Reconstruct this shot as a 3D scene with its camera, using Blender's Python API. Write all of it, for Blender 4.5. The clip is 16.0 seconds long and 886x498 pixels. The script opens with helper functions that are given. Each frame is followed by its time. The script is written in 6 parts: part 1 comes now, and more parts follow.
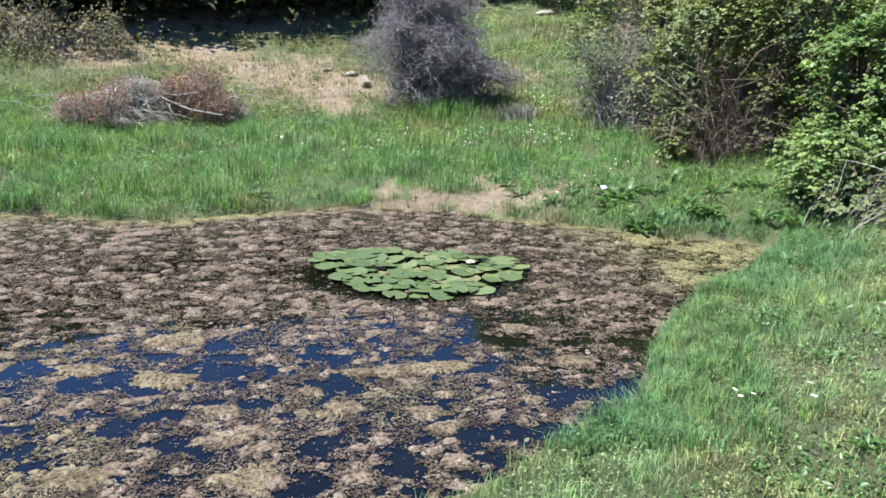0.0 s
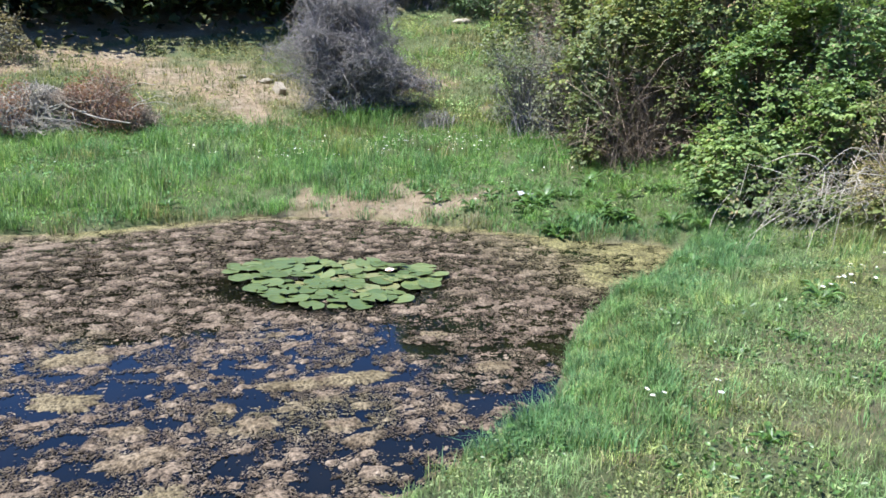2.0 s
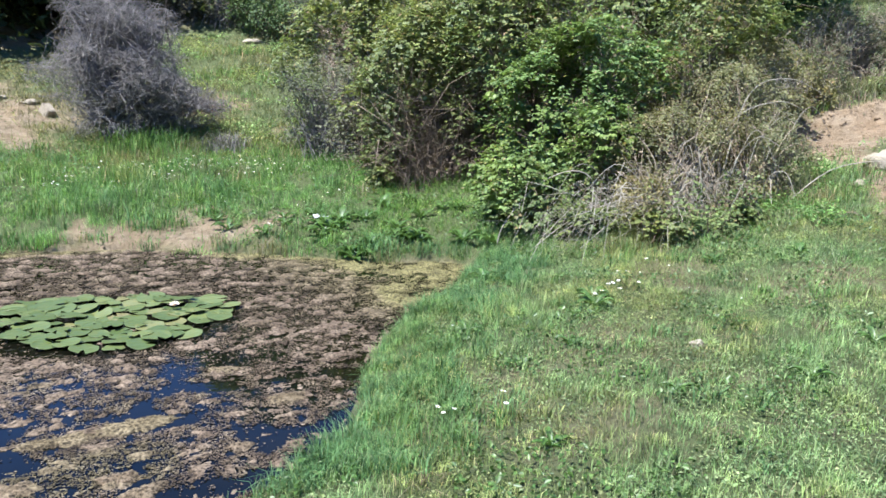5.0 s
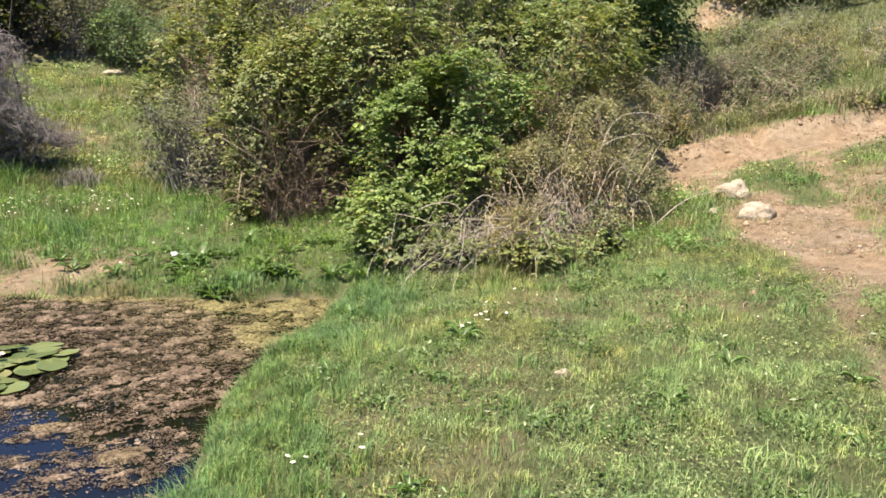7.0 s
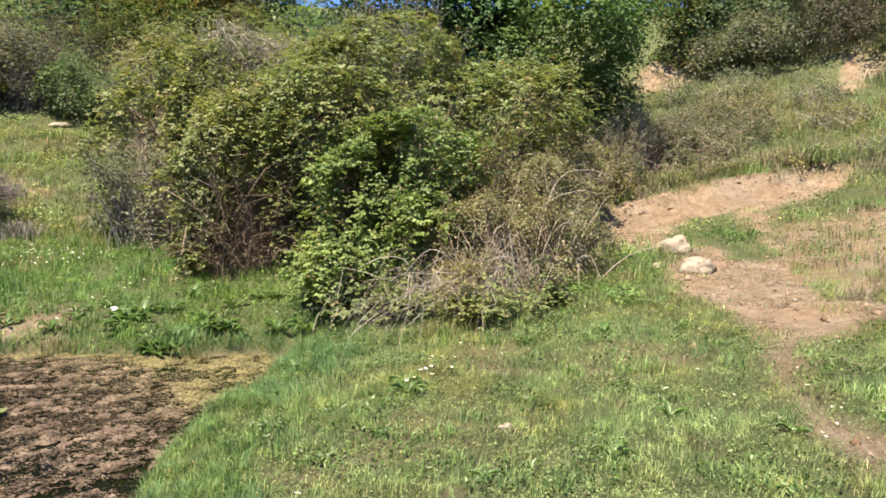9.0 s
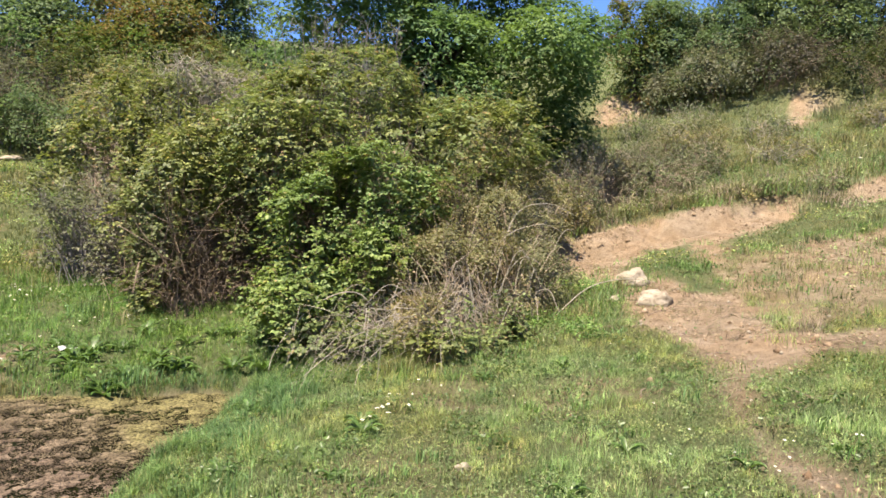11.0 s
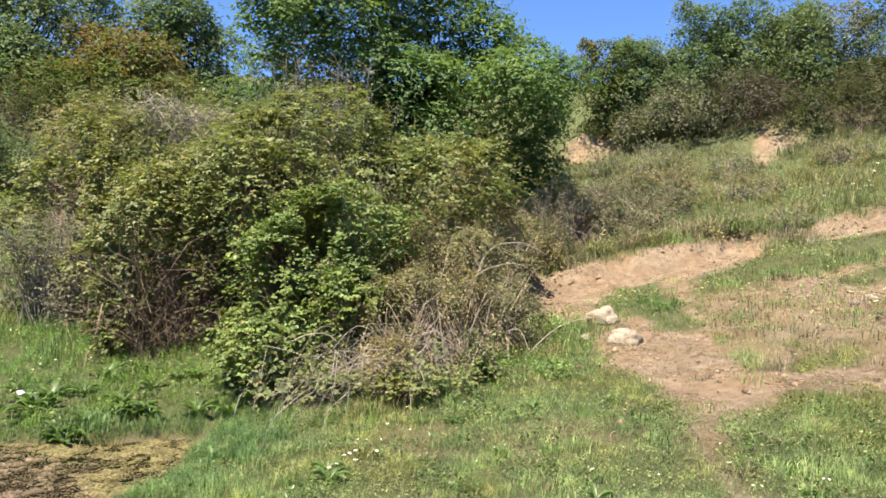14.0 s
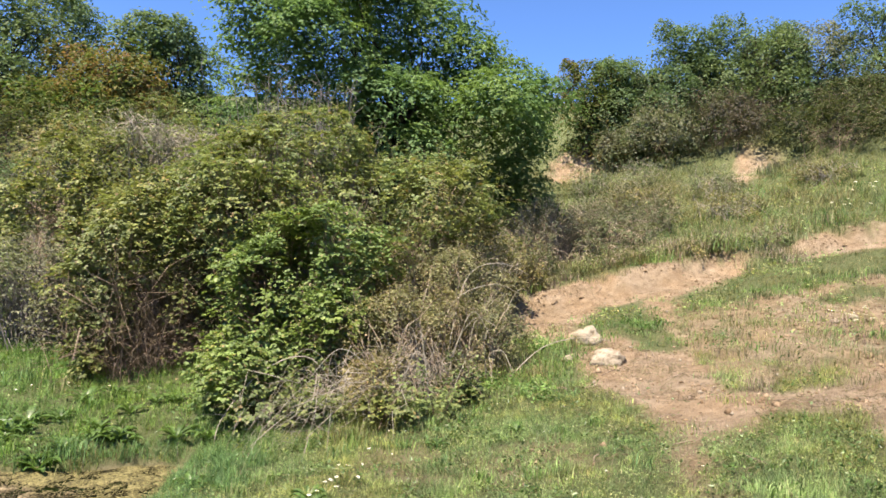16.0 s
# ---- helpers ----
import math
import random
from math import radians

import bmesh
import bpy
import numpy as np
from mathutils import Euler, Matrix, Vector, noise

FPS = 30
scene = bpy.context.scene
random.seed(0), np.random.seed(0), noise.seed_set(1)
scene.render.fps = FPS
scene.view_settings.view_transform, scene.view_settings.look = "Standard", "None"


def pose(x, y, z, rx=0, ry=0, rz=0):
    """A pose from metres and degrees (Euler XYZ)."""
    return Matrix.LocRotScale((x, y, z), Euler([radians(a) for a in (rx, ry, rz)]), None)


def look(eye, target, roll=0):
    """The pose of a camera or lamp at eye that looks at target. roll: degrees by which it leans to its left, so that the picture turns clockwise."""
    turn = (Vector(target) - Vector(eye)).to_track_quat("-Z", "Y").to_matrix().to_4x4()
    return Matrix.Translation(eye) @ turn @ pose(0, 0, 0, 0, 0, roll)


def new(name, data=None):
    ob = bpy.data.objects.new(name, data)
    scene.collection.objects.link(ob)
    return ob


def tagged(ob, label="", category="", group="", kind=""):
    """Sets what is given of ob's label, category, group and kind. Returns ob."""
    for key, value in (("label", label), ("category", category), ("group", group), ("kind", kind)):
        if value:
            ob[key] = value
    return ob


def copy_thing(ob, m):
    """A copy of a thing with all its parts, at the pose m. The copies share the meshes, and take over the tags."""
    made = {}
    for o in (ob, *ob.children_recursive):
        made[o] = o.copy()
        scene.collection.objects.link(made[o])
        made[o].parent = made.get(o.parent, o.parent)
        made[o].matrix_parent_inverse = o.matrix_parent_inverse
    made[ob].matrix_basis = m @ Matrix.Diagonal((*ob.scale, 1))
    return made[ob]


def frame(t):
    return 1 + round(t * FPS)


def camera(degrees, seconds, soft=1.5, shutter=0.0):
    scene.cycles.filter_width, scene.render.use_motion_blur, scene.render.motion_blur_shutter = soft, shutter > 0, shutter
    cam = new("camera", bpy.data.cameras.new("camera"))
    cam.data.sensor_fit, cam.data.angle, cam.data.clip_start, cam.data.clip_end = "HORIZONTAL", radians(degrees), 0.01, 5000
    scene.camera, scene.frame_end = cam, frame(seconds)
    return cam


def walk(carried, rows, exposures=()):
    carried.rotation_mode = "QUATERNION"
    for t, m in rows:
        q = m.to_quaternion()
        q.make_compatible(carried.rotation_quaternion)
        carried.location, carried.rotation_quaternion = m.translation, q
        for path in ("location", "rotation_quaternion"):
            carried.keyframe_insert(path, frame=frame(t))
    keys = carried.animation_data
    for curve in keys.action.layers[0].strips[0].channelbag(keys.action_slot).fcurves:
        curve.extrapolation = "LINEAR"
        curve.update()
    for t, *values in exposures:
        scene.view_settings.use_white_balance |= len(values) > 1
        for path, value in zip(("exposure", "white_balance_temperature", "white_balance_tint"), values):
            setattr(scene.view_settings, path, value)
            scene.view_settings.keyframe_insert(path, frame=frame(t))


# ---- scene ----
cam = camera(61.5, 16.0, soft=1.6)
PATH = [
    (0, (-0.095, -0.118, 1.899), (-0.061, 1.817, 1.396), 0.8),
    (0.5, (-0.075, -0.104, 1.895), (-0.001, 1.831, 1.396), 0.7),
    (1, (-0.074, -0.096, 1.894), (0.052, 1.838, 1.401), 0.9),
    (1.5, (-0.061, -0.094, 1.893), (0.11, 1.838, 1.405), 1.0),
    (2, (-0.045, -0.081, 1.893), (0.193, 1.846, 1.412), 1.1),
    (2.5, (-0.022, -0.081, 1.898), (0.298, 1.835, 1.42), 1.1),
    (3, (0.003, -0.082, 1.898), (0.387, 1.824, 1.429), 1.1),
    (3.5, (0.028, -0.083, 1.903), (0.466, 1.814, 1.446), 1.2),
    (4, (0.063, -0.09, 1.909), (0.539, 1.8, 1.463), 1.0),
    (4.5, (0.084, -0.064, 1.921), (0.682, 1.793, 1.48), 1.4),
    (5, (0.09, -0.056, 1.912), (0.825, 1.756, 1.495), 1.5),
    (5.2, (0.095, -0.064, 1.916), (0.876, 1.731, 1.506), 1.5),
    (7.3, (0.369, 0.097, 1.813), (1.406, 1.784, 1.532), 1.9),
    (7.5, (0.374, 0.106, 1.795), (1.425, 1.789, 1.538), 2.0),
    (8, (0.381, 0.057, 1.816), (1.464, 1.724, 1.597), 2.1),
    (8.5, (0.384, 0.023, 1.832), (1.489, 1.68, 1.643), 2.1),
    (9, (0.399, 0.022, 1.84), (1.523, 1.668, 1.678), 2.2),
    (11.5, (0.475, 0.012, 1.89), (1.694, 1.596, 1.832), 1.9),
    (12, (0.479, 0.009, 1.906), (1.71, 1.584, 1.863), 1.9),
    (12.5, (0.481, 0.014, 1.918), (1.722, 1.583, 1.894), 2.0),
    (13, (0.492, 0.004, 1.93), (1.739, 1.567, 1.923), 1.9),
    (13.5, (0.502, -0.005, 1.945), (1.754, 1.555, 1.951), 2.0),
    (14, (0.511, 0.012, 1.951), (1.769, 1.567, 1.969), 1.9),
    (14.5, (0.517, 0.004, 1.956), (1.779, 1.556, 1.982), 1.9),
    (15, (0.522, 0.007, 1.979), (1.79, 1.553, 2.014), 1.9),
    (15.5, (0.527, 0.002, 1.985), (1.802, 1.542, 2.038), 1.7),
    (16, (0.546, 0.007, 1.99), (1.833, 1.537, 2.058), 1.6),
]
walk(cam, [(t, look(eye, target, roll)) for t, eye, target, roll in PATH], [(0, 1.53, 5900, 6), (5.2, 1.53, 5900, 6), (7.3, 1.50, 7700, 12), (16, 1.45, 7600, 12)])

# ---- world, sun, exposure ----
SUN_FROM = Vector((-0.66, -0.12, 1.45)).normalized()
world = bpy.data.worlds.new("sky")
scene.world = world
world.use_nodes = True
wn = world.node_tree.nodes
sky = wn.new("ShaderNodeTexSky")
sky.sky_type, sky.sun_disc = "NISHITA", False
sky.sun_elevation = math.asin(SUN_FROM.z)
sky.sun_rotation = math.atan2(SUN_FROM.x, SUN_FROM.y)
sky.air_density, sky.dust_density, sky.ozone_density = 0.8, 0.0, 2.5
sky.altitude = 1500
tint = wn.new("ShaderNodeMix")
tint.data_type, tint.blend_type = "RGBA", "MULTIPLY"
tint.inputs["Factor"].default_value, tint.inputs["B"].default_value = 1.0, (0.50, 0.76, 1.12, 1)
world.node_tree.links.new(sky.outputs[0], tint.inputs["A"])
world.node_tree.links.new(tint.outputs["Result"], wn["Background"].inputs[0])
wn["Background"].inputs[1].default_value = 0.11
sun = new("sun", bpy.data.lights.new("sun", "SUN"))
sun.data.energy, sun.data.angle, sun.data.color = 5.0, radians(0.55), (1.0, 0.95, 0.87)
sun.matrix_world = look(SUN_FROM * 60, (0, 0, 0))

RNG = np.random.default_rng(7)


# ---- arithmetic of noise and of the ground ----
def lattice(ix, iy, iz, seed):
    h = (ix * 374761393 + iy * 668265263 + iz * 2147483647 + seed * 974711) & 0xFFFFFFFF
    h = ((h ^ (h >> 13)) * 1274126177) & 0xFFFFFFFF
    return ((h ^ (h >> 16)) & 0xFFFF) / 65535.0


def vnoise(x, y, z=0.0, seed=0):
    """Smooth value noise, 0 to 1, on arrays."""
    x, y, z = np.broadcast_arrays(np.asarray(x, float), np.asarray(y, float), np.asarray(z, float))
    ix, iy, iz = (np.floor(v).astype(np.int64) for v in (x, y, z))
    fx, fy, fz = x - ix, y - iy, z - iz
    fx, fy, fz = (f * f * (3 - 2 * f) for f in (fx, fy, fz))
    out = 0.0
    for dx in (0, 1):
        for dy in (0, 1):
            for dz in (0, 1):
                w = (fx if dx else 1 - fx) * (fy if dy else 1 - fy) * (fz if dz else 1 - fz)
                out = out + w * lattice(ix + dx, iy + dy, iz + dz, seed)
    return out


def fbm(x, y, z=0.0, seed=0, octaves=4):
    total, amp, norm = 0.0, 1.0, 0.0
    for o in range(octaves):
        total = total + amp * vnoise(x * 2**o, y * 2**o, z * 2**o, seed + 17 * o)
        norm += amp
        amp *= 0.5
    return total / norm


def smooth(a, b, v):
    t = np.clip((v - a) / (b - a), 0, 1)
    return t * t * (3 - 2 * t)


# the pond's shore, anticlockwise from the bank below the camera
SHORE = [(0.05, 2.84), (0.6, 3.3), (1.05, 3.7), (1.3, 4.3), (1.5, 4.8), (1.95, 5.55), (2.5, 6.05), (3.05, 6.75), (3.5, 7.3),
         (3.15, 7.62), (2.45, 7.78), (1.45, 8.45), (0.65, 8.85), (0.0, 9.12), (-0.7, 9.2), (-1.4, 9.2), (-2.1, 8.9), (-3.0, 8.42),
         (-3.8, 8.28), (-4.75, 8.7), (-5.3, 8.6), (-6.8, 7.5), (-7.2, 5.0), (-6.0, 2.5), (-4.0, 1.5), (-2.0, 1.6), (-0.7, 2.2)]


def seg_dist(x, y, a, b):
    ax, ay, bx, by = *a, *b
    dx, dy = bx - ax, by - ay
    t = np.clip(((x - ax) * dx + (y - ay) * dy) / (dx * dx + dy * dy), 0, 1)
    return np.hypot(x - ax - t * dx, y - ay - t * dy)


def stroke(x, y, pts):
    """Distance to a line through points."""
    d = np.full(np.shape(x), 1e9)
    for a, b in zip(pts, pts[1:]):
        d = np.minimum(d, seg_dist(x, y, a, b))
    return d


def poly_dist(x, y, poly):
    """Signed distance to the rim of a polygon, negative inside."""
    x, y = np.asarray(x, float), np.asarray(y, float)
    d, inside = np.full(x.shape, 1e9), np.zeros(x.shape, bool)
    for (ax, ay), (bx, by) in zip(poly, poly[1:] + poly[:1]):
        d = np.minimum(d, seg_dist(x, y, (ax, ay), (bx, by)))
        cross = (ay > y) != (by > y)
        inside ^= cross & (x < (bx - ax) * (y - ay) / ((by - ay) + 1e-12) + ax)
    return np.where(inside, -d, d)


def shore_dist(x, y):
    """Signed distance to the shore, positive on land."""
    x, y = np.asarray(x, float), np.asarray(y, float)
    d = poly_dist(x, y, SHORE)
    wave = 0.10 * (vnoise(x * 4, y * 4, seed=3) - 0.5) + 0.05 * (vnoise(x * 11, y * 11, seed=4) - 0.5)
    return np.where(d < 0, d - wave, d + wave)


def height(x, y):
    """Height of the ground: a bowl round the pond that rises to wooded slopes."""
    x, y = np.asarray(x, float), np.asarray(y, float)
    r = np.hypot(x + 1.5, y - 5)
    h = np.where(r < 30, 0.0095 * r * r, 8.55 + 5.5 * (1 - np.exp(-(np.maximum(r, 30) - 30) / 12)))
    h = h + 0.06 * (fbm(x * 0.9, y * 0.9, seed=11) - 0.5) * smooth(2, 5, r) + 0.5 * (fbm(x * 0.12, y * 0.12, seed=12) - 0.5) * smooth(12, 22, r)
    h = h + 0.05 * (fbm(x * 3, y * 3, seed=13) - 0.5)
    h = h + np.where((x > 5) & (x < 19), 0.10 * (fbm(x * 1.6, y * 1.6, seed=14, octaves=3) - 0.5), 0)
    # two small cliffs of earth on the wooded slope
    for cx, cy in ((20.6, 16.6), (22.4, 11.2)):
        up = ((x - cx) * 0.9 + (y - cy) * 0.43) + 0.3 * (vnoise(x * 2, y * 2, seed=16) - 0.5)
        h = h + 0.4 * np.tanh(up / 0.32) * np.exp(-(((x - cx) ** 2 + (y - cy) ** 2) / 2.2) ** 2)
    # worn bank of bare earth above the stones
    dd = stroke(x, y, BANK)
    side = 0.85 * (y - np.interp(x, [p[0] for p in BANK], [p[1] for p in BANK])) + 1.3 * (fbm(x * 1.7, y * 1.7, seed=15, octaves=3) - 0.5)
    h = h + np.where(dd < 3, 0.17 * np.tanh(side / 0.26) * np.exp(-((dd / 1.2) ** 2)), 0)
    s = shore_dist(x, y)
    land = h * (1 - np.exp(-np.maximum(s, 0) / 0.5)) + 0.05 * smooth(0, 0.12, s)
    return np.where(s > 0, land, -0.35 * (1 - np.exp(np.minimum(s, 0) / 0.5)))


BANK = [(9.2, 9.0), (10.6, 8.95), (12.2, 8.4), (13.6, 7.7), (15.0, 6.8), (16.8, 5.4)]
SCAR = [(9.0, 9.2), (10.6, 9.3), (12.0, 8.8), (13.3, 8.2), (14.2, 7.65), (14.3, 7.2), (13.5, 6.95), (12.3, 6.95), (11.6, 6.85), (10.6, 6.45), (9.6, 5.56), (8.63, 5.27), (8.31, 5.88), (8.7, 7.13), (9.0, 8.2)]
HOLLOW_EARTH = [(8.76, 7.0), (7.62, 5.94), (7.11, 4.89), (6.51, 4.06), (5.94, 3.5), (5.26, 3.01), (4.7, 2.4), (4.2, 1.4), (4.5, 1.3), (5.0, 2.3), (5.53, 2.85), (6.03, 3.2), (6.81, 3.24), (7.29, 3.12), (7.5, 2.75),
                (6.9, 2.1), (6.9, 0.6), (8.9, 0.6), (9.3, 3.0), (8.43, 3.19), (8.13, 3.5), (7.89, 3.98), (8.37, 4.51), (8.9, 5.0), (9.3, 5.5), (8.63, 6.0)]
STRIP = [(15.0, 7.0), (15.5, 6.5), (16.5, 5.7), (18.5, 4.2), (18.0, 3.6), (16.0, 4.9), (15.5, 5.6), (14.95, 6.2)]
WORN = [(9.3, 5.5), (10.35, 6.21), (11.52, 5.96), (12.6, 4.6), (12.4, 3.0), (9.3, 2.4), (8.2, 3.2), (7.9, 4.0), (8.4, 4.6)]
WEED_PATCH = [(9.71, 7.6), (10.87, 7.96), (11.6, 7.7), (10.46, 6.67), (9.81, 6.0), (9.08, 5.48), (8.93, 5.72), (9.1, 6.29), (9.35, 6.88)]


def bare(x, y):
    """How bare of grass the earth is, 0 to 1."""
    x, y = np.asarray(x, float), np.asarray(y, float)
    n = 1.0 * (fbm(x * 1.1, y * 1.1, seed=21) - 0.5) + 0.8 * (fbm(x * 4.5, y * 4.5, seed=22) - 0.5)
    # the eroded bank, the sandy hollow by the boulders and the worn strip farther up, with turf in between
    b = smooth(0.22, -0.18, poly_dist(x, y, SCAR) + 0.75 * n)
    b = np.maximum(b, smooth(0.2, -0.16, poly_dist(x, y, HOLLOW_EARTH) + 0.4 * n))
    b = np.maximum(b, smooth(0.2, -0.2, poly_dist(x, y, STRIP) + 0.5 * n))
    b = np.maximum(b, 0.8 * smooth(0.6, -0.5, poly_dist(x, y, WORN) + 2.2 * n))
    b = np.maximum(b, 0.9 * smooth(0.25, -0.2, stroke(x, y, [(11.9, 5.6), (12.6, 5.0), (13.2, 4.4)]) - 0.3 + 0.9 * n))
    b = np.maximum(b, 0.9 * smooth(0.3, -0.2, np.hypot(x - 11.4, y - 3.6) - 0.5 + 1.1 * n))
    b = b * (1 - 0.97 * smooth(0.16, -0.12, poly_dist(x, y, WEED_PATCH) + 0.5 * n))
    # the beach at the far end of the water
    b = np.maximum(b, 0.9 * smooth(0.4, -0.25, np.hypot((x - 0.0) / 1.4, (y - 9.35) / 0.65) - 0.8 + 1.8 * n))
    # dry slope and little trail beyond
    b = np.maximum(b, 0.9 * smooth(1.0, -0.8, stroke(x, y, [(-8.5, 17.8), (-5.5, 18.2), (-3.2, 17.3), (-2.2, 16.4)]) - 1.1 + 2.4 * n))
    b = np.maximum(b, 0.9 * smooth(0.3, -0.3, stroke(x, y, [(-2.4, 16.6), (-2.2, 15.2), (-1.7, 13.9)]) - 0.4 + 0.9 * n))
    b = np.maximum(b, 0.8 * smooth(0.3, -0.2, np.hypot(x - 1.5, y - 16.9) - 0.75 + 1.2 * n))
    b = np.maximum(b, 0.75 * smooth(0.3, -0.2, np.hypot((x - 2.6) * 2, y - 14.6) - 0.35 + 1.2 * n))
    b = np.maximum(b, 0.58 * smooth(0.5, -0.3, stroke(x, y, [(4.3, 4.8), (5.2, 4.1)]) - 0.3 + 1.3 * n))
    b = np.maximum(b, 0.36 * smooth(0.4, -0.3, np.minimum(stroke(x, y, [(2.5, 3.9), (3.3, 4.0)]), stroke(x, y, [(2.5, 3.1), (3.0, 3.3)])) - 0.2 + 1.3 * n))
    b = np.maximum(b, np.where(x < -0.5, 0.85 * smooth(-0.3, 0.6, y - np.interp(x, [-16, -8.6, -5.0, -2.3, -0.5], [16.6, 17.7, 20.2, 21.6, 24.0])), 0))
    b = np.maximum(b, 0.95 * smooth(0.4, -0.3, np.hypot((x - 0.9) / 1.4, y - 25.2) - 0.8 + n))
    # earth scars on the wooded slope
    for cx, cy, cr in ((20.3, 16.5, 0.9), (22.1, 11.1, 0.62), (20.3, 10.75, 0.5)):
        b = np.maximum(b, smooth(0.3, -0.2, np.hypot(x - cx, y - cy) - cr + 1.0 * n))
    return b


# ---- meshes ----
def raw_mesh(name, verts, *polys, mat=None, shade=False, slots=()):
    """A mesh from arrays: vertices, and arrays of faces with 3 or 4 corners each."""
    verts = np.asarray(verts, np.float32).reshape(-1, 3)
    polys = [np.asarray(p, np.int32) for p in polys if len(p)]
    me = bpy.data.meshes.new(name)
    me.vertices.add(len(verts))
    me.vertices.foreach_set("co", verts.ravel())
    loops = np.concatenate([p.ravel() for p in polys])
    sizes = np.concatenate([np.full(len(p), p.shape[1], np.int32) for p in polys])
    me.loops.add(len(loops))
    me.loops.foreach_set("vertex_index", loops)
    me.polygons.add(len(sizes))
    me.polygons.foreach_set("loop_start", np.concatenate([[0], np.cumsum(sizes)[:-1]]).astype(np.int32))
    if shade:
        me.polygons.foreach_set("use_smooth", np.ones(len(sizes), bool))
    me.update(calc_edges=True)
    if mat:
        me.materials.append(mat)
    return me


def part(name, me, parent, label="", kind=""):
    ob = new(name, me)
    ob.parent = parent
    return tagged(ob, label, kind=kind)


def thing(name, at, label, category, group="", kind=""):
    ob = new(name)
    ob.location = at
    ob.empty_display_size = 0.1
    return tagged(ob, label, category, group, kind)


def unit(v):
    return v / (np.linalg.norm(v, axis=-1, keepdims=True) + 1e-9)


def leaves(centre, facing, size, fold=0.25, slim=0.62, fine=True, rng=RNG, along=None):
    """Vertices and faces of many leaves: centres, the way each faces, and lengths."""
    n = len(centre)
    facing = unit(facing)
    t = unit(np.cross(facing, unit(rng.normal(size=(n, 3))))) if along is None else unit(along - facing * (along * facing).sum(1, keepdims=True))
    s = np.cross(facing, t)
    L, W = size[:, None], size[:, None] * slim * (0.8 + 0.4 * rng.random((n, 1)))
    lift = facing * L * fold
    base, tip = centre - t * L * 0.5, centre + t * L * 0.5 - facing * L * 0.12
    if not fine:
        v = np.stack([base, centre + s * W * 0.5 + lift * 0.5, tip, centre - s * W * 0.5 + lift * 0.5], 1)
        k = np.arange(n)[:, None] * 4
        return v.reshape(-1, 3), np.concatenate([k + [0, 1, 2], k + [0, 2, 3]])
    v = np.stack([base, centre - t * L * 0.18 + s * W * 0.5 + lift, centre + t * L * 0.2 + s * W * 0.38 + lift * 0.8, tip,
                  centre + t * L * 0.2 - s * W * 0.38 + lift * 0.8, centre - t * L * 0.18 - s * W * 0.5 + lift], 1)
    k = np.arange(n)[:, None] * 6
    return v.reshape(-1, 3), np.concatenate([k + [0, 1, 2], k + [0, 2, 3], k + [0, 3, 4], k + [0, 4, 5]])


def tubes(paths, radii, sides=3):
    """Vertices and quads of many stems: paths (n, k, 3), radii (n, k)."""
    paths = np.asarray(paths, float)
    n, k, _ = paths.shape
    d = np.gradient(paths, axis=1)
    d = unit(d)
    ref = np.where(np.abs(d[..., 2:3]) > 0.9, [1.0, 0, 0], [0, 0, 1.0])
    u = unit(np.cross(d, ref))
    w = np.cross(d, u)
    a = np.arange(sides) * 2 * np.pi / sides
    ring = paths[:, :, None] + np.asarray(radii)[:, :, None, None] * (np.cos(a)[:, None] * u[:, :, None] + np.sin(a)[:, None] * w[:, :, None])
    i = np.arange(n * k * sides).reshape(n, k, sides)
    j = np.roll(i, -1, axis=2)
    q = np.stack([i[:, :-1], j[:, :-1], j[:, 1:], i[:, 1:]], -1).reshape(-1, 4)
    return ring.reshape(-1, 3), q


def blades(xy, length, width, lean, mid_bend=0.35, base=None, rng=RNG, plain=False):
    """Vertices and faces of many blades of grass on the ground."""
    n = len(xy)
    z = height(xy[:, 0], xy[:, 1]) - 0.01 if base is None else base
    root = np.column_stack([xy, z])
    a = rng.random(n) * 2 * np.pi
    b = a + np.pi / 2 + rng.normal(size=n) * 0.5
    side = np.column_stack([np.cos(a), np.sin(a), np.zeros(n)]) * width[:, None] * 0.5
    out = np.column_stack([np.cos(b), np.sin(b), np.zeros(n)])
    up = np.array([0, 0, 1.0])
    L = length[:, None]
    le = lean[:, None]
    mid = root + up * L * 0.55 * np.sqrt(np.maximum(1 - (le * mid_bend) ** 2, 0.1)) + out * L * le * mid_bend * 0.6
    tip = root + up * L * np.sqrt(np.maximum(1 - le * le * 0.8, 0.08)) + out * L * le
    if plain:
        k = np.arange(n)[:, None] * 3
        return np.stack([root - side, root + side, tip], 1).reshape(-1, 3), [], k + [0, 1, 2]
    v = np.stack([root - side, root + side, mid + side * 0.8, mid - side * 0.8, tip], 1)
    k = np.arange(n)[:, None] * 5
    return v.reshape(-1, 3), k + [0, 1, 2, 3], k + [3, 2, 4]


# ---- materials ----
def material(name, rough=0.8, spec=0.3):
    m = bpy.data.materials.new(name)
    m.use_nodes = True
    nt = m.node_tree
    bsdf = nt.nodes["Principled BSDF"]
    bsdf.inputs["Roughness"].default_value = rough
    bsdf.inputs["Specular IOR Level"].default_value = spec
    return m, nt, bsdf


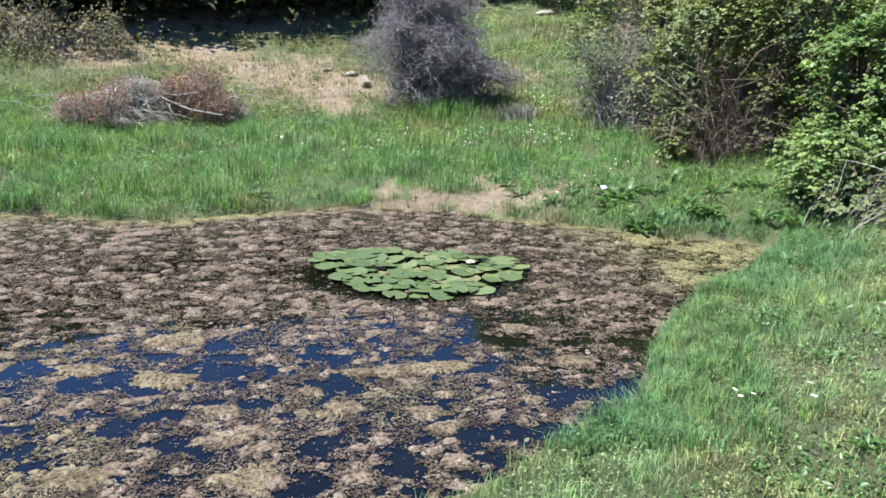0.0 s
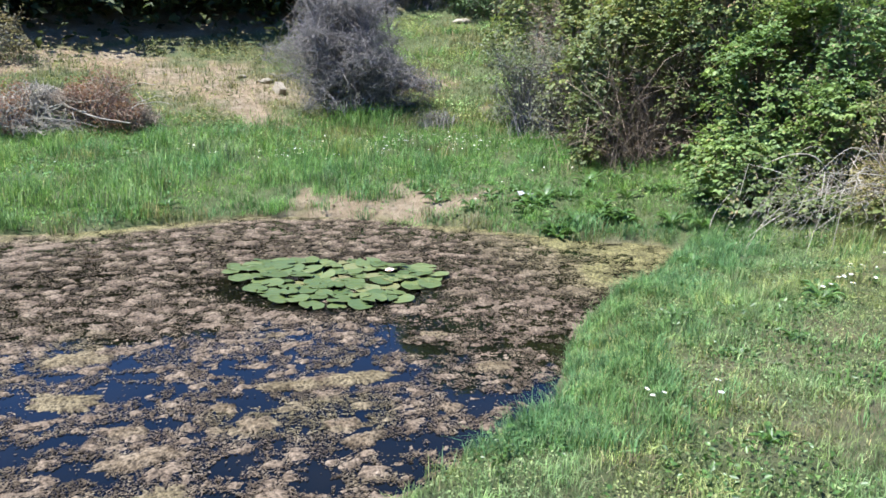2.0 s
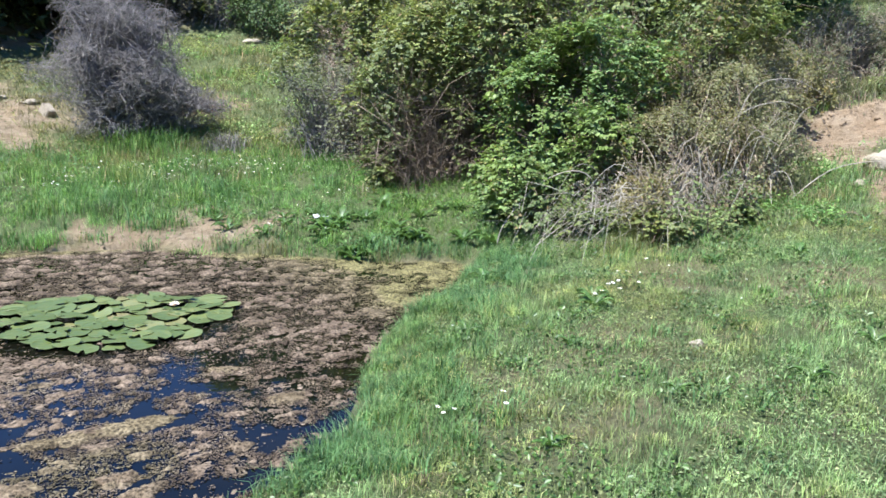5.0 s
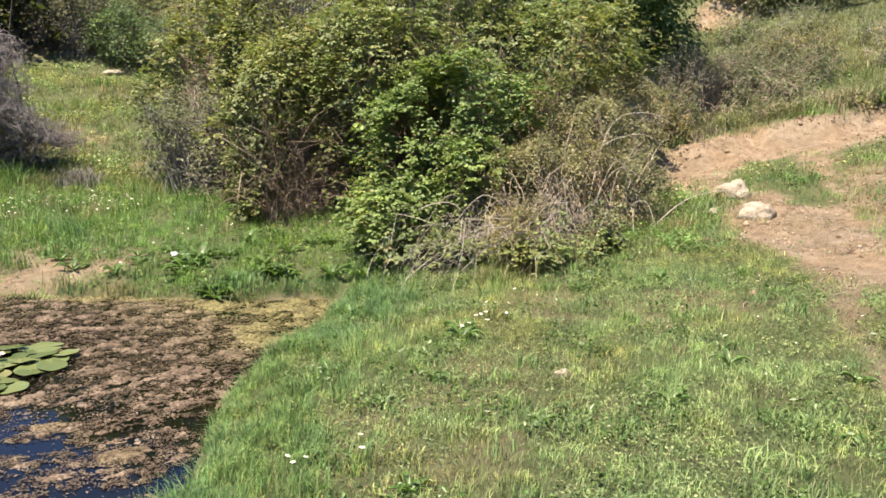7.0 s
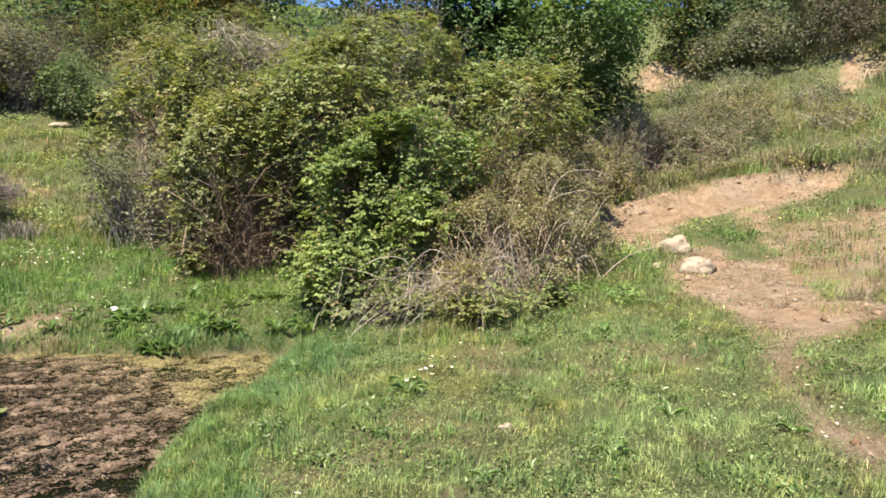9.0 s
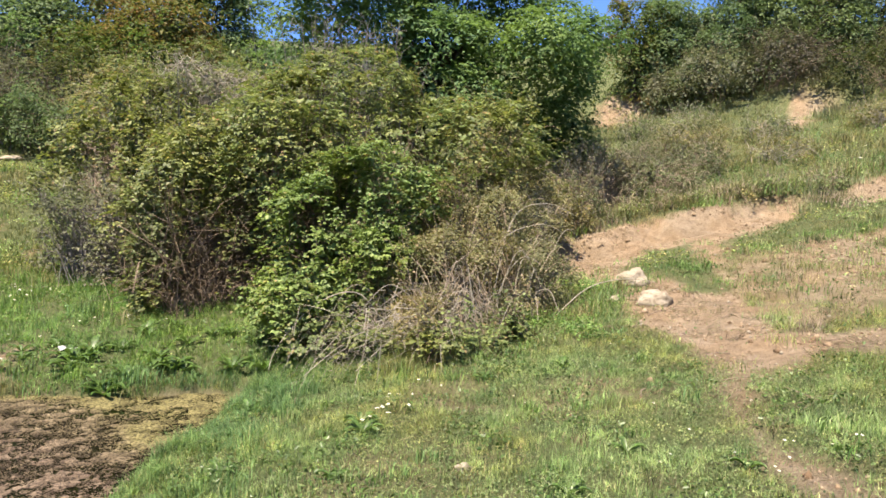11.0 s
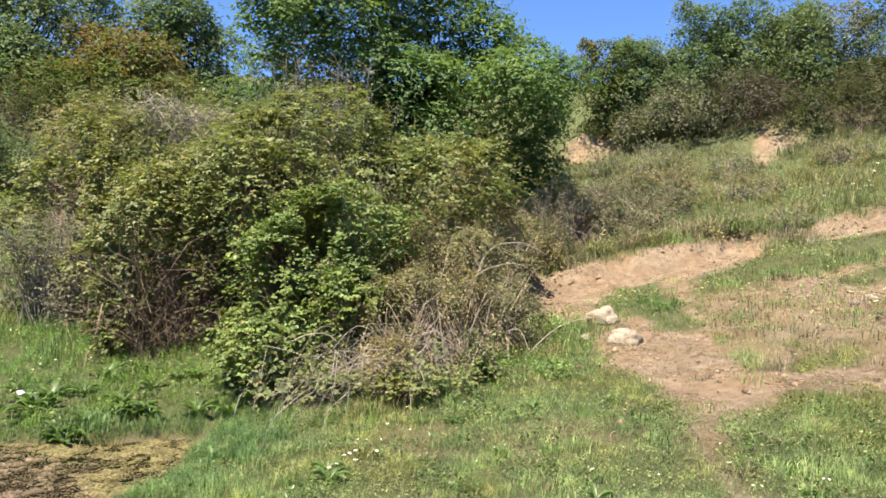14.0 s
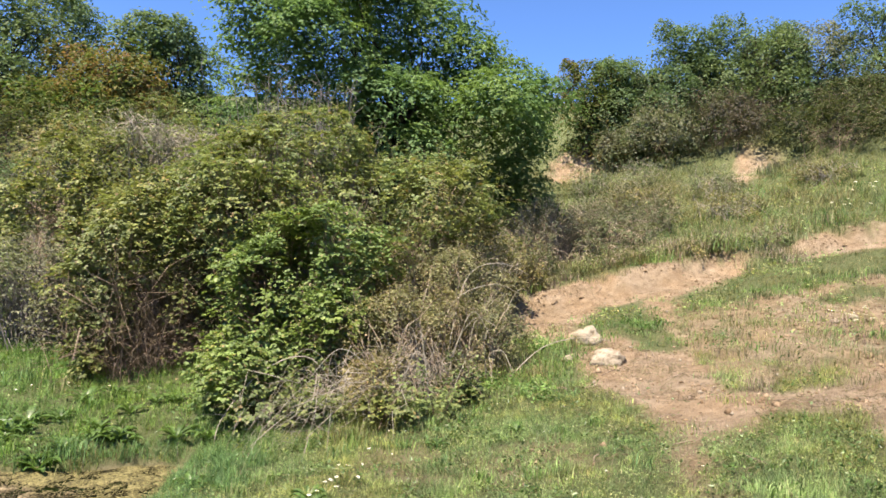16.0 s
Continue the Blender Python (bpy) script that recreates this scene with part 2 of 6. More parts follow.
def ramp(nt, source, stops):
    node = nt.nodes.new("ShaderNodeValToRGB")
    els = node.color_ramp.elements
    while len(els) < len(stops):
        els.new(0.5)
    for e, (p, c) in zip(els, stops):
        e.position, e.color = p, (*c, 1)
    nt.links.new(source, node.inputs[0])
    return node.outputs[0]


def place_noise(nt, scale, detail=4.0, rough=0.6, vec=None):
    tex = nt.nodes.new("ShaderNodeTexNoise")
    tex.inputs["Scale"].default_value, tex.inputs["Detail"].default_value, tex.inputs["Roughness"].default_value = scale, detail, rough
    if vec is None:
        geo = nt.nodes.new("ShaderNodeNewGeometry")
        vec = geo.outputs["Position"]
    nt.links.new(vec, tex.inputs["Vector"])
    return tex.outputs["Fac"]


def mixed(nt, fac, a, b, mode="MIX"):
    node = nt.nodes.new("ShaderNodeMix")
    node.data_type, node.blend_type = "RGBA", mode
    for value, sock in ((fac, node.inputs["Factor"]), (a, node.inputs["A"]), (b, node.inputs["B"])):
        if isinstance(value, bpy.types.NodeSocket):
            nt.links.new(value, sock)
        else:
            sock.default_value = value if isinstance(value, (int, float)) else (*value, 1)
    return node.outputs["Result"]


def bumped(nt, bsdf, fac, strength, distance):
    b = nt.nodes.new("ShaderNodeBump")
    b.inputs["Strength"].default_value, b.inputs["Distance"].default_value = strength, distance
    nt.links.new(fac, b.inputs["Height"])
    nt.links.new(b.outputs[0], bsdf.inputs["Normal"])


def leafy(name, stops, patch=None, patch_scale=1.2, rough=0.6, through_light=0.38, spec=0.22, mottle=1.0):
    """A leaf or blade: a colour for each leaf by chance, patches of another tint, and some light coming through."""
    m, nt, bsdf = material(name, rough, spec)
    geo = nt.nodes.new("ShaderNodeNewGeometry")
    col = ramp(nt, geo.outputs["Random Per Island"], stops)
    if patch:
        f = ramp(nt, place_noise(nt, patch_scale, 3.0), [(0.44, (0, 0, 0)), (0.58, (1, 1, 1))])
        col = mixed(nt, f, col, mixed(nt, 1.0, col, patch, "MULTIPLY"))
        col = mixed(nt, 1.0, col, ramp(nt, place_noise(nt, patch_scale * 3.7, 3.0), [(0.34, (1 - 0.45 * mottle, 1 - 0.42 * mottle, 1 - 0.40 * mottle)), (0.66, (1 + 0.3 * mottle, 1 + 0.27 * mottle, 1 + 0.2 * mottle))]), "MULTIPLY")
        col = mixed(nt, 1.0, col, ramp(nt, place_noise(nt, patch_scale * 12, 2.0), [(0.38, (1 - 0.42 * mottle, 1 - 0.40 * mottle, 1 - 0.38 * mottle)), (0.62, (1 + 0.34 * mottle, 1 + 0.32 * mottle, 1 + 0.28 * mottle))]), "MULTIPLY")
    nt.links.new(col, bsdf.inputs["Base Color"])
    tr = nt.nodes.new("ShaderNodeBsdfTranslucent")
    nt.links.new(mixed(nt, 1.0, col, (1.05, 1.1, 0.75), "MULTIPLY"), tr.inputs["Color"])
    mix = nt.nodes.new("ShaderNodeMixShader")
    mix.inputs[0].default_value = through_light
    nt.links.new(bsdf.outputs[0], mix.inputs[1])
    nt.links.new(tr.outputs[0], mix.inputs[2])
    nt.links.new(mix.outputs[0], nt.nodes["Material Output"].inputs[0])
    return m


def barky(name, dark, light, scale=25, rough=0.9):
    m, nt, bsdf = material(name, rough, 0.2)
    n = place_noise(nt, scale, 5.0)
    geo = nt.nodes.new("ShaderNodeNewGeometry")
    col = ramp(nt, n, [(0.35, dark), (0.65, light)])
    tint = ramp(nt, geo.outputs["Random Per Island"], [(0.0, (0.6, 0.6, 0.6)), (1.0, (1.25, 1.2, 1.15))])
    nt.links.new(mixed(nt, 1.0, col, tint, "MULTIPLY"), bsdf.inputs["Base Color"])
    bumped(nt, bsdf, n, 0.5, 0.01)
    return m


GRASS_NEAR = leafy("grass_near", [(0.0, (0.141, 0.235, 0.087)), (0.35, (0.227, 0.347, 0.138)), (0.7, (0.301, 0.433, 0.187)), (0.92, (0.391, 0.482, 0.243)), (1.0, (0.511, 0.482, 0.301))], (1.12, 0.88, 0.78), 0.9)
GRASS_LUSH = leafy("grass_lush", [(0.0, (0.089, 0.188, 0.054)), (0.5, (0.158, 0.290, 0.088)), (0.92, (0.248, 0.386, 0.146)), (1.0, (0.389, 0.409, 0.222))], (1.04, 0.95, 0.8), 0.8)
GRASS_SHORE = leafy("grass_shore", [(0.0, (0.091, 0.183, 0.075)), (0.5, (0.140, 0.262, 0.108)), (0.92, (0.197, 0.335, 0.149)), (1.0, (0.337, 0.364, 0.204))], (1.1, 1.0, 0.85), 1.5)
GRASS_WEED = leafy("bank_weed", [(0.0, (0.130, 0.194, 0.087)), (0.5, (0.208, 0.286, 0.133)), (1.0, (0.312, 0.378, 0.198))], (1.1, 0.95, 0.85), 1.2)
GRASS_DEAD = leafy("dead_grass", [(0.0, (0.15, 0.118, 0.078)), (0.5, (0.225, 0.182, 0.122)), (1.0, (0.32, 0.268, 0.185))], (0.9, 1.0, 0.9), 1.5)
GRASS_HILL = leafy("grass_hill", [(0.0, (0.119, 0.163, 0.080)), (0.5, (0.187, 0.235, 0.121)), (0.9, (0.259, 0.299, 0.179)), (1.0, (0.371, 0.349, 0.243))], (1.2, 0.9, 0.8), 0.4)
GRASS_DRY = leafy("grass_dry", [(0.0, (0.128, 0.145, 0.066)), (0.4, (0.205, 0.202, 0.098)), (0.75, (0.289, 0.252, 0.144)), (1.0, (0.371, 0.302, 0.191))], (0.85, 1.0, 0.8), 0.6)
BRAMBLE = leafy("bramble_leaf", [(0.0, (0.108, 0.140, 0.058)), (0.5, (0.165, 0.204, 0.082)), (0.88, (0.224, 0.263, 0.109)), (0.95, (0.281, 0.252, 0.119)), (1.0, (0.229, 0.148, 0.095))], (1.06, 1.0, 0.78), 0.7, 0.5, 0.34, 0.3, 0.7)
BRAMBLE_DARK = leafy("dark_bramble_leaf", [(0.0, (0.110, 0.153, 0.063)), (0.5, (0.166, 0.220, 0.085)), (0.92, (0.227, 0.283, 0.114)), (1.0, (0.272, 0.194, 0.110))], (1.15, 1.0, 0.85), 0.9, 0.5, 0.36, 0.3, 0.7)
BRAMBLE_BRIGHT = leafy("bramble_bright_leaf", [(0.0, (0.107, 0.170, 0.060)), (0.5, (0.158, 0.238, 0.085)), (0.93, (0.221, 0.310, 0.121)), (1.0, (0.292, 0.231, 0.123))], (1.1, 1.0, 0.8), 1.1, 0.5, 0.36, 0.3, 0.7)
BRAMBLE_OLIVE = leafy("scrub_leaf", [(0.0, (0.145, 0.148, 0.080)), (0.45, (0.220, 0.230, 0.122)), (0.85, (0.294, 0.294, 0.170)), (1.0, (0.310, 0.230, 0.159))], (1.12, 0.97, 0.85), 0.8, 0.6, 0.38, 0.25, 0.6)
TREE_GREEN = leafy("tree_leaf", [(0.0, (0.087, 0.162, 0.068)), (0.5, (0.124, 0.219, 0.092)), (1.0, (0.168, 0.274, 0.121))], (1.2, 1.05, 0.75), 0.6, 0.6, 0.42, mottle=0.5)
TREE_DARK = leafy("evergreen_leaf", [(0.0, (0.0358, 0.0488, 0.0228)), (0.6, (0.0618, 0.0813, 0.0358)), (1.0, (0.111, 0.13, 0.0553))], (1.1, 1.0, 0.8), 0.4, mottle=0.5)
TREE_RUST = leafy("rusty_leaf", [(0.0, (0.097, 0.115, 0.038)), (0.45, (0.158, 0.152, 0.052)), (0.75, (0.205, 0.138, 0.054)), (1.0, (0.251, 0.143, 0.068))], (0.7, 1.12, 0.9), 0.35, mottle=0.6)
TREE_OLIVE = leafy("grey_green_leaf", [(0.0, (0.092, 0.146, 0.074)), (0.5, (0.118, 0.182, 0.093)), (1.0, (0.150, 0.224, 0.116))], (1.1, 1.0, 0.85), 0.4, mottle=0.5)
TREE_GREY = leafy("heath_leaf", [(0.0, (0.140, 0.147, 0.102)), (0.5, (0.180, 0.187, 0.129)), (1.0, (0.229, 0.232, 0.166))], (0.9, 1.05, 0.8), 0.5, mottle=0.5)
HEATH_PURPLE = leafy("purplish_heath", [(0.0, (0.071, 0.066, 0.052)), (0.5, (0.105, 0.092, 0.076)), (1.0, (0.134, 0.124, 0.088))], (0.9, 1.05, 0.85), 0.5, mottle=0.5)
DOCK_LEAF = leafy("dock_leaf", [(0.0, (0.0585, 0.111, 0.0292)), (0.7, (0.0943, 0.159, 0.0455)), (1.0, (0.143, 0.208, 0.0715))], (0.9, 1.0, 0.8), 6.0, 0.4, 0.3, 0.5)
WOOLLY_LEAF = leafy("woolly_leaf", [(0.0, (0.143, 0.195, 0.117)), (1.0, (0.221, 0.273, 0.169))], None, rough=0.9)
DEAD_LEAF = leafy("dead_leaf", [(0.0, (0.21, 0.105, 0.075)), (0.5, (0.31, 0.165, 0.12)), (1.0, (0.38, 0.26, 0.2))], None, rough=0.85)
PETAL = leafy("petal", [(0.0, (0.72, 0.72, 0.7)), (1.0, (0.84, 0.84, 0.82))], None, rough=0.7)
TWIG_GREY = barky("grey_twig", (0.135, 0.125, 0.126), (0.285, 0.265, 0.264), 8)
TWIG_BROWN = barky("brown_twig", (0.132, 0.099, 0.078), (0.322, 0.255, 0.205), 8)
TWIG_PALE = barky("pale_cane", (0.24, 0.215, 0.18), (0.43, 0.40, 0.35), 10)
TWIG_SCRUB = barky("scrub_twig", (0.220, 0.172, 0.134), (0.454, 0.378, 0.303), 8)
BARK = barky("bark", (0.0325, 0.026, 0.0195), (0.104, 0.0845, 0.065), 9)


# ---- ground: one sheet from the pond's bed to the horizon ----
def soil_material():
    m, nt, bsdf = material("earth_and_turf", 0.95, 0.15)
    at = nt.nodes.new("ShaderNodeAttribute")
    at.attribute_name = "bare"
    fine, mid, big = place_noise(nt, 60, 6.0, 0.7), place_noise(nt, 9, 5.0, 0.65), place_noise(nt, 1.1, 4.0)
    # the darkest step paints the shade of crevices into the earth's colour
    earth = ramp(nt, mid, [(0.28, (0.125, 0.085, 0.057)), (0.39, (0.30, 0.229, 0.164)), (0.56, (0.385, 0.300, 0.219)), (0.75, (0.475, 0.388, 0.296))])
    earth = mixed(nt, ramp(nt, big, [(0.4, (0, 0, 0)), (0.62, (1, 1, 1))]), earth, mixed(nt, 1.0, earth, (0.99, 0.89, 0.78), "MULTIPLY"))
    # broader hollows, their shade likewise painted in as darker patches
    earth = mixed(nt, 1.0, earth, ramp(nt, place_noise(nt, 2.6, 4.0), [(0.38, (0.70, 0.67, 0.63)), (0.60, (1.06, 1.06, 1.06))]), "MULTIPLY")
    earth = mixed(nt, 0.3, earth, ramp(nt, fine, [(0.3, (0.14, 0.094, 0.06)), (0.7, (0.42, 0.34, 0.245))]))
    turf = ramp(nt, mid, [(0.3, (0.075, 0.102, 0.042)), (0.55, (0.125, 0.150, 0.066)), (0.8, (0.19, 0.18, 0.095))])
    turf = mixed(nt, 0.35, turf, ramp(nt, fine, [(0.3, (0.039, 0.052, 0.0195)), (0.7, (0.182, 0.189, 0.091))]))
    nt.links.new(mixed(nt, at.outputs["Fac"], turf, earth), bsdf.inputs["Base Color"])
    bumped(nt, bsdf, mixed(nt, 0.45, fine, mid), 1.0, 0.10)
    return m


def axis(centre, fine, near, far, n):
    """Coordinates that lie close together near the pond and spread to the horizon."""
    a = np.arange(centre - near, centre + near, fine)
    g = near + fine * (np.geomspace(1, far / fine, n) - 1)
    return np.concatenate([centre - g[::-1], a, centre + g])


gx, gy = axis(5.0, 0.14, 14.5, 2500, 40), axis(8.0, 0.14, 12.0, 2500, 40)
X, Y = np.meshgrid(gx, gy, indexing="ij")
Z = height(X, Y)
far_r = np.hypot(X, Y)
Z = Z - 6.0 * smooth(70, 400, far_r)
idx = np.arange(X.size).reshape(X.shape)
quads = np.stack([idx[:-1, :-1], idx[1:, :-1], idx[1:, 1:], idx[:-1, 1:]], -1).reshape(-1, 4)
me = raw_mesh("ground", np.stack([X, Y, Z], -1), quads, mat=soil_material(), shade=True)
me.attributes.new("bare", "FLOAT", "POINT").data.foreach_set("value", np.maximum(bare(X, Y), smooth(0.03, -0.1, shore_dist(X, Y)) * 0.8).ravel().astype(np.float32))
tagged(new("ground", me), "sloping meadow of turf and sandy earth", "ground", kind="structure")


# ---- the pond ----
def water_material():
    m, nt, bsdf = material("pond_water", 0.03, 0.5)
    bsdf.inputs["IOR"].default_value = 1.33
    n = place_noise(nt, 1.5, 3.0)
    nt.links.new(ramp(nt, n, [(0.3, (0.002, 0.0025, 0.002)), (0.7, (0.006, 0.0055, 0.003))]), bsdf.inputs["Base Color"])
    bumped(nt, bsdf, place_noise(nt, 6, 2.0), 0.04, 0.02)
    return m


wx, wy = np.meshgrid(np.linspace(-7.6, 4.0, 60), np.linspace(1.2, 9.6, 50), indexing="ij")
i = np.arange(wx.size).reshape(wx.shape)
q = np.stack([i[:-1, :-1], i[1:, :-1], i[1:, 1:], i[:-1, 1:]], -1).reshape(-1, 4)
keep = (shore_dist(wx, wy).ravel()[q] < 0.35).any(1)
me = raw_mesh("water", np.stack([wx, wy, wx * 0], -1), q[keep], mat=water_material())
tagged(new("water", me), "still dark pond water reflecting sky and trees", "water", kind="structure")


def clump_map():
    """Rounded clumps of scum scattered over the pond: 1 at a clump's middle, 0 at its edge, below 0 outside."""
    rng = np.random.default_rng(34)
    step = 0.025
    gx_, gy_ = np.arange(-8, 4, step), np.arange(1.0, 9.8, step)
    out = np.full((len(gx_), len(gy_)), -1.0)
    for _ in range(5600):
        x, y, r = rng.uniform(-7.9, 3.8), rng.uniform(1.2, 9.6), 0.03 + 0.085 * rng.random() ** 2.2
        reach = 2 * r
        a0, a1, c0, c1 = np.searchsorted(gx_, x - reach * 1.3), np.searchsorted(gx_, x + reach * 1.3), np.searchsorted(gy_, y - reach), np.searchsorted(gy_, y + reach)
        U, W = np.meshgrid(gx_[a0:a1], gy_[c0:c1], indexing="ij")
        squash = rng.uniform(1.0, 1.3)
        d = np.hypot((U - x) / squash, W - y) / r
        out[a0:a1, c0:c1] = np.maximum(out[a0:a1, c0:c1], 1 - d)
    return lambda x, y: out[np.clip(((np.asarray(x) + 8) / step).astype(int), 0, len(gx_) - 1), np.clip(((np.asarray(y) - 1.0) / step).astype(int), 0, len(gy_) - 1)]


CLUMPS = clump_map()


def shallows(x, y):
    """The wet margin of the far shore and of the corner by the brambles, 0 to 1, where the scum closes up."""
    d = -shore_dist(x, y) + 0.8 * (fbm(x * 2.3, y * 2.3, seed=43, octaves=3) - 0.4)
    corner = smooth(0.85, 0.3, d) * smooth(1.7, 2.3, x) * smooth(5.7, 6.4, y)
    return np.maximum(corner, 0.8 * smooth(0.4, 0.1, d) * smooth(7.0, 7.8, y))


def open_holes(x, y):
    """Where the water lies open between the rafts of crumbs, 0 to 1."""
    h = fbm(x * 4.6, y * 6.2, seed=38, octaves=2)
    clear = smooth(1.0, 0.78, np.hypot((x + 0.25) / 1.2, (y - 6.3) / 0.9))
    return np.clip(smooth(0.57, 0.65, h) * (1 - 0.75 * smooth(4.6, 6.2, y)) + clear, 0, 1)


def algae_field(x, y):
    """Thickness of the scum: above 0 it floats, below it is open water."""
    f = fbm(x * 9, y * 11, seed=31, octaves=2) - 0.5
    g = fbm(x * 26, y * 32, seed=32, octaves=2) - 0.5
    far = 0.10 * smooth(5.4, 4.6, y) - 0.05 * smooth(5.0, 6.5, y) - 0.06 * smooth(6.8, 8.4, y) - 0.3 * shallows(x, y)
    return 0.62 * CLUMPS(x, y) + 0.2 * f + 0.95 * g - 0.22 - far - 0.34 * open_holes(x, y)


def algae_material():
    m, nt, bsdf = material("algae_scum", 0.85, 0.25)
    at = nt.nodes.new("ShaderNodeAttribute")
    at.attribute_name = "ochre"
    geo = nt.nodes.new("ShaderNodeNewGeometry")
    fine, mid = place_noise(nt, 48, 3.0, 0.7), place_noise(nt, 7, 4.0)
    wet = nt.nodes.new("ShaderNodeAttribute")
    wet.attribute_name = "sodden"
    pink = ramp(nt, mid, [(0.3, (0.078, 0.054, 0.037)), (0.5, (0.136, 0.101, 0.073)), (0.72, (0.195, 0.150, 0.111))])
    och = ramp(nt, mid, [(0.3, (0.082, 0.073, 0.030)), (0.55, (0.148, 0.131, 0.056)), (0.75, (0.205, 0.180, 0.086))])
    brown = ramp(nt, mid, [(0.35, (0.03, 0.021, 0.013)), (0.52, (0.078, 0.058, 0.036)), (0.68, (0.165, 0.132, 0.088))])
    col = mixed(nt, at.outputs["Fac"], mixed(nt, wet.outputs["Fac"], pink, brown), och)
    # darkness of tiny holes put into the colour where the bump dips
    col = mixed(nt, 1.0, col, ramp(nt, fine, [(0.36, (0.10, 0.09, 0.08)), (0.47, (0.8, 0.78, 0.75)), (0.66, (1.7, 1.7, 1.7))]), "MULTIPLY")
    nt.links.new(col, bsdf.inputs["Base Color"])
    bumped(nt, bsdf, fine, 0.9, 0.02)
    return m


ALGAE = algae_material()


def sodden(x, y):
    return np.clip(smooth(5.0, 6.4, y + 0.25 * x) * 0.5 + 0.9 * (vnoise(x * 2.2, y * 2.2, seed=37) - 0.45) + 0.35 - 0.8 * smooth(0.0, 0.55, CLUMPS(x, y)), 0, 1)


def stain(me, hue, wet):
    for key, value in (("ochre", hue), ("sodden", wet)):
        me.attributes.new(key, "FLOAT", "POINT").data.foreach_set("value", np.asarray(value, np.float32).ravel())


def ochre(x, y):
    far_corner = 0.45 * smooth(1.0, 2.4, x + 0.25 * (y - 6)) * smooth(4.8, 6.2, y)
    left = 0.35 * smooth(-1.5, -2.8, x) * smooth(5.2, 4.0, y) + 0.5 * smooth(7.4, 8.6, y) * smooth(-1.5, -3.5, x)
    return np.clip(far_corner + left + shallows(x, y) + 0.4 * smooth(0.58, 0.8, vnoise(x * 1.6, y * 1.6, seed=35)) * smooth(6, 4.6, y) - 0.1, 0, 1)


ax, ay = np.meshgrid(np.concatenate([np.arange(-7.7, -5.2, 0.045), np.arange(-5.2, 3.7, 0.022)]), np.concatenate([np.arange(1.1, 2.2, 0.045), np.arange(2.2, 9.6, 0.024)]), indexing="ij")
af, ash = algae_field(ax, ay), shore_dist(ax, ay)
az = np.clip(0.05 * af, -0.012, 0.014) + 0.004 * (vnoise(ax * 40, ay * 40, seed=36) - 0.5)
az = np.where(ash > -0.0, 0.003, az)
i = np.arange(ax.size).reshape(ax.shape)
q = np.stack([i[:-1, :-1], i[1:, :-1], i[1:, 1:], i[:-1, 1:]], -1).reshape(-1, 4)
keep = (az.ravel()[q] > -0.001).any(1) & (ash.ravel()[q] < 0.08).all(1)
used = np.unique(q[keep])
remap = np.zeros(ax.size, np.int64)
remap[used] = np.arange(len(used))
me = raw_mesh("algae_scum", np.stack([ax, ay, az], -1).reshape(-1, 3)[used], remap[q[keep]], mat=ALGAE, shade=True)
stain(me, ochre(ax, ay).ravel()[used], sodden(ax, ay).ravel()[used])
tagged(new("algae_scum", me), "pinkish-brown algae scum floating in broken patches on the pond", "algae", kind="stuff")

# small floating crumbs between the patches
n = 900000
cx, cy = RNG.uniform(-5.6, 3.4, n), 2.2 + 7.1 * RNG.random(n) ** 1.5
dense = 0.95 * (1 - 0.97 * open_holes(cx, cy)) * smooth(0.26, 0.42, fbm(cx * 16, cy * 20, seed=39, octaves=2)) * (0.65 + 0.35 * smooth(0.3, 0.6, fbm(cx * 2, cy * 2.5, seed=40, octaves=2)))
ok = (RNG.random(n) < dense) & (algae_field(cx, cy) < 0.06) & (shore_dist(cx, cy) < -0.02) & (np.abs(cx + 0.1) < 0.62 * cy + 0.9)
cx, cy = cx[ok], cy[ok]
c = np.column_stack([cx, cy, 0.003 + 0.006 * RNG.random(len(cx))])
turn, size = RNG.random(len(cx)) * 2 * np.pi, RNG.uniform(0.004, 0.013, len(cx)) * (0.6 + 0.13 * cy)
corner = turn[:, None] + np.array([0.0, 2.1, 4.2]) + RNG.normal(size=(len(cx), 3)) * 0.35
v = c[:, None] + np.stack([np.cos(corner), np.sin(corner), RNG.normal(size=corner.shape) * 0.2], -1) * size[:, None, None] * 0.75
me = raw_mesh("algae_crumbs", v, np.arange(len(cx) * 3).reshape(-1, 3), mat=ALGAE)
stain(me, np.repeat(ochre(cx, cy), 3), np.repeat(np.clip(sodden(cx, cy) + 0.5 * RNG.random(len(cx)) + 0.1, 0, 1), 3))
tagged(new("algae_crumbs", me), "small crumbs of brown algae floating on dark water", "algae", kind="stuff")


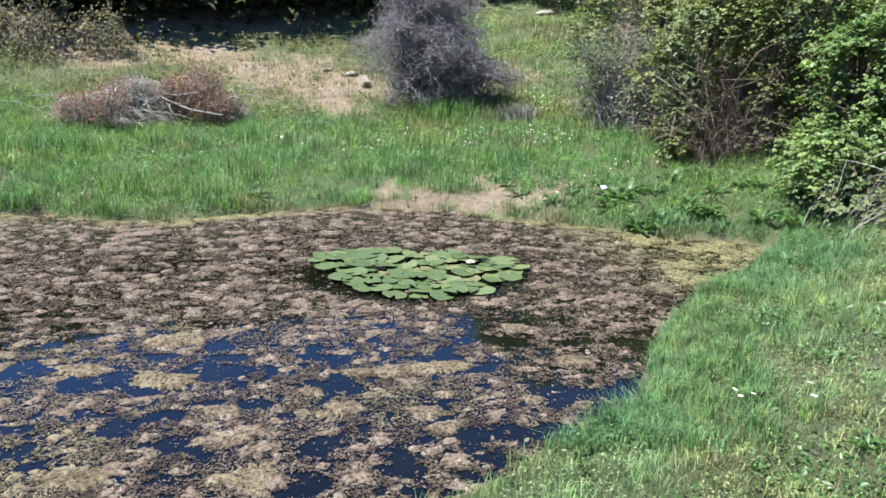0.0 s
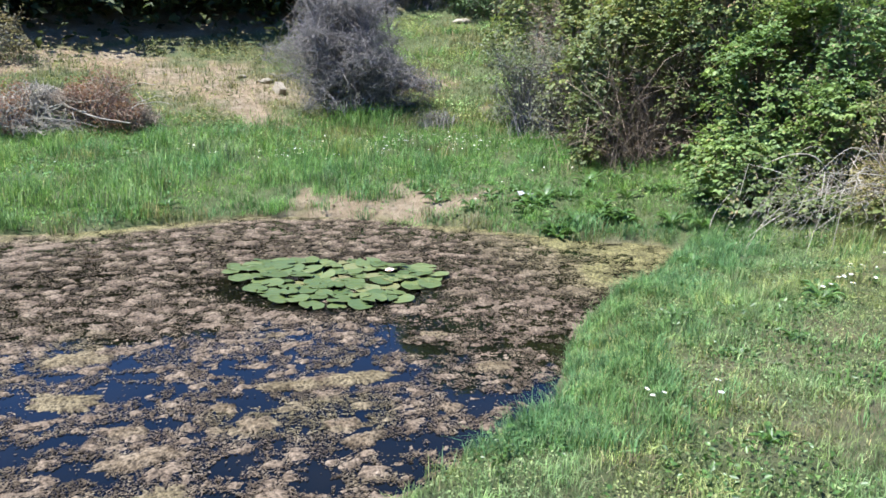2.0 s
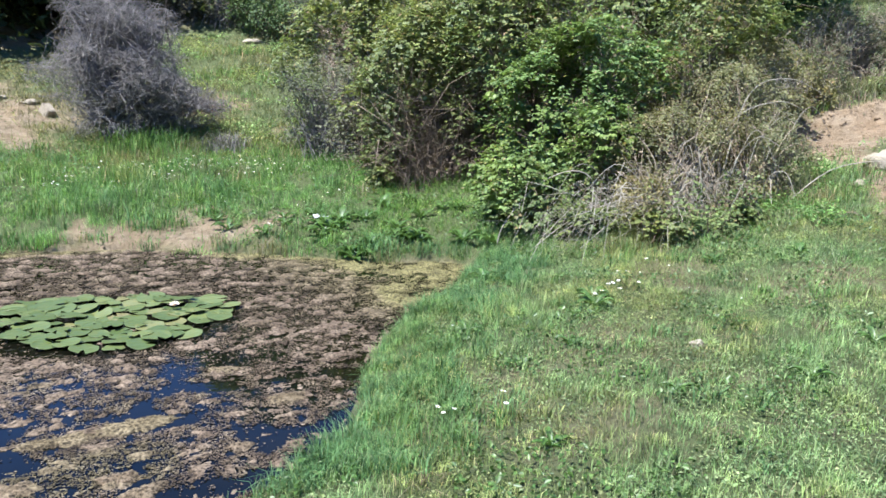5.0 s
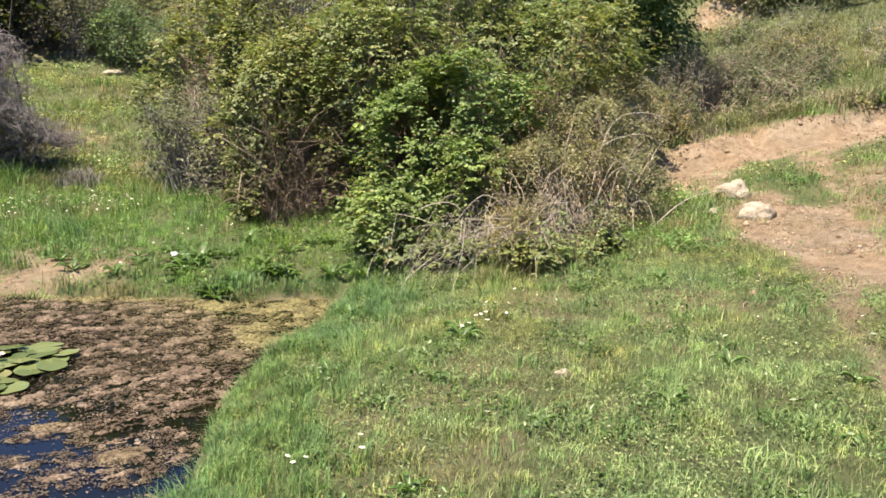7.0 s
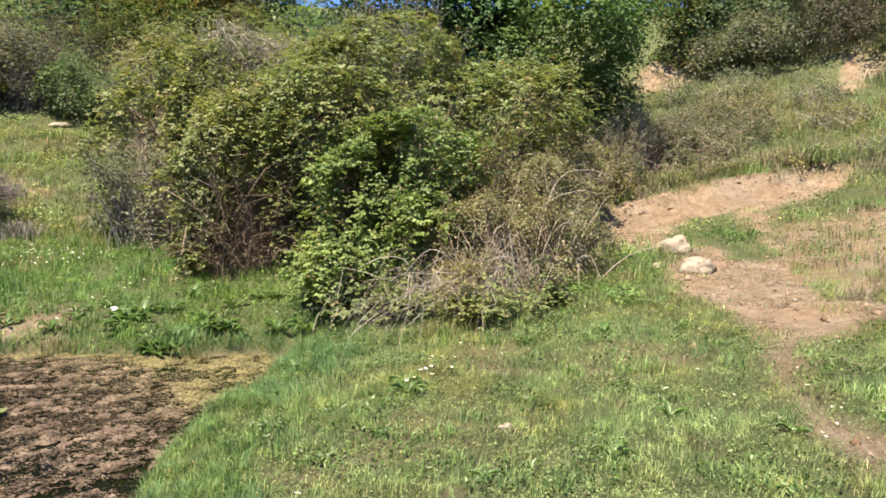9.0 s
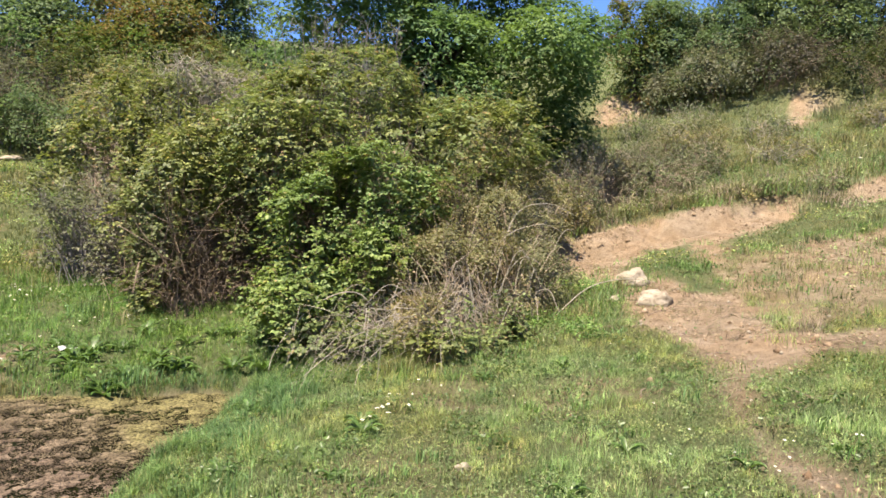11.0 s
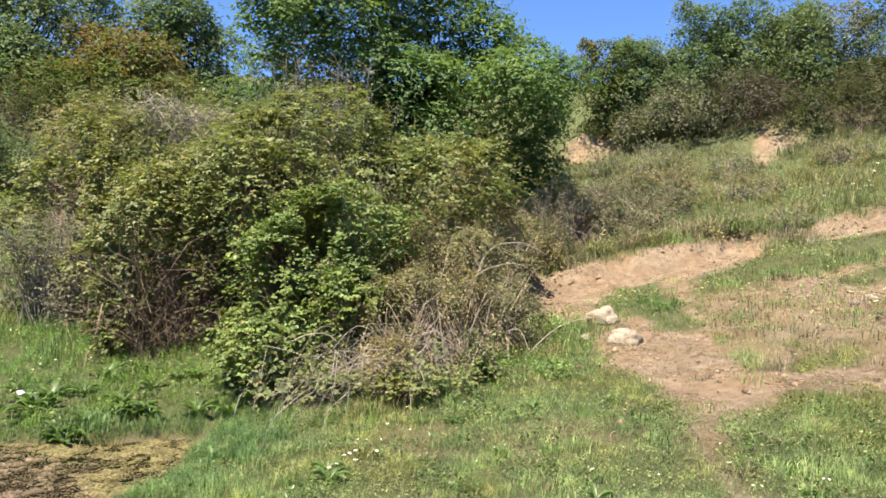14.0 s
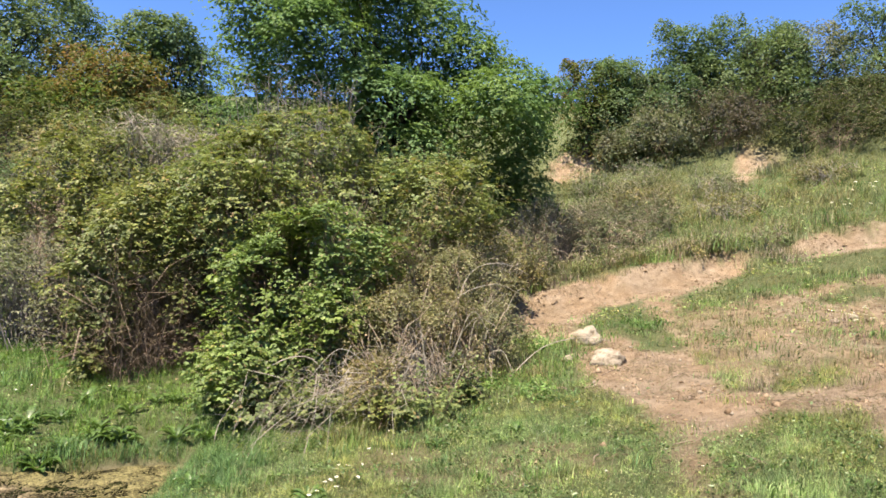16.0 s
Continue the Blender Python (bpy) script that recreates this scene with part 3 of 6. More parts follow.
def algae_mat(x, y, long, wide, turn, hue, label):
    rng = np.random.default_rng(int(abs(x * 1000 + y * 77)))
    rings, seg = 7, 110
    a = np.linspace(0, 2 * np.pi, seg, endpoint=False)
    edge = 0.62 + 0.55 * vnoise(np.cos(a) * 1.8 + x * 9, np.sin(a) * 1.8 + y * 9, seed=41) + 0.5 * (vnoise(np.cos(a) * 6 + x, np.sin(a) * 6 + y, seed=42) - 0.5) + 0.5 * (vnoise(np.cos(a) * 19 + x, np.sin(a) * 19 + y, seed=44) - 0.5)
    vs = [[0, 0, 0.017]]
    for r in range(1, rings + 1):
        t = r / rings
        zz = 0.012 * (1 - t**4) - 0.008 * t**4 + 0.009 * (rng.random(seg) - 0.3)
        vs += list(np.column_stack([np.cos(a) * edge * t * long / 2, np.sin(a) * edge * t * wide / 2, zz]))
    tri = [[0, 1 + k, 1 + (k + 1) % seg] for k in range(seg)]
    qd = [[1 + r * seg + k, 1 + (r + 1) * seg + k, 1 + (r + 1) * seg + (k + 1) % seg, 1 + r * seg + (k + 1) % seg] for r in range(rings - 1) for k in range(seg)]
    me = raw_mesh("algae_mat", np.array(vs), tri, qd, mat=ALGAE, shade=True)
    stain(me, np.full(len(vs), 0.4 * hue), np.zeros(len(vs)))
    ob = new("algae_mat", me)
    ob.matrix_world = pose(x, y, 0.003, 0, 0, turn)
    return tagged(ob, label, "algae mat", "floating algae mats")


for row in [(-1.84, 4.66, 0.52, 0.30, 18, 0.8), (-0.02, 4.22, 0.42, 0.24, 12, 0.9), (-0.42, 4.14, 0.40, 0.17, 5, 0.8), (-0.58, 3.66, 0.22, 0.2, 0, 0.35),
            (-1.06, 3.34, 0.42, 0.2, 25, 0.25), (-2.25, 4.15, 0.34, 0.2, 0, 0.85), (-1.68, 4.02, 0.45, 0.26, -8, 0.95), (0.53, 4.95, 0.26, 0.14, 0, 0.7),
            (-1.22, 3.62, 0.24, 0.14, 0, 0.3), (-0.76, 3.86, 0.16, 0.14, 0, 0.3), (0.50, 3.78, 0.15, 0.12, 0, 0.15), (-0.1, 3.62, 0.22, 0.16, 0, 0.2),
            (-0.9, 2.95, 0.4, 0.3, 20, 0.9), (-1.7, 2.95, 0.4, 0.25, 10, 0.9), (0.85, 4.35, 0.3, 0.2, 0, 0.6), (0.0, 3.45, 0.25, 0.16, 30, 0.3)]:
    algae_mat(*row, "floating mat of pale tan algae on the pond" if row[5] > 0.5 else "floating mat of pinkish algae on the pond")


# ---- water lily ----
def pad_material():
    m, nt, bsdf = material("lily_pad", 0.4, 0.4)
    info = nt.nodes.new("ShaderNodeObjectInfo")
    col = ramp(nt, info.outputs["Random"], [(0.0, (0.056, 0.082, 0.026)), (0.5, (0.082, 0.110, 0.038)), (0.85, (0.112, 0.140, 0.054)), (1.0, (0.15, 0.135, 0.062))])
    col = mixed(nt, ramp(nt, place_noise(nt, 18, 4.0), [(0.45, (0, 0, 0)), (0.75, (1, 1, 1))]), col, mixed(nt, 1.0, col, (1.2, 1.0, 0.75), "MULTIPLY"))
    nt.links.new(col, bsdf.inputs["Base Color"])
    bumped(nt, bsdf, place_noise(nt, 30, 3.0), 0.25, 0.01)
    return m


def pad_mesh(seed, mat):
    rng = np.random.default_rng(seed)
    seg, notch = 26, 0.24
    a = np.linspace(notch, 2 * np.pi - notch, seg)
    vs, wave = [[0.12, 0, 0]], rng.uniform(0, 6, 2)
    for t in (0.55, 0.93, 1.0):
        rim = 0.5 * t * (1 + 0.03 * np.sin(3 * a + wave[0]))
        z = t * t * (0.02 * np.sin(2 * a + wave[1]) + 0.012 * np.sin(5 * a + wave[0])) + (0.03 if t == 1.0 else 0) * (0.5 + 0.5 * np.sin(a * 1.5 + wave[0]))
        vs += list(np.column_stack([np.cos(a) * rim, np.sin(a) * rim, z]))
    top = len(vs)
    vs = vs + [[x, y, z - 0.012] for x, y, z in vs]
    tri = [[0, 1 + k, 2 + k] for k in range(seg - 1)]
    qd = [[1 + r * seg + k, 1 + (r + 1) * seg + k, 2 + (r + 1) * seg + k, 2 + r * seg + k] for r in range(2) for k in range(seg - 1)]
    rim = [1 + 2 * seg + k for k in range(seg)]
    qd += [[rim[k], rim[k] + top, rim[k + 1] + top, rim[k + 1]] for k in range(seg - 1)]
    return raw_mesh("lily_pad", np.array(vs), tri, qd, mat=mat, shade=True)


def water_lily():
    lily = thing("water_lily", (-0.2, 6.3, 0), "water lily with overlapping round green floating leaves and one pale flower", "water lily")
    mat = pad_material()
    kinds = [pad_mesh(k, mat) for k in range(6)]
    rng = np.random.default_rng(5)
    # outline of the patch of leaves
    rim = [(-1.18, 6.72), (-0.95, 7.02), (-0.55, 7.08), (0.0, 6.95), (0.45, 6.8), (0.82, 6.52), (0.62, 6.15), (0.35, 5.75), (0.08, 5.6), (-0.4, 5.62), (-0.8, 5.95), (-1.08, 6.3)]
    done, tries = [], 0
    while len(done) < 84 and tries < 9000:
        tries += 1
        x, y = rng.uniform(-1.2, 0.85), rng.uniform(5.55, 7.1)
        inside = False
        for (ax_, ay_), (bx_, by_) in zip(rim, rim[1:] + rim[:1]):
            if (ay_ > y) != (by_ > y) and x < (bx_ - ax_) * (y - ay_) / (by_ - ay_) + ax_:
                inside = not inside
        gap = 0.125 if tries < 5000 else 0.105
        if not inside or any(math.hypot(x - u, y - w) < gap for u, w in done):
            continue
        done.append((x, y))
        size = rng.uniform(0.17, 0.27)
        ob = part("lily_pad", kinds[rng.integers(6)], lily)
        lift = 0.008 + 0.0045 * (len(done) % 9)
        ob.matrix_basis = pose(x + 0.2, y - 6.3, lift, rng.normal() * 4, rng.normal() * 4, rng.uniform(0, 360)) @ Matrix.Diagonal((size, size * rng.uniform(0.88, 1.0), size, 1))
    # the flower, pale petals round a yellow heart
    c = []
    for ring, (m_, tilt, length) in enumerate([(8, 0.5, 0.06), (7, 0.95, 0.05)]):
        for k in range(m_):
            ang = 2 * math.pi * (k + 0.5 * ring) / m_
            out = np.array([math.cos(ang), math.sin(ang), 0])
            sidev = np.array([-math.sin(ang), math.cos(ang), 0])
            tip = out * length * math.cos(tilt) + np.array([0, 0, length * math.sin(tilt)])
            c.append([[0, 0, 0], tip * 0.5 + sidev * 0.013, tip, tip * 0.5 - sidev * 0.013])
    v = np.array(c).reshape(-1, 3)
    k = np.arange(len(c))[:, None] * 4
    m, nt, bsdf = material("lily_petal", 0.5, 0.4)
    nt.links.new(ramp(nt, place_noise(nt, 40), [(0.3, (0.75, 0.55, 0.50)), (0.7, (0.82, 0.74, 0.66))]), bsdf.inputs["Base Color"])
    fl = part("flower", raw_mesh("flower", v, k + [0, 1, 2], k + [0, 2, 3], mat=m), lily, "pale pink lily flower")
    fl.location = (0.47, 0.12, 0.06)
    a = np.arange(10) * 2 * np.pi / 10
    v = np.concatenate([np.column_stack([np.cos(a) * 0.012, np.sin(a) * 0.012, 0 * a + 0.012]), np.column_stack([np.cos(a) * 0.015, np.sin(a) * 0.015, 0 * a + 0.024]), [[0, 0, 0.02]]])
    m, nt, bsdf = material("lily_heart", 0.7)
    nt.links.new(ramp(nt, place_noise(nt, 200), [(0.3, (0.5, 0.3, 0.03)), (0.7, (0.7, 0.48, 0.06))]), bsdf.inputs["Base Color"])
    part("flower_heart", raw_mesh("flower_heart", v, [[10 + k, 10 + (k + 1) % 10, 20] for k in range(10)], [[k, (k + 1) % 10, 10 + (k + 1) % 10, 10 + k] for k in range(10)], mat=m), fl, "yellow heart of the lily flower")


water_lily()


# ---- woody plants ----
def lumpy(lumps, n, frac, rng, low=-0.3):
    """Breaks big lumps into many smaller ones over their outsides."""
    rows = []
    for x, y, z, r, h in lumps:
        rows.append((x, y, z, r * 0.76, h * 0.76))
        for _ in range(n):
            d = unit(rng.normal(size=3))
            if d[2] < low:
                d[2] = -d[2]
            k = frac * rng.uniform(0.6, 1.35)
            reach_ = rng.uniform(0.7, 0.98)
            rows.append((x + d[0] * r * reach_, y + d[1] * r * reach_, z + d[2] * h * reach_, r * k, min(h, r) * k * 0.85))
    return rows


def blob_points(lumps, count, rng, depth=0.3, holes=(), gap_scale=1.6, gap=0.36, low=-0.35, rough=0.35):
    """Points in the outer shell of a union of lumps (x, y, z, radius, half height), with gaps; and the ways out."""
    L = np.array(lumps, float)
    area = L[:, 3] * (L[:, 3] + L[:, 4])
    which = rng.choice(len(L), size=count, p=area / area.sum())
    d = unit(rng.normal(size=(count, 3)))
    d[:, 2] = np.where(d[:, 2] < low, -d[:, 2], d[:, 2])
    S = np.column_stack([L[:, 3], L[:, 3], L[:, 4]])[which]
    C = L[which, :3]
    bump = 1 + rough * 2 * (fbm(*(C + d * S).T * 1.3, seed=51, octaves=3) - 0.5) + 0.12 * rng.normal(size=count) * rng.random(count)
    shell = bump * (1 - depth * rng.random(count) ** 2)
    p = C + d * S * shell[:, None]
    ok = p[:, 2] > height(p[:, 0], p[:, 1]) + 0.03
    for k in range(len(L)):
        e = np.linalg.norm((p - L[k, :3]) / [L[k, 3], L[k, 3], L[k, 4]], axis=1)
        ok &= (e > 0.72) | (which == k)
    ok &= (fbm(*(p * gap_scale).T, seed=52, octaves=3) > gap) & (vnoise(*(p * 5.0).T, seed=53) > gap - 0.1)
    for hx, hy, hz, hr in holes:
        ok &= np.linalg.norm(p - [hx, hy, hz], axis=1) > hr * (0.85 + 0.3 * rng.random(count))
    return p[ok], unit(d / S)[ok]


def spray(p, out, per, reach, size, rng, up=0.75):
    """Turns points into little fans of leaves that lie in tiers along a drooping sprig."""
    way = np.repeat(unit(out * 0.55 + [0, 0, up] + rng.normal(size=p.shape) * 0.28), per, 0)
    axis_ = np.repeat(unit(np.cross(unit(rng.normal(size=p.shape)), out) + out * 0.5), per, 0)
    off = rng.normal(size=way.shape) * reach * 0.75 + axis_ * rng.normal(size=(len(way), 1)) * reach * 1.3
    off = off - way * (off * way).sum(1, keepdims=True) * 0.85
    c = np.repeat(p, per, 0) + off
    c[:, 2] -= 0.6 * (off**2).sum(1) / reach
    f = way + rng.normal(size=c.shape) * 0.24
    return c, f, size * rng.uniform(0.55, 1.35, len(c))


def sprigs(p, out, nodes, reach, size, rng, up=0.85, leaflets=3):
    """Turns points into drooping sprigs with leaves of three leaflets set in flat tiers along them: centres, facings, lengths and ways."""
    n = len(p)
    way = unit(out * 0.55 + unit(np.cross(unit(rng.normal(size=p.shape)), out)) * 0.85 + [0, 0, 0.1])
    side = unit(np.cross(way, [0, 0, 1.0]))
    tilt = unit(out * 0.38 + [0, 0, up] + rng.normal(size=p.shape) * 0.2)
    length = reach * rng.uniform(0.6, 1.4, (n, 1))
    cs, fs, ls, ws = [], [], [], []
    for k in range(nodes):
        t = (k + rng.random((n, 1))) / nodes
        node = p + way * length * (t - 0.35) - np.array([0, 0, 1.0]) * length * 0.4 * t * t
        face = unit(tilt + rng.normal(size=p.shape) * 0.17)
        stalk = unit(side * (1 if k % 2 else -1) + way * 0.6 + rng.normal(size=p.shape) * 0.25)
        s = size * rng.uniform(0.65, 1.25, (n, 1)) * (1.1 - 0.4 * t)
        across = np.cross(face, stalk)
        for j in range(leaflets):
            a = (0.0, 1.15, -1.15)[j] + rng.normal(size=(n, 1)) * 0.12
            d = stalk * np.cos(a) + across * np.sin(a)
            cs.append(node + stalk * s * 0.35 + d * s * 0.55)
            fs.append(face + d * 0.12 + rng.normal(size=p.shape) * 0.07)
            ls.append(s[:, 0])
            ws.append(d)
    return np.concatenate(cs), np.concatenate(fs), np.concatenate(ls), np.concatenate(ws)


def arching(roots, tips, sag, rng, k=6, wobble=0.05):
    t = np.linspace(0, 1, k)[None, :, None]
    path = roots[:, None] * (1 - t) + tips[:, None] * t
    path = path + np.array([0, 0, 1.0]) * (sag[:, None, None] * 4 * t * (1 - t))
    return path + rng.normal(size=path.shape) * wobble * t * (1 - t) * 4 * np.linalg.norm(tips - roots, axis=1)[:, None, None] * 0.3


def shrub(name, lumps, mat, count, size, label, category="bush", seed=1, per=11, canes=120, cane_mat=None, holes=(), group="", gap=0.40, depth=0.28, fine=True, reach=None, rough=0.45, low=-0.85, leaf_slim=0.7, knots=16, shoots=160, sprig=False, knot=0.36):
    rng = np.random.default_rng(seed)
    L = np.array(lumps, float)
    cx_, cy_ = np.average(L[:, 0]), np.average(L[:, 1])
    base = np.array([cx_, cy_, float(height(cx_, cy_))])
    ob = thing(name, base, label, category, group)
    p, out = blob_points(lumpy(lumps, knots, knot, rng), count // per, rng, depth, holes, gap=gap, rough=rough, low=low)
    if sprig:
        c, f, s, w = sprigs(p, out, per // 3, reach or size * 5.2, size, rng)
    else:
        c, f, s = spray(p, out, per, reach or size * 1.6, size, rng)
        w = rng.normal(size=c.shape)
    m = shoots
    if m:
        # long shoots that stand out of the mass, with leaves along them
        pk = rng.choice(len(p), m)
        a0 = p[pk] - out[pk] * 0.1
        a1 = a0 + unit(out[pk] + [0, 0, 0.5] + rng.normal(size=(m, 3)) * 0.4) * rng.uniform(0.2, 0.65, (m, 1)) * (size / 0.065)
        sp = arching(a0, a1, rng.uniform(0.0, 0.14, m), rng, 7, 0.15)
        vv, qq = tubes(sp, np.linspace(1, 0.4, 7)[None] * rng.uniform(0.002, 0.005, (m, 1)) * max(1, size / 0.07))
        part("shoot_tangle", raw_mesh("shoot_tangle", vv - base, qq, mat=cane_mat or TWIG_BROWN), ob, kind="stuff")
        lp = np.repeat(sp[:, 1:].reshape(-1, 3), 2, 0)
        lp = lp + rng.normal(size=lp.shape) * size * 0.6
        c, f = np.concatenate([c, lp]), np.concatenate([f, rng.normal(size=lp.shape) * 0.5 + [0, 0, 0.9]])
        s = np.concatenate([s, size * rng.uniform(0.5, 1.0, len(lp))])
        w = np.concatenate([w, rng.normal(size=lp.shape)])
    v, tri = leaves(c, f, s, fine=fine, rng=rng, slim=leaf_slim, along=w)
    part("foliage", raw_mesh("foliage", v - base, tri, mat=mat), ob, kind="stuff")
    if canes:
        pick = rng.choice(len(p), canes)
        tips = p[pick] + out[pick] * rng.uniform(-0.25, 0.12, (canes, 1))
        near = L[np.argmin(np.linalg.norm(tips[:, None, :2] - L[None, :, :2], axis=2), 1)]
        rx = near[:, :2] + rng.normal(size=(canes, 2)) * near[:, 3:4] * 0.3
        roots = np.column_stack([rx, height(rx[:, 0], rx[:, 1]) - 0.03])
        path = arching(roots, tips, rng.uniform(0.0, 0.3, canes), rng, 7)
        rad = np.linspace(1, 0.35, 7)[None] * rng.uniform(0.004, 0.011, (canes, 1)) * (1 if size < 0.1 else 2)
        v, q = tubes(path, rad)
        part("stem_tangle", raw_mesh("stem_tangle", v - base, q, mat=cane_mat or TWIG_BROWN, shade=True), ob, kind="stuff")
    return ob


def tree(lumps, at, mat, count, size, label, seed=1, per=12, group="", gap=0.36, trunk_r=0.16, fine=False, depth=0.35, category="tree", low=-0.6, rough=0.45, name="tree", knots=16, sprig=False):
    rng = np.random.default_rng(seed)
    base = np.array([at[0], at[1], float(height(*at)) - 0.1])
    ob = thing(name, base, label, category, group)
    L = np.array(lumps, float)
    top = np.average(L[:, :3], axis=0)
    k = 9
    t = np.linspace(0, 1, k)
    path = base + (top - base) * t[:, None] + np.column_stack([np.sin(t * 5 + seed), np.cos(t * 4 + seed), 0 * t]) * 0.12 * (t * (1 - t) * 4)[:, None]
    v, q = tubes(path[None], (trunk_r * (1.25 - t) ** 1.2)[None], 9)
    part("trunk", raw_mesh("trunk", v - base, q, mat=BARK, shade=True), ob)
    p, out = blob_points(lumpy(lumps, knots, 0.38, rng, -0.7), count // per, rng, depth, gap=gap, low=low, rough=rough, gap_scale=1.1)
    n = 40
    pick = rng.choice(len(p), n)
    start = path[rng.integers(3, k - 1, n)]
    tips = p[pick] - out[pick] * 0.2
    v, q = tubes(arching(start, tips, rng.uniform(0.0, 0.4, n), rng, 7, 0.15), np.linspace(1, 0.2, 7)[None] * rng.uniform(0.02, 0.05, (n, 1)) * trunk_r / 0.16, 5)
    part("branchwork", raw_mesh("branchwork", v - base, q, mat=BARK, shade=True), ob, kind="stuff")
    if sprig:
        c, f, s, w = sprigs(p, out, per // 2, size * 6.5, size, rng, 0.6, 2)
    else:
        c, f, s = spray(p, out, per, size * 1.7, size, rng)
        w = rng.normal(size=c.shape)
    v, tri = leaves(c, f, s, fine=fine, rng=rng, along=w)
    part("crown", raw_mesh("crown", v - base, tri, mat=mat), ob, kind="stuff")
    return ob


# the bramble thicket beside the pond
HOLLOW = [(3.75, 10.0, 1.2, 0.5), (3.95, 10.4, 1.3, 0.6), (4.2, 10.2, 1.05, 0.45), (3.6, 10.2, 1.45, 0.35), (4.1, 10.2, 0.8, 0.42)]
DARK_GAP = [(5.35, 7.7, 1.3, 0.36), (5.55, 7.5, 1.15, 0.3)]
shrub("bramble_thicket", [(4.3, 11.3, 1.6, 1.2, 1.1), (4.95, 11.2, 2.4, 1.4, 1.0), (4.0, 10.75, 1.2, 0.75, 0.8), (3.75, 10.7, 1.9, 0.6, 0.5)], BRAMBLE, 135000, 0.056,
      "yellowish-green bramble mound with a hollow of bare stems", "bramble", 61, per=15, canes=220, shoots=260, rough=0.5, holes=HOLLOW, fine=False, gap=0.36, sprig=True, leaf_slim=0.85, knot=0.4)
shrub("bramble_thicket", [(4.75, 8.45, 1.25, 0.75, 0.95), (5.5, 8.5, 2.0, 0.85, 0.75), (4.4, 7.7, 0.75, 0.55, 0.5), (5.1, 7.9, 1.3, 0.6, 0.6)], BRAMBLE_BRIGHT, 62000, 0.06,
      "bright green bramble mound at the water's corner", "bramble", 62, per=15, canes=40, shoots=180, rough=0.5, fine=False, holes=DARK_GAP, sprig=True, leaf_slim=0.85, knot=0.42, gap=0.38)
shrub("bramble_thicket", [(6.5, 9.8, 2.9, 1.75, 1.3), (7.6, 9.4, 2.7, 1.4, 1.2), (5.6, 10.2, 2.6, 1.3, 1.3)], BRAMBLE_DARK, 150000, 0.057,
      "tall dark green bramble thicket on the slope", "bramble", 63, per=15, canes=320, fine=False, shoots=320, rough=0.55, sprig=True, leaf_slim=0.85, knot=0.4)
shrub("bramble_thicket", [(6.1, 7.0, 1.0, 0.95, 0.75), (7.0, 6.95, 1.1, 0.65, 0.5), (7.0, 7.9, 1.6, 0.85, 0.8), (5.3, 6.6, 0.7, 0.5, 0.35), (7.9, 8.2, 1.7, 0.7, 0.7)], BRAMBLE_OLIVE, 84000, 0.034,
      "brownish-green thorny scrub with many bare stems", "bramble", 64, canes=480, gap=0.4, fine=False, rough=0.6, shoots=520, cane_mat=TWIG_SCRUB, per=9, holes=DARK_GAP)
shrub("low_bramble", [(3.45, 10.5, 1.15, 0.36, 0.6), (3.4, 10.35, 0.7, 0.36, 0.4)], BRAMBLE, 8000, 0.062, "low leafy bramble shoots at the mound's foot", "bramble", 74, per=12, canes=40, shoots=50, fine=False, sprig=True, leaf_slim=0.85)
shrub("low_bramble", [(5.0, 6.15, 0.55, 0.32, 0.2), (5.45, 6.05, 0.6, 0.34, 0.2), (6.0, 6.25, 0.7, 0.3, 0.18)], BRAMBLE_DARK, 5000, 0.055, "low dark green bramble leaves at the scrub's foot", "bramble", 75, per=12, canes=40, shoots=40, fine=False, sprig=True, leaf_slim=0.85, low=-0.3)
shrub("low_bramble", [(4.2, 7.2, 0.5, 0.4, 0.25), (4.55, 6.85, 0.5, 0.35, 0.22)], BRAMBLE_DARK, 4000, 0.06, "trailing bramble leaves, some of them reddish, under bare stems", "bramble", 78, per=12, canes=30, shoots=30, fine=False, sprig=True, leaf_slim=0.85, low=-0.3)


def stems_in_hollow():
    rng = np.random.default_rng(65)
    n = 520
    roots = np.column_stack([rng.uniform(3.5, 4.75, n), rng.uniform(9.85, 10.7, n), np.zeros(n)])
    roots[:, 2] = height(roots[:, 0], roots[:, 1]) - 0.03
    tips = roots + np.column_stack([rng.normal(size=(n, 2)) * 0.55, rng.uniform(0.1, 1.7, n)])
    base = np.array([4.1, 10.5, float(height(4.1, 10.5))])
    ob = thing("bare_canes", base, "tangle of bare brown bramble stems in a hollow", "bramble")
    path = arching(roots, tips, rng.uniform(0, 0.25, n), rng, 6, 0.45)
    for k in range(40):
        v, q = tubes(path[k: k + 1] - [0.05, 0.15, 0], np.linspace(1, 0.5, 6)[None] * 0.0055, 5)
        part("stem", raw_mesh("stem", v - base, q, mat=TWIG_BROWN, shade=True), ob)
    v, q = tubes(path, np.linspace(1, 0.4, 6)[None] * rng.uniform(0.002, 0.006, (n, 1)))
    part("stem_tangle", raw_mesh("stem_tangle", v - base, q, mat=TWIG_BROWN, shade=True), ob, kind="stuff")


stems_in_hollow()


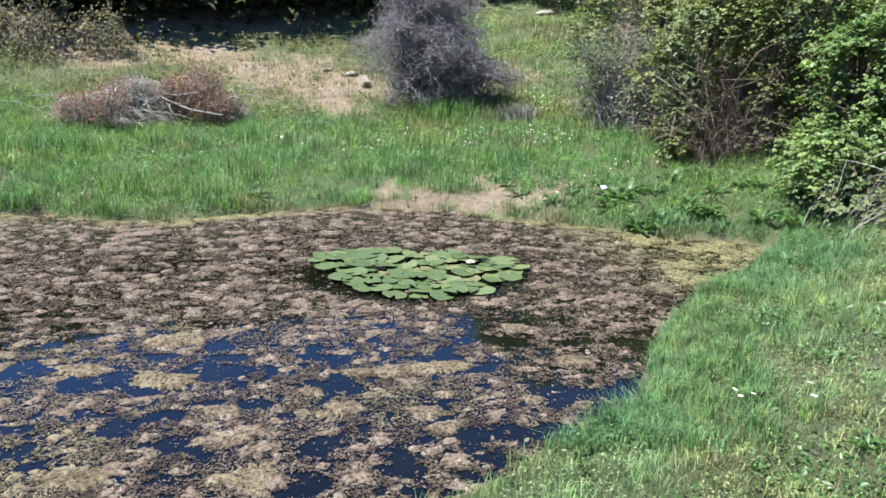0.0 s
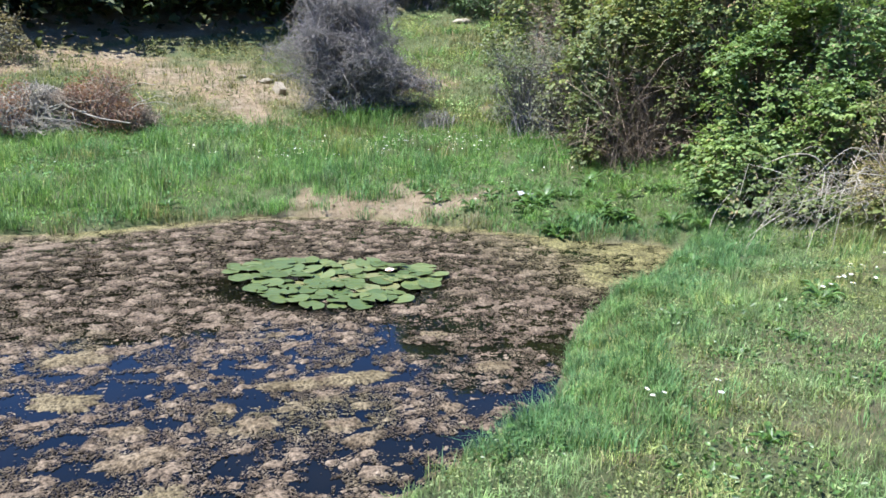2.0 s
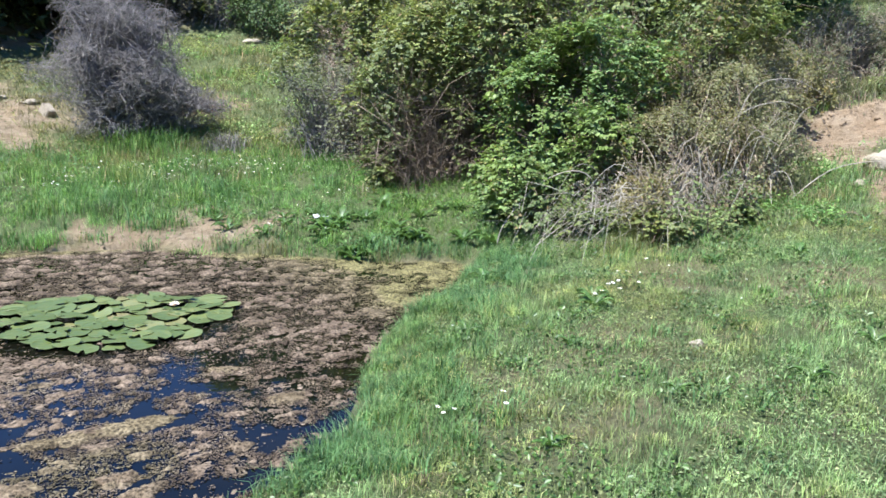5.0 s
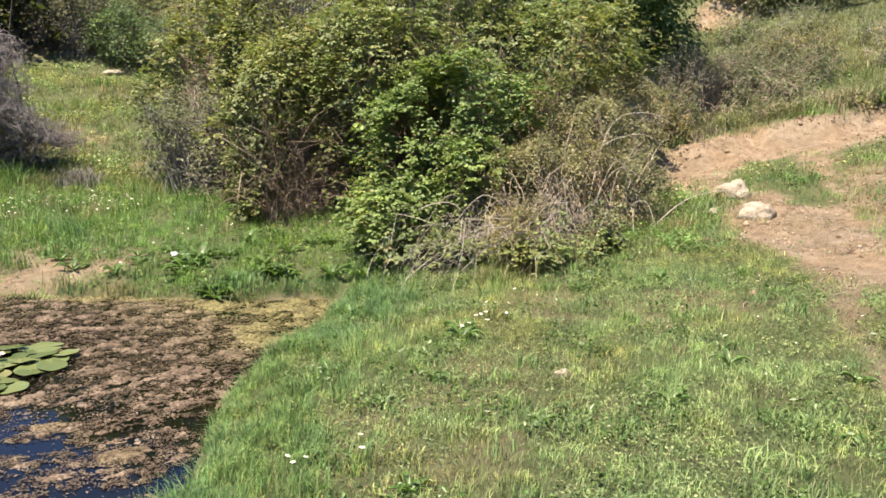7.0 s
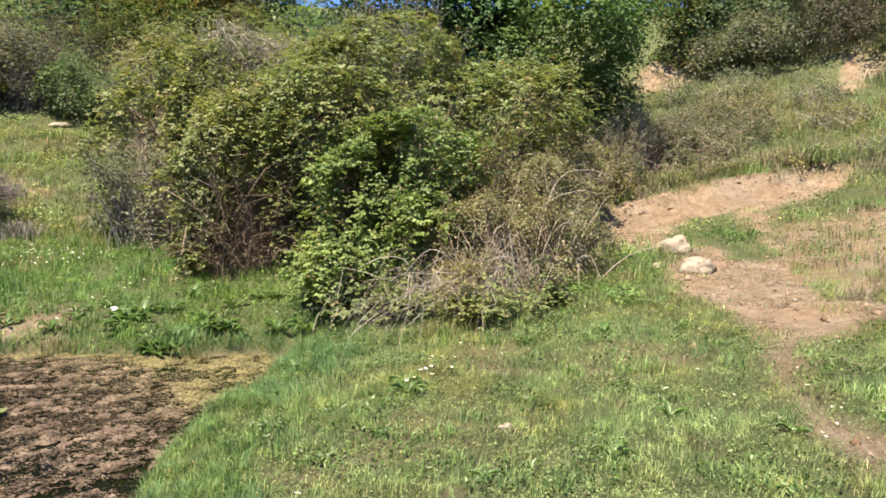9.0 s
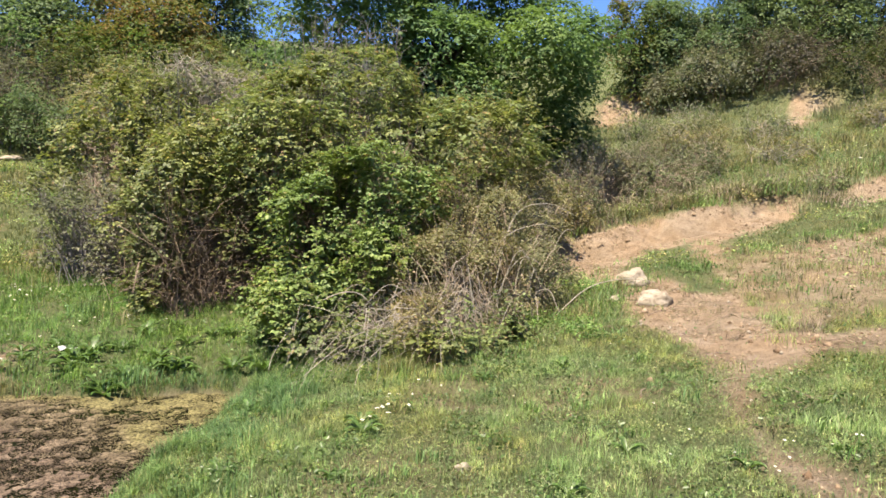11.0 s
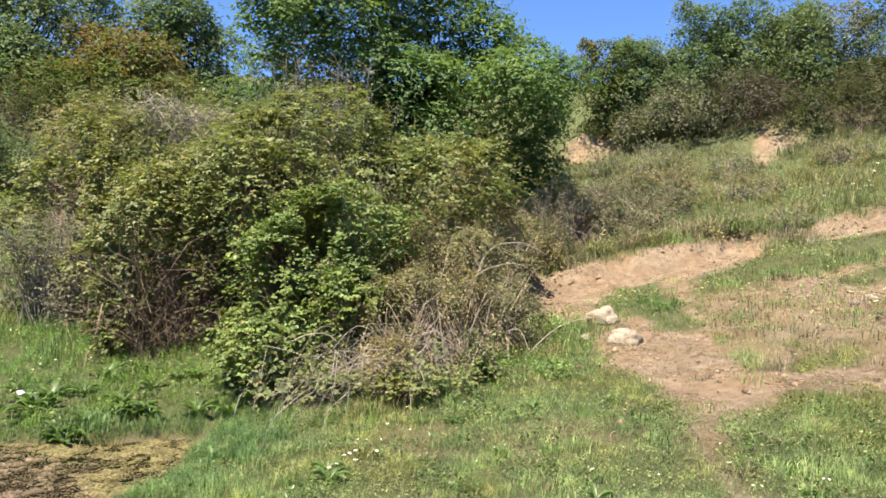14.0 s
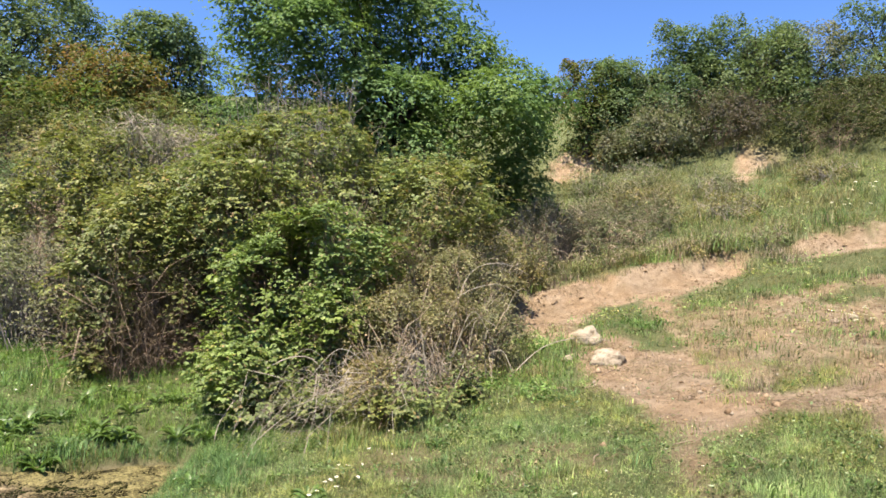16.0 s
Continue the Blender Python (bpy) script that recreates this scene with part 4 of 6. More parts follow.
def fallen_canes():
    rng = np.random.default_rng(77)
    base = np.array([4.7, 6.9, float(height(4.7, 6.9))])
    ob = thing("fallen_canes", base, "heap of bare grey bramble stems at the thicket's foot", "bramble")
    n = 260
    r0 = np.column_stack([rng.uniform(4.3, 6.4, n), rng.uniform(6.3, 7.5, n)])
    r1 = r0 + np.column_stack([rng.uniform(-1.25, 0.25, n), rng.uniform(-0.6, 0.15, n)])
    roots = np.column_stack([r0, height(r0[:, 0], r0[:, 1]) + rng.uniform(0.0, 0.5, n)])
    tips = np.column_stack([r1, np.maximum(height(r1[:, 0], r1[:, 1]), 0) + rng.uniform(0.0, 0.3, n)])
    v, q = tubes(arching(roots, tips, rng.uniform(-0.05, 0.2, n), rng, 7, 0.3), np.linspace(1, 0.4, 7)[None] * rng.uniform(0.0015, 0.004, (n, 1)))
    part("cane_tangle", raw_mesh("cane_tangle", v - base, q, mat=TWIG_PALE, shade=True), ob, kind="stuff")
    for k in range(14):
        path = arching(roots[k: k + 1] + [0, 0, 0.1], tips[k: k + 1] - [0.25, 0.1, 0.0], np.array([0.1 + 0.02 * k]), rng, 9, 0.25)
        path[:, -1, 2] = height(path[:, -1, 0], path[:, -1, 1]) + 0.01
        v, q = tubes(path, np.linspace(1, 0.4, 9)[None] * 0.0055, 5)
        part("cane", raw_mesh("cane", v - base, q, mat=TWIG_PALE, shade=True), ob)


fallen_canes()

shrub("heath_bush", [(3.2, 12.6, 1.5, 0.95, 1.1), (3.7, 12.0, 1.2, 0.7, 0.8)], TREE_GREY, 12000, 0.05, "greyish half-bare shrub beside the brambles", "bush", 66, canes=500, cane_mat=TWIG_GREY, gap=0.42)
shrub("bramble_scrub", [(4.3, 14.3, 2.6, 1.6, 1.3)], BRAMBLE, 22000, 0.08, "yellowish-green bramble scrub on the slope", "bramble", 67, per=15, canes=160, cane_mat=TWIG_GREY, fine=False, sprig=True, leaf_slim=0.85)
shrub("bramble_scrub", [(5.6, 14.8, 3.3, 1.5, 1.3), (6.6, 12.6, 3.2, 1.5, 1.2)], BRAMBLE_DARK, 36000, 0.08, "dull green bramble scrub behind the thicket", "bramble", 79, per=15, canes=200, cane_mat=TWIG_GREY, fine=False, sprig=True, leaf_slim=0.85)
shrub("dry_scrub", [(10.4, 10.0, 1.9, 0.9, 0.5), (9.5, 9.6, 1.8, 0.7, 0.5)], BRAMBLE_OLIVE, 14000, 0.05, "low brown-green scrub above the worn bank", "bush", 68, canes=260, gap=0.42, cane_mat=TWIG_PALE)
shrub("dry_scrub", [(8.9, 9.7, 2.3, 0.8, 0.8), (8.5, 9.0, 2.0, 0.6, 0.6)], BRAMBLE_OLIVE, 18000, 0.055, "thin brown-green scrub with grey dead twigs", "bush", 73, canes=300, gap=0.4, cane_mat=TWIG_GREY, fine=False)
shrub("dry_scrub", [(9.5, 10.5, 2.5, 0.85, 0.9), (10.5, 10.9, 2.3, 0.9, 0.7), (11.6, 10.9, 2.4, 0.8, 0.6), (12.6, 11.2, 2.7, 0.8, 0.6)], BRAMBLE_OLIVE, 30000, 0.06, "olive green scrub between the brambles and the tree", "bush", 76, canes=160, gap=0.36, cane_mat=TWIG_GREY, fine=False)
shrub("dry_scrub", [(13.9, 10.2, 2.8, 1.1, 0.5), (12.6, 10.5, 2.5, 0.9, 0.55)], TREE_GREY, 12000, 0.055, "low greyish scrub on the grassy slope", "bush", 69, canes=420, gap=0.45, cane_mat=TWIG_SCRUB, fine=False)
shrub("low_bramble", [(12.2, 11.5, 2.7, 0.9, 0.7), (13.2, 12.0, 3.0, 0.9, 0.7), (14.0, 12.6, 3.1, 0.8, 0.5)], BRAMBLE_DARK, 16000, 0.07, "dark green bramble growth in the shade below the tree", "bramble", 80, per=12, canes=80, shoots=60, fine=False, sprig=True, leaf_slim=0.85)
for n, (x, y, up) in enumerate([(14.6, 10.4, 0.25), (16.4, 11.2, 0.3), (15.4, 12.6, 0.3), (17.9, 12.4, 0.3), (12.4, 10.6, 0.3), (16.9, 9.2, 0.2), (18.8, 10.6, 0.2), (19.4, 13.4, 0.2), (13.6, 11.8, 0.3), (18.2, 14.4, 0.25), (14.4, 13.6, 0.3), (20.4, 8.4, 0.15)]):
    shrub("dry_weeds", [(x, y, float(height(x, y)) + up, 0.75, 0.45), (x + 0.6, y - 0.2, float(height(x, y)) + up, 0.6, 0.4)], (TREE_GREY, GRASS_HILL)[n % 2], 7000, 0.05, "knee-high brownish weeds on the hillside", "weeds", 160 + n, canes=70, gap=0.44, fine=False, shoots=60, group="weeds on the hillside", cane_mat=TWIG_PALE)
# tall dry weeds between the tree and the earth bank
for n, (x, y, r, h) in enumerate([(12.7, 11.6, 0.6, 0.55), (12.9, 10.9, 0.55, 0.5), (13.5, 10.6, 0.6, 0.55), (14.1, 10.2, 0.55, 0.45), (14.9, 10.2, 0.6, 0.5), (15.6, 10.1, 0.5, 0.4), (14.4, 12.6, 0.7, 0.6), (15.3, 11.9, 0.6, 0.5), (16.2, 11.6, 0.6, 0.45), (12.2, 10.0, 0.5, 0.4), (16.9, 11.0, 0.55, 0.4), (12.0, 10.4, 0.65, 0.8), (11.4, 10.3, 0.55, 0.8), (12.5, 10.35, 0.5, 0.65), (10.9, 9.9, 0.5, 0.6)]):
    shrub("dry_weeds", [(x, y, float(height(x, y)) + 0.7 * h, r, h), (x + 0.4, y + 0.3, float(height(x, y)) + 0.5 * h, 0.7 * r, 0.7 * h)], (TREE_GREY, GRASS_HILL, TREE_GREY)[n % 3], 4200, 0.045, ("waist-high brownish-grey dry weeds on the hillside", "tall olive green weeds on the hillside", "waist-high brownish-grey dry weeds on the hillside")[n % 3], "weeds", 220 + n, canes=130, gap=0.45, fine=False, shoots=80, group="weeds on the hillside", cane_mat=TWIG_SCRUB)
# green weeds along the crest of the earth bank
for n, (x, y) in enumerate([(12.1, 9.4), (12.9, 9.1), (13.5, 8.7), (13.9, 8.1), (14.4, 7.7), (15.0, 7.3), (13.2, 9.7), (11.2, 9.7)]):
    shrub("bank_weeds", [(x, y, float(height(x, y)) + 0.08, 0.42, 0.2), (x + 0.3, y - 0.25, float(height(x, y)) + 0.05, 0.3, 0.16)], (GRASS_WEED, GRASS_HILL)[n % 2], 2600, 0.04, "low green weeds on the crest of the earth bank", "weeds", 205 + n, canes=20, gap=0.4, fine=False, shoots=30, group="weeds on the crest of the bank", cane_mat=TWIG_SCRUB)
shrub("broom_bush", [(2.5, 24.3, 4.5, 1.1, 1.1), (1.5, 25.0, 4.6, 0.9, 1.0)], HEATH_PURPLE, 13000, 0.08, "dark grey-purple heath bush on the slope", "bush", 70, canes=260, cane_mat=TWIG_GREY, fine=False, gap=0.34)
shrub("broom_bush", [(3.6, 23.4, 4.1, 0.9, 1.0), (4.3, 22.6, 3.9, 0.9, 0.9)], TREE_OLIVE, 13000, 0.08, "dark green broom bush on the slope", "bush", 71, canes=160, fine=False, gap=0.34)
shrub("broom_bush", [(5.0, 20.9, 3.4, 0.9, 0.9), (5.3, 19.3, 3.2, 0.9, 0.9)], HEATH_PURPLE, 13000, 0.08, "greyish broom bush at the edge of the brambles", "bush", 72, canes=260, cane_mat=TWIG_GREY, fine=False, gap=0.36)

# trees behind the thicket
tree([(8.6, 14.1, 6.3, 2.0, 2.1), (9.6, 14.0, 7.5, 2.1, 1.9), (11.4, 12.3, 5.3, 1.9, 1.6), (12.2, 11.9, 5.4, 1.2, 1.3), (9.4, 13.2, 4.6, 1.8, 1.5), (12.2, 12.3, 3.8, 1.2, 1.2), (7.9, 13.6, 7.2, 1.5, 1.6)], (10.0, 13.4), TREE_GREEN, 210000, 0.098,
     "leafy fresh green tree rising behind the brambles", 81, sprig=True, gap=0.14, depth=0.75)
tree([(8.7, 30.8, 7.9, 3.1, 2.8), (10.4, 29.8, 6.1, 2.5, 2.2)], (8.9, 30.7), TREE_RUST, 50000, 0.169, "tree with rusty orange-brown and green foliage", 82)
tree([(6.9, 34.1, 10.1, 3.7, 3.6), (3.4, 35.0, 9.2, 2.9, 3.1)], (6.5, 34.1), TREE_OLIVE, 60000, 0.16, "dense dark green tree on the slope", 83, gap=0.22)
tree([(11.3, 31.6, 9.6, 2.3, 2.6), (13.4, 30.1, 7.3, 2.0, 1.9)], (11.5, 31.5), TREE_OLIVE, 45000, 0.169, "olive green tree with a ragged top", 84)
ROW = [(22.8, 15.4, 7.7, 1.2, 1.5, TREE_GREY, "grey-brown tree at the wood's edge"), (24.8, 14.0, 8.3, 1.3, 1.8, TREE_OLIVE, "grey-green tree at the wood's edge"), (26.6, 12.9, 8.6, 1.3, 1.9, TREE_GREY, "grey-brown tree at the wood's edge"),
       (20.9, 16.6, 7.9, 1.2, 1.5, TREE_RUST, "rusty orange-brown shrub-like tree at the wood's edge"), (21.9, 15.6, 7.8, 1.5, 1.6, TREE_OLIVE, "yellow-green tree at the wood's edge"),
       (23.6, 14.3, 8.6, 1.35, 2.2, TREE_OLIVE, "dark olive evergreen tree at the wood's edge"), (25.4, 12.9, 9.2, 1.7, 2.0, TREE_OLIVE, "grey-green tree at the wood's edge"),
       (27.0, 11.7, 8.7, 1.8, 2.1, TREE_GREY, "grey-green tree at the wood's edge"), (27.9, 9.4, 9.0, 1.9, 2.3, TREE_OLIVE, "grey-green tree at the wood's edge"), (28.0, 7.2, 9.8, 2.0, 2.6, TREE_DARK, "dark evergreen tree at the wood's edge")]
for n, (x, y, z, r, h, mat, label) in enumerate(ROW):
    tree([(x, y, z, r, h), (x + 0.5, y - 0.5, z - 1.2, r, h * 0.7), (x - 0.4 * r, y + 0.3 * r, z + h * 0.75, r * 0.4, h * 0.4), (x + 0.45 * r, y - 0.4 * r, z + h * 0.65, r * 0.35, h * 0.4)], (x, y), mat, 30000, 0.098, label, 90 + n, group="trees along the wood's edge", trunk_r=0.12, gap=0.28)
for n, (x, y, z, r, h, mat, label) in enumerate([(21.6, 14.4, 6.7, 1.5, 0.9, TREE_GREY, "grey-brown scrub below the trees"), (22.7, 12.6, 7.0, 1.4, 1.1, HEATH_PURPLE, "grey-brown scrub below the trees"),
                                                (23.2, 9.4, 6.6, 1.5, 0.9, TREE_DARK, "dark scrub below the trees"), (25.8, 9.4, 7.5, 1.8, 1.2, TREE_DARK, "dark scrub below the trees"), (20.9, 15.1, 6.3, 0.8, 0.6, TREE_GREY, "grey-brown scrub below the trees")]):
    shrub("scrub", [(x, y, z, r, h), (x + 0.8, y + 0.6, z + 0.1, r * 0.8, h * 0.8)], mat, 17000, 0.08, label, "bush", 110 + n, canes=80, fine=False, group="scrub below the trees")

# bushes that climb the slope below the far trees
SLOPE_BUSHES = [(1.6, 26.6, HEATH_PURPLE, "dark grey-purple heath bush on the wooded slope"), (3.4, 26.6, HEATH_PURPLE, "dark grey-purple heath bush on the wooded slope"), (5.4, 25.6, TREE_DARK, "dark green bush on the wooded slope"),
                (7.3, 24.4, BRAMBLE, "yellowish-green bush on the wooded slope"), (9.0, 23.2, TREE_OLIVE, "olive green bush on the wooded slope"), (4.2, 29.4, TREE_GREEN, "fresh green bush on the wooded slope"),
                (7.0, 28.2, TREE_RUST, "rusty brown and green bush on the wooded slope"), (9.8, 26.8, BRAMBLE, "yellowish-green bush on the wooded slope"), (12.2, 25.0, TREE_GREEN, "fresh green bush on the wooded slope"), (6.3, 22.6, BRAMBLE_OLIVE, "brownish bush on the wooded slope")]
for n, (x, y, mat, label) in enumerate(SLOPE_BUSHES):
    z = float(height(x, y))
    shrub("slope_bush", [(x, y, z + 0.8, 1.5, 1.3), (x + 0.9, y - 0.3, z + 0.5, 1.0, 0.9), (x - 0.7, y + 0.4, z + 1.3, 1.0, 0.9)], mat, 9000, 0.095, label, "bush", 170 + n, per=12, canes=60, shoots=40, fine=False, group="bushes on the wooded slope", sprig=True)

# the dark wood on the far bank: canopies that overhang their shade, with undergrowth deep below
for n, (x, y, z, r, h) in enumerate([(-14.5, 18.4, 4.5, 3.0, 1.3), (-11.6, 20.6, 4.6, 3.0, 1.3), (-8.8, 22.0, 4.7, 3.0, 1.3), (-6.0, 23.2, 4.9, 3.0, 1.3), (-3.6, 24.2, 5.1, 2.8, 1.3), (-1.8, 26.0, 5.6, 2.4, 1.3)]):
    tree([(x, y, z, r, h), (x - 1.4, y - 1.2, z - 0.3, r * 0.6, h * 0.6), (x + 1.4, y - 1.3, z - 0.2, r * 0.6, h * 0.6), (x, y + 0.9, z + 0.5, r * 0.75, h * 0.8)], (x, y + 0.6), TREE_DARK, 14000, 0.28,
         "dense dark evergreen tree overhanging the shaded far bank", 120 + n, group="dark wood on the far bank", gap=0.22, trunk_r=0.2)
for n, (x, y, z, r, h) in enumerate([(-15.5, 20.5, 3.6, 2.2, 2.2), (-12.5, 22.6, 3.7, 2.2, 2.2), (-9.6, 24.2, 3.8, 2.2, 2.2), (-6.8, 25.4, 4.2, 2.2, 2.2), (-3.9, 26.0, 4.4, 2.2, 2.2), (-1.2, 27.2, 5.0, 2.2, 2.2)]):
    shrub("undergrowth", [(x, y, z, r, h), (x + 1.2, y + 0.4, z - 0.5, r * 0.8, h * 0.8)], TREE_DARK, 6000, 0.26, "dark undergrowth in the shade of the wood", "bush", 140 + n, fine=False, canes=30, gap=0.2, shoots=20, group="undergrowth of the dark wood")
shrub("bramble_edge", [(-8.9, 17.0, 2.2, 1.0, 0.7), (-7.6, 17.5, 2.2, 0.7, 0.5), (-10.4, 16.6, 2.3, 1.1, 0.8), (-12.0, 16.0, 2.4, 1.2, 0.9)], GRASS_DEAD, 18000, 0.075, "sunlit scrub of pale dry leaves beside the dark wood", "bush", 150, canes=160, cane_mat=TWIG_PALE, fine=False)


# ---- the grey leafless bush and the brush piles ----
def twig_ball(name, lumps, mat, label, category, seed, count, thick, heads=(), leaf_mat=None, leaf_count=0):
    rng = np.random.default_rng(seed)
    L = np.array(lumps, float)
    base = np.array([L[0, 0], L[0, 1], float(height(L[0, 0], L[0, 1]))])
    ob = thing(name, base, label, category)
    p, out = blob_points(lumpy(lumps, 5, 0.42, rng), count * 2, rng, 0.25, gap=0.2, low=-0.5, rough=0.5)
    pick = rng.permutation(len(p))[:count]
    p, out = p[pick], out[pick]
    m = len(p)
    # main limbs from the foot, then branches, then fine twigs along the outside
    limbs = 46
    pk = rng.choice(m, limbs)
    roots = base + np.column_stack([rng.normal(size=(limbs, 2)) * 0.12, np.full(limbs, -0.04)])
    main = arching(roots, p[pk] - out[pk] * 0.25, rng.uniform(-0.05, 0.2, limbs), rng, 9, 0.35)
    v1, q1 = tubes(main, np.linspace(1, 0.25, 9)[None] * rng.uniform(0.014, 0.03, (limbs, 1)) * thick, 4)
    part("branchwork", raw_mesh("branchwork", v1 - base, q1, mat=mat, shade=True), ob, kind="stuff")
    anchors = main[:, 4:].reshape(-1, 3)
    near = anchors[rng.integers(0, len(anchors), m)]
    for _ in range(5):
        other = anchors[rng.integers(0, len(anchors), m)]
        better = np.linalg.norm(other - p, axis=1) < np.linalg.norm(near - p, axis=1)
        near = np.where(better[:, None], other, near)
    v2, q2 = tubes(arching(near, p, rng.uniform(-0.05, 0.12, m), rng, 5, 0.3), np.linspace(1, 0.3, 5)[None] * rng.uniform(0.003, 0.007, (m, 1)) * thick, 3)
    part("branch_tangle", raw_mesh("branch_tangle", v2 - base, q2, mat=mat, shade=True), ob, kind="stuff")
    a = np.repeat(p, 2, 0)
    way = unit(np.repeat(out, 2, 0) * 0.5 + rng.normal(size=a.shape) * 0.6 + [0, 0, 0.15])
    ln = rng.uniform(0.1, 0.32, (len(a), 1))
    v3, q3 = tubes(arching(a - way * ln * 0.5, a + way * ln * 0.5, rng.uniform(-0.03, 0.03, len(a)), rng, 3, 0.3), np.linspace(1, 0.4, 3)[None] * rng.uniform(0.0018, 0.0035, (len(a), 1)) * thick, 3)
    part("twig_tangle", raw_mesh("twig_tangle", v3 - base, q3, mat=mat), ob, kind="stuff")
    if leaf_count:
        pk = rng.integers(0, m, leaf_count)
        c = p[pk] + rng.normal(size=(leaf_count, 3)) * 0.12
        ok = np.array([math.hypot(*(q_ - h[:2])) for q_ in c[:, :2] for h in [heads]]) < heads[2]
        v, f = leaves(c[ok], rng.normal(size=(ok.sum(), 3)), rng.uniform(0.02, 0.05, ok.sum()), rng=rng, fine=False)
        for _ in range(22):
            a0 = base + np.array([rng.normal() * 0.45, rng.normal() * 0.3, rng.uniform(0.1, 0.55)])
            ang = rng.uniform(0, 6.28)
            a1 = a0 + np.array([math.cos(ang) * 0.9, math.sin(ang) * 0.4, rng.uniform(-0.1, 0.25)])
            v_, q_ = tubes(arching(a0[None], a1[None], np.array([0.08]), rng, 6, 0.1), np.linspace(1, 0.4, 6)[None] * 0.008, 5)
            part("stick", raw_mesh("stick", v_ - base, q_, mat=TWIG_PALE, shade=True), ob, "pale dry stick")
        part("leaf_litter", raw_mesh("leaf_litter", v - base, f, mat=leaf_mat), ob, "reddish-brown dry leaves", kind="stuff")
    return ob


def standing_scrub():
    rng = np.random.default_rng(136)
    base = np.array([6.6, 11.2, float(height(6.6, 11.2))])
    ob = thing("leafless_scrub", base, "grey dead stems standing out of the top of the brambles", "bush")
    n = 110
    roots = np.column_stack([rng.normal(6.6, 0.55, n), rng.normal(11.2, 0.3, n), np.zeros(n)])
    roots[:, 2] = height(roots[:, 0], roots[:, 1]) - 0.03
    tips = roots + np.column_stack([rng.normal(size=(n, 2)) * 0.4, rng.uniform(3.0, 4.1, n)])
    path = arching(roots, tips, rng.uniform(0, 0.1, n), rng, 8, 0.07)
    for k in range(24):
        v, q = tubes(path[k: k + 1], np.linspace(1, 0.3, 8)[None] * 0.016, 5)
        part("stem", raw_mesh("stem", v - base, q, mat=TWIG_GREY, shade=True), ob)
    v, q = tubes(path[24:], np.linspace(1, 0.3, 8)[None] * rng.uniform(0.005, 0.011, (n - 24, 1)), 4)
    part("stem_tangle", raw_mesh("stem_tangle", v - base, q, mat=TWIG_GREY, shade=True), ob, kind="stuff")
    m = 700
    k = rng.integers(0, n, m)
    foot = path[k, rng.integers(5, 8, m)]
    end = foot + unit(rng.normal(size=(m, 3)) + [0, 0, 0.9]) * rng.uniform(0.15, 0.45, (m, 1))
    v, q = tubes(arching(foot, end, rng.uniform(-0.02, 0.05, m), rng, 4, 0.2), np.linspace(1, 0.4, 4)[None] * rng.uniform(0.003, 0.005, (m, 1)))
    part("twig_tangle", raw_mesh("twig_tangle", v - base, q, mat=TWIG_GREY), ob, kind="stuff")


twig_ball("leafless_bush", [(-0.2, 14.3, 1.3, 1.1, 0.8), (0.55, 14.35, 1.35, 0.89, 0.65), (-0.95, 14.65, 1.8, 0.8, 0.72), (-0.4, 14.65, 2.4, 1, 0.83), (0.25, 14.65, 2, 0.89, 0.77), (-0.2, 14.75, 3, 0.83, 0.55), (1, 14.45, 1.3, 0.6, 0.5)], TWIG_GREY,
          "leafless grey bush of dense fine twigs", "bush", 131, 2300, 1.5)
twig_ball("leafless_scrub", [(9.0, 8.9, 1.9, 0.5, 0.5), (8.5, 8.3, 1.7, 0.4, 0.5)], TWIG_PALE, "tangle of grey dead twigs at the edge of the brambles", "bush", 135, 260, 1.0)
twig_ball("leafless_scrub", [(11.9, 11.0, 2.7, 0.7, 0.8), (11.3, 10.6, 2.3, 0.5, 0.6)], TWIG_PALE, "pale dead twigs below the green tree", "bush", 137, 140, 1.1)
standing_scrub()
twig_ball("leafless_scrub", [(3.75, 13.9, 1.9, 0.75, 1.0), (4.1, 15.2, 2.3, 0.8, 1.0), (3.45, 12.9, 1.6, 0.5, 0.7)], TWIG_SCRUB, "brownish-grey half-bare scrub beside the brambles", "bush", 134, 700, 1.3)
twig_ball("leafless_scrub", [(5.5, 14.0, 4.0, 1.0, 0.7), (6.3, 13.4, 3.8, 0.8, 0.6)], TWIG_PALE, "haze of pale brown dead twigs above the brambles", "bush", 138, 420, 1.2)
twig_ball("brush_pile", [(-4.2, 13.1, 0.88, 0.65, 0.5), (-3.75, 13.1, 0.8, 0.45, 0.35)], TWIG_SCRUB, "brush pile of cut branches with reddish dead leaves", "brush pile", 132, 700, 1.6, (-4.1, 13.0, 0.6), DEAD_LEAF, 9000)
twig_ball("brush_pile", [(-5.5, 12.35, 0.75, 0.6, 0.38), (-4.95, 12.5, 0.75, 0.55, 0.28), (-5.95, 12.5, 0.8, 0.45, 0.3), (-5.3, 13.0, 1.1, 0.6, 0.3)], TWIG_PALE, "brush pile of grey branches and reddish dead leaves", "brush pile", 133, 620, 1.6, (-5.6, 12.3, 0.6), DEAD_LEAF, 9000)


# ---- grass ----
def in_thicket(x, y):
    return np.minimum.reduce([np.hypot(x - a, y - b) - r for a, b, r in ((4.5, 11.3, 0.85), (4.8, 8.4, 0.6), (6.4, 9.6, 1.5), (8.1, 9.1, 1.3), (6.2, 7.1, 0.75), (7.3, 7.2, 0.7))]) < 0


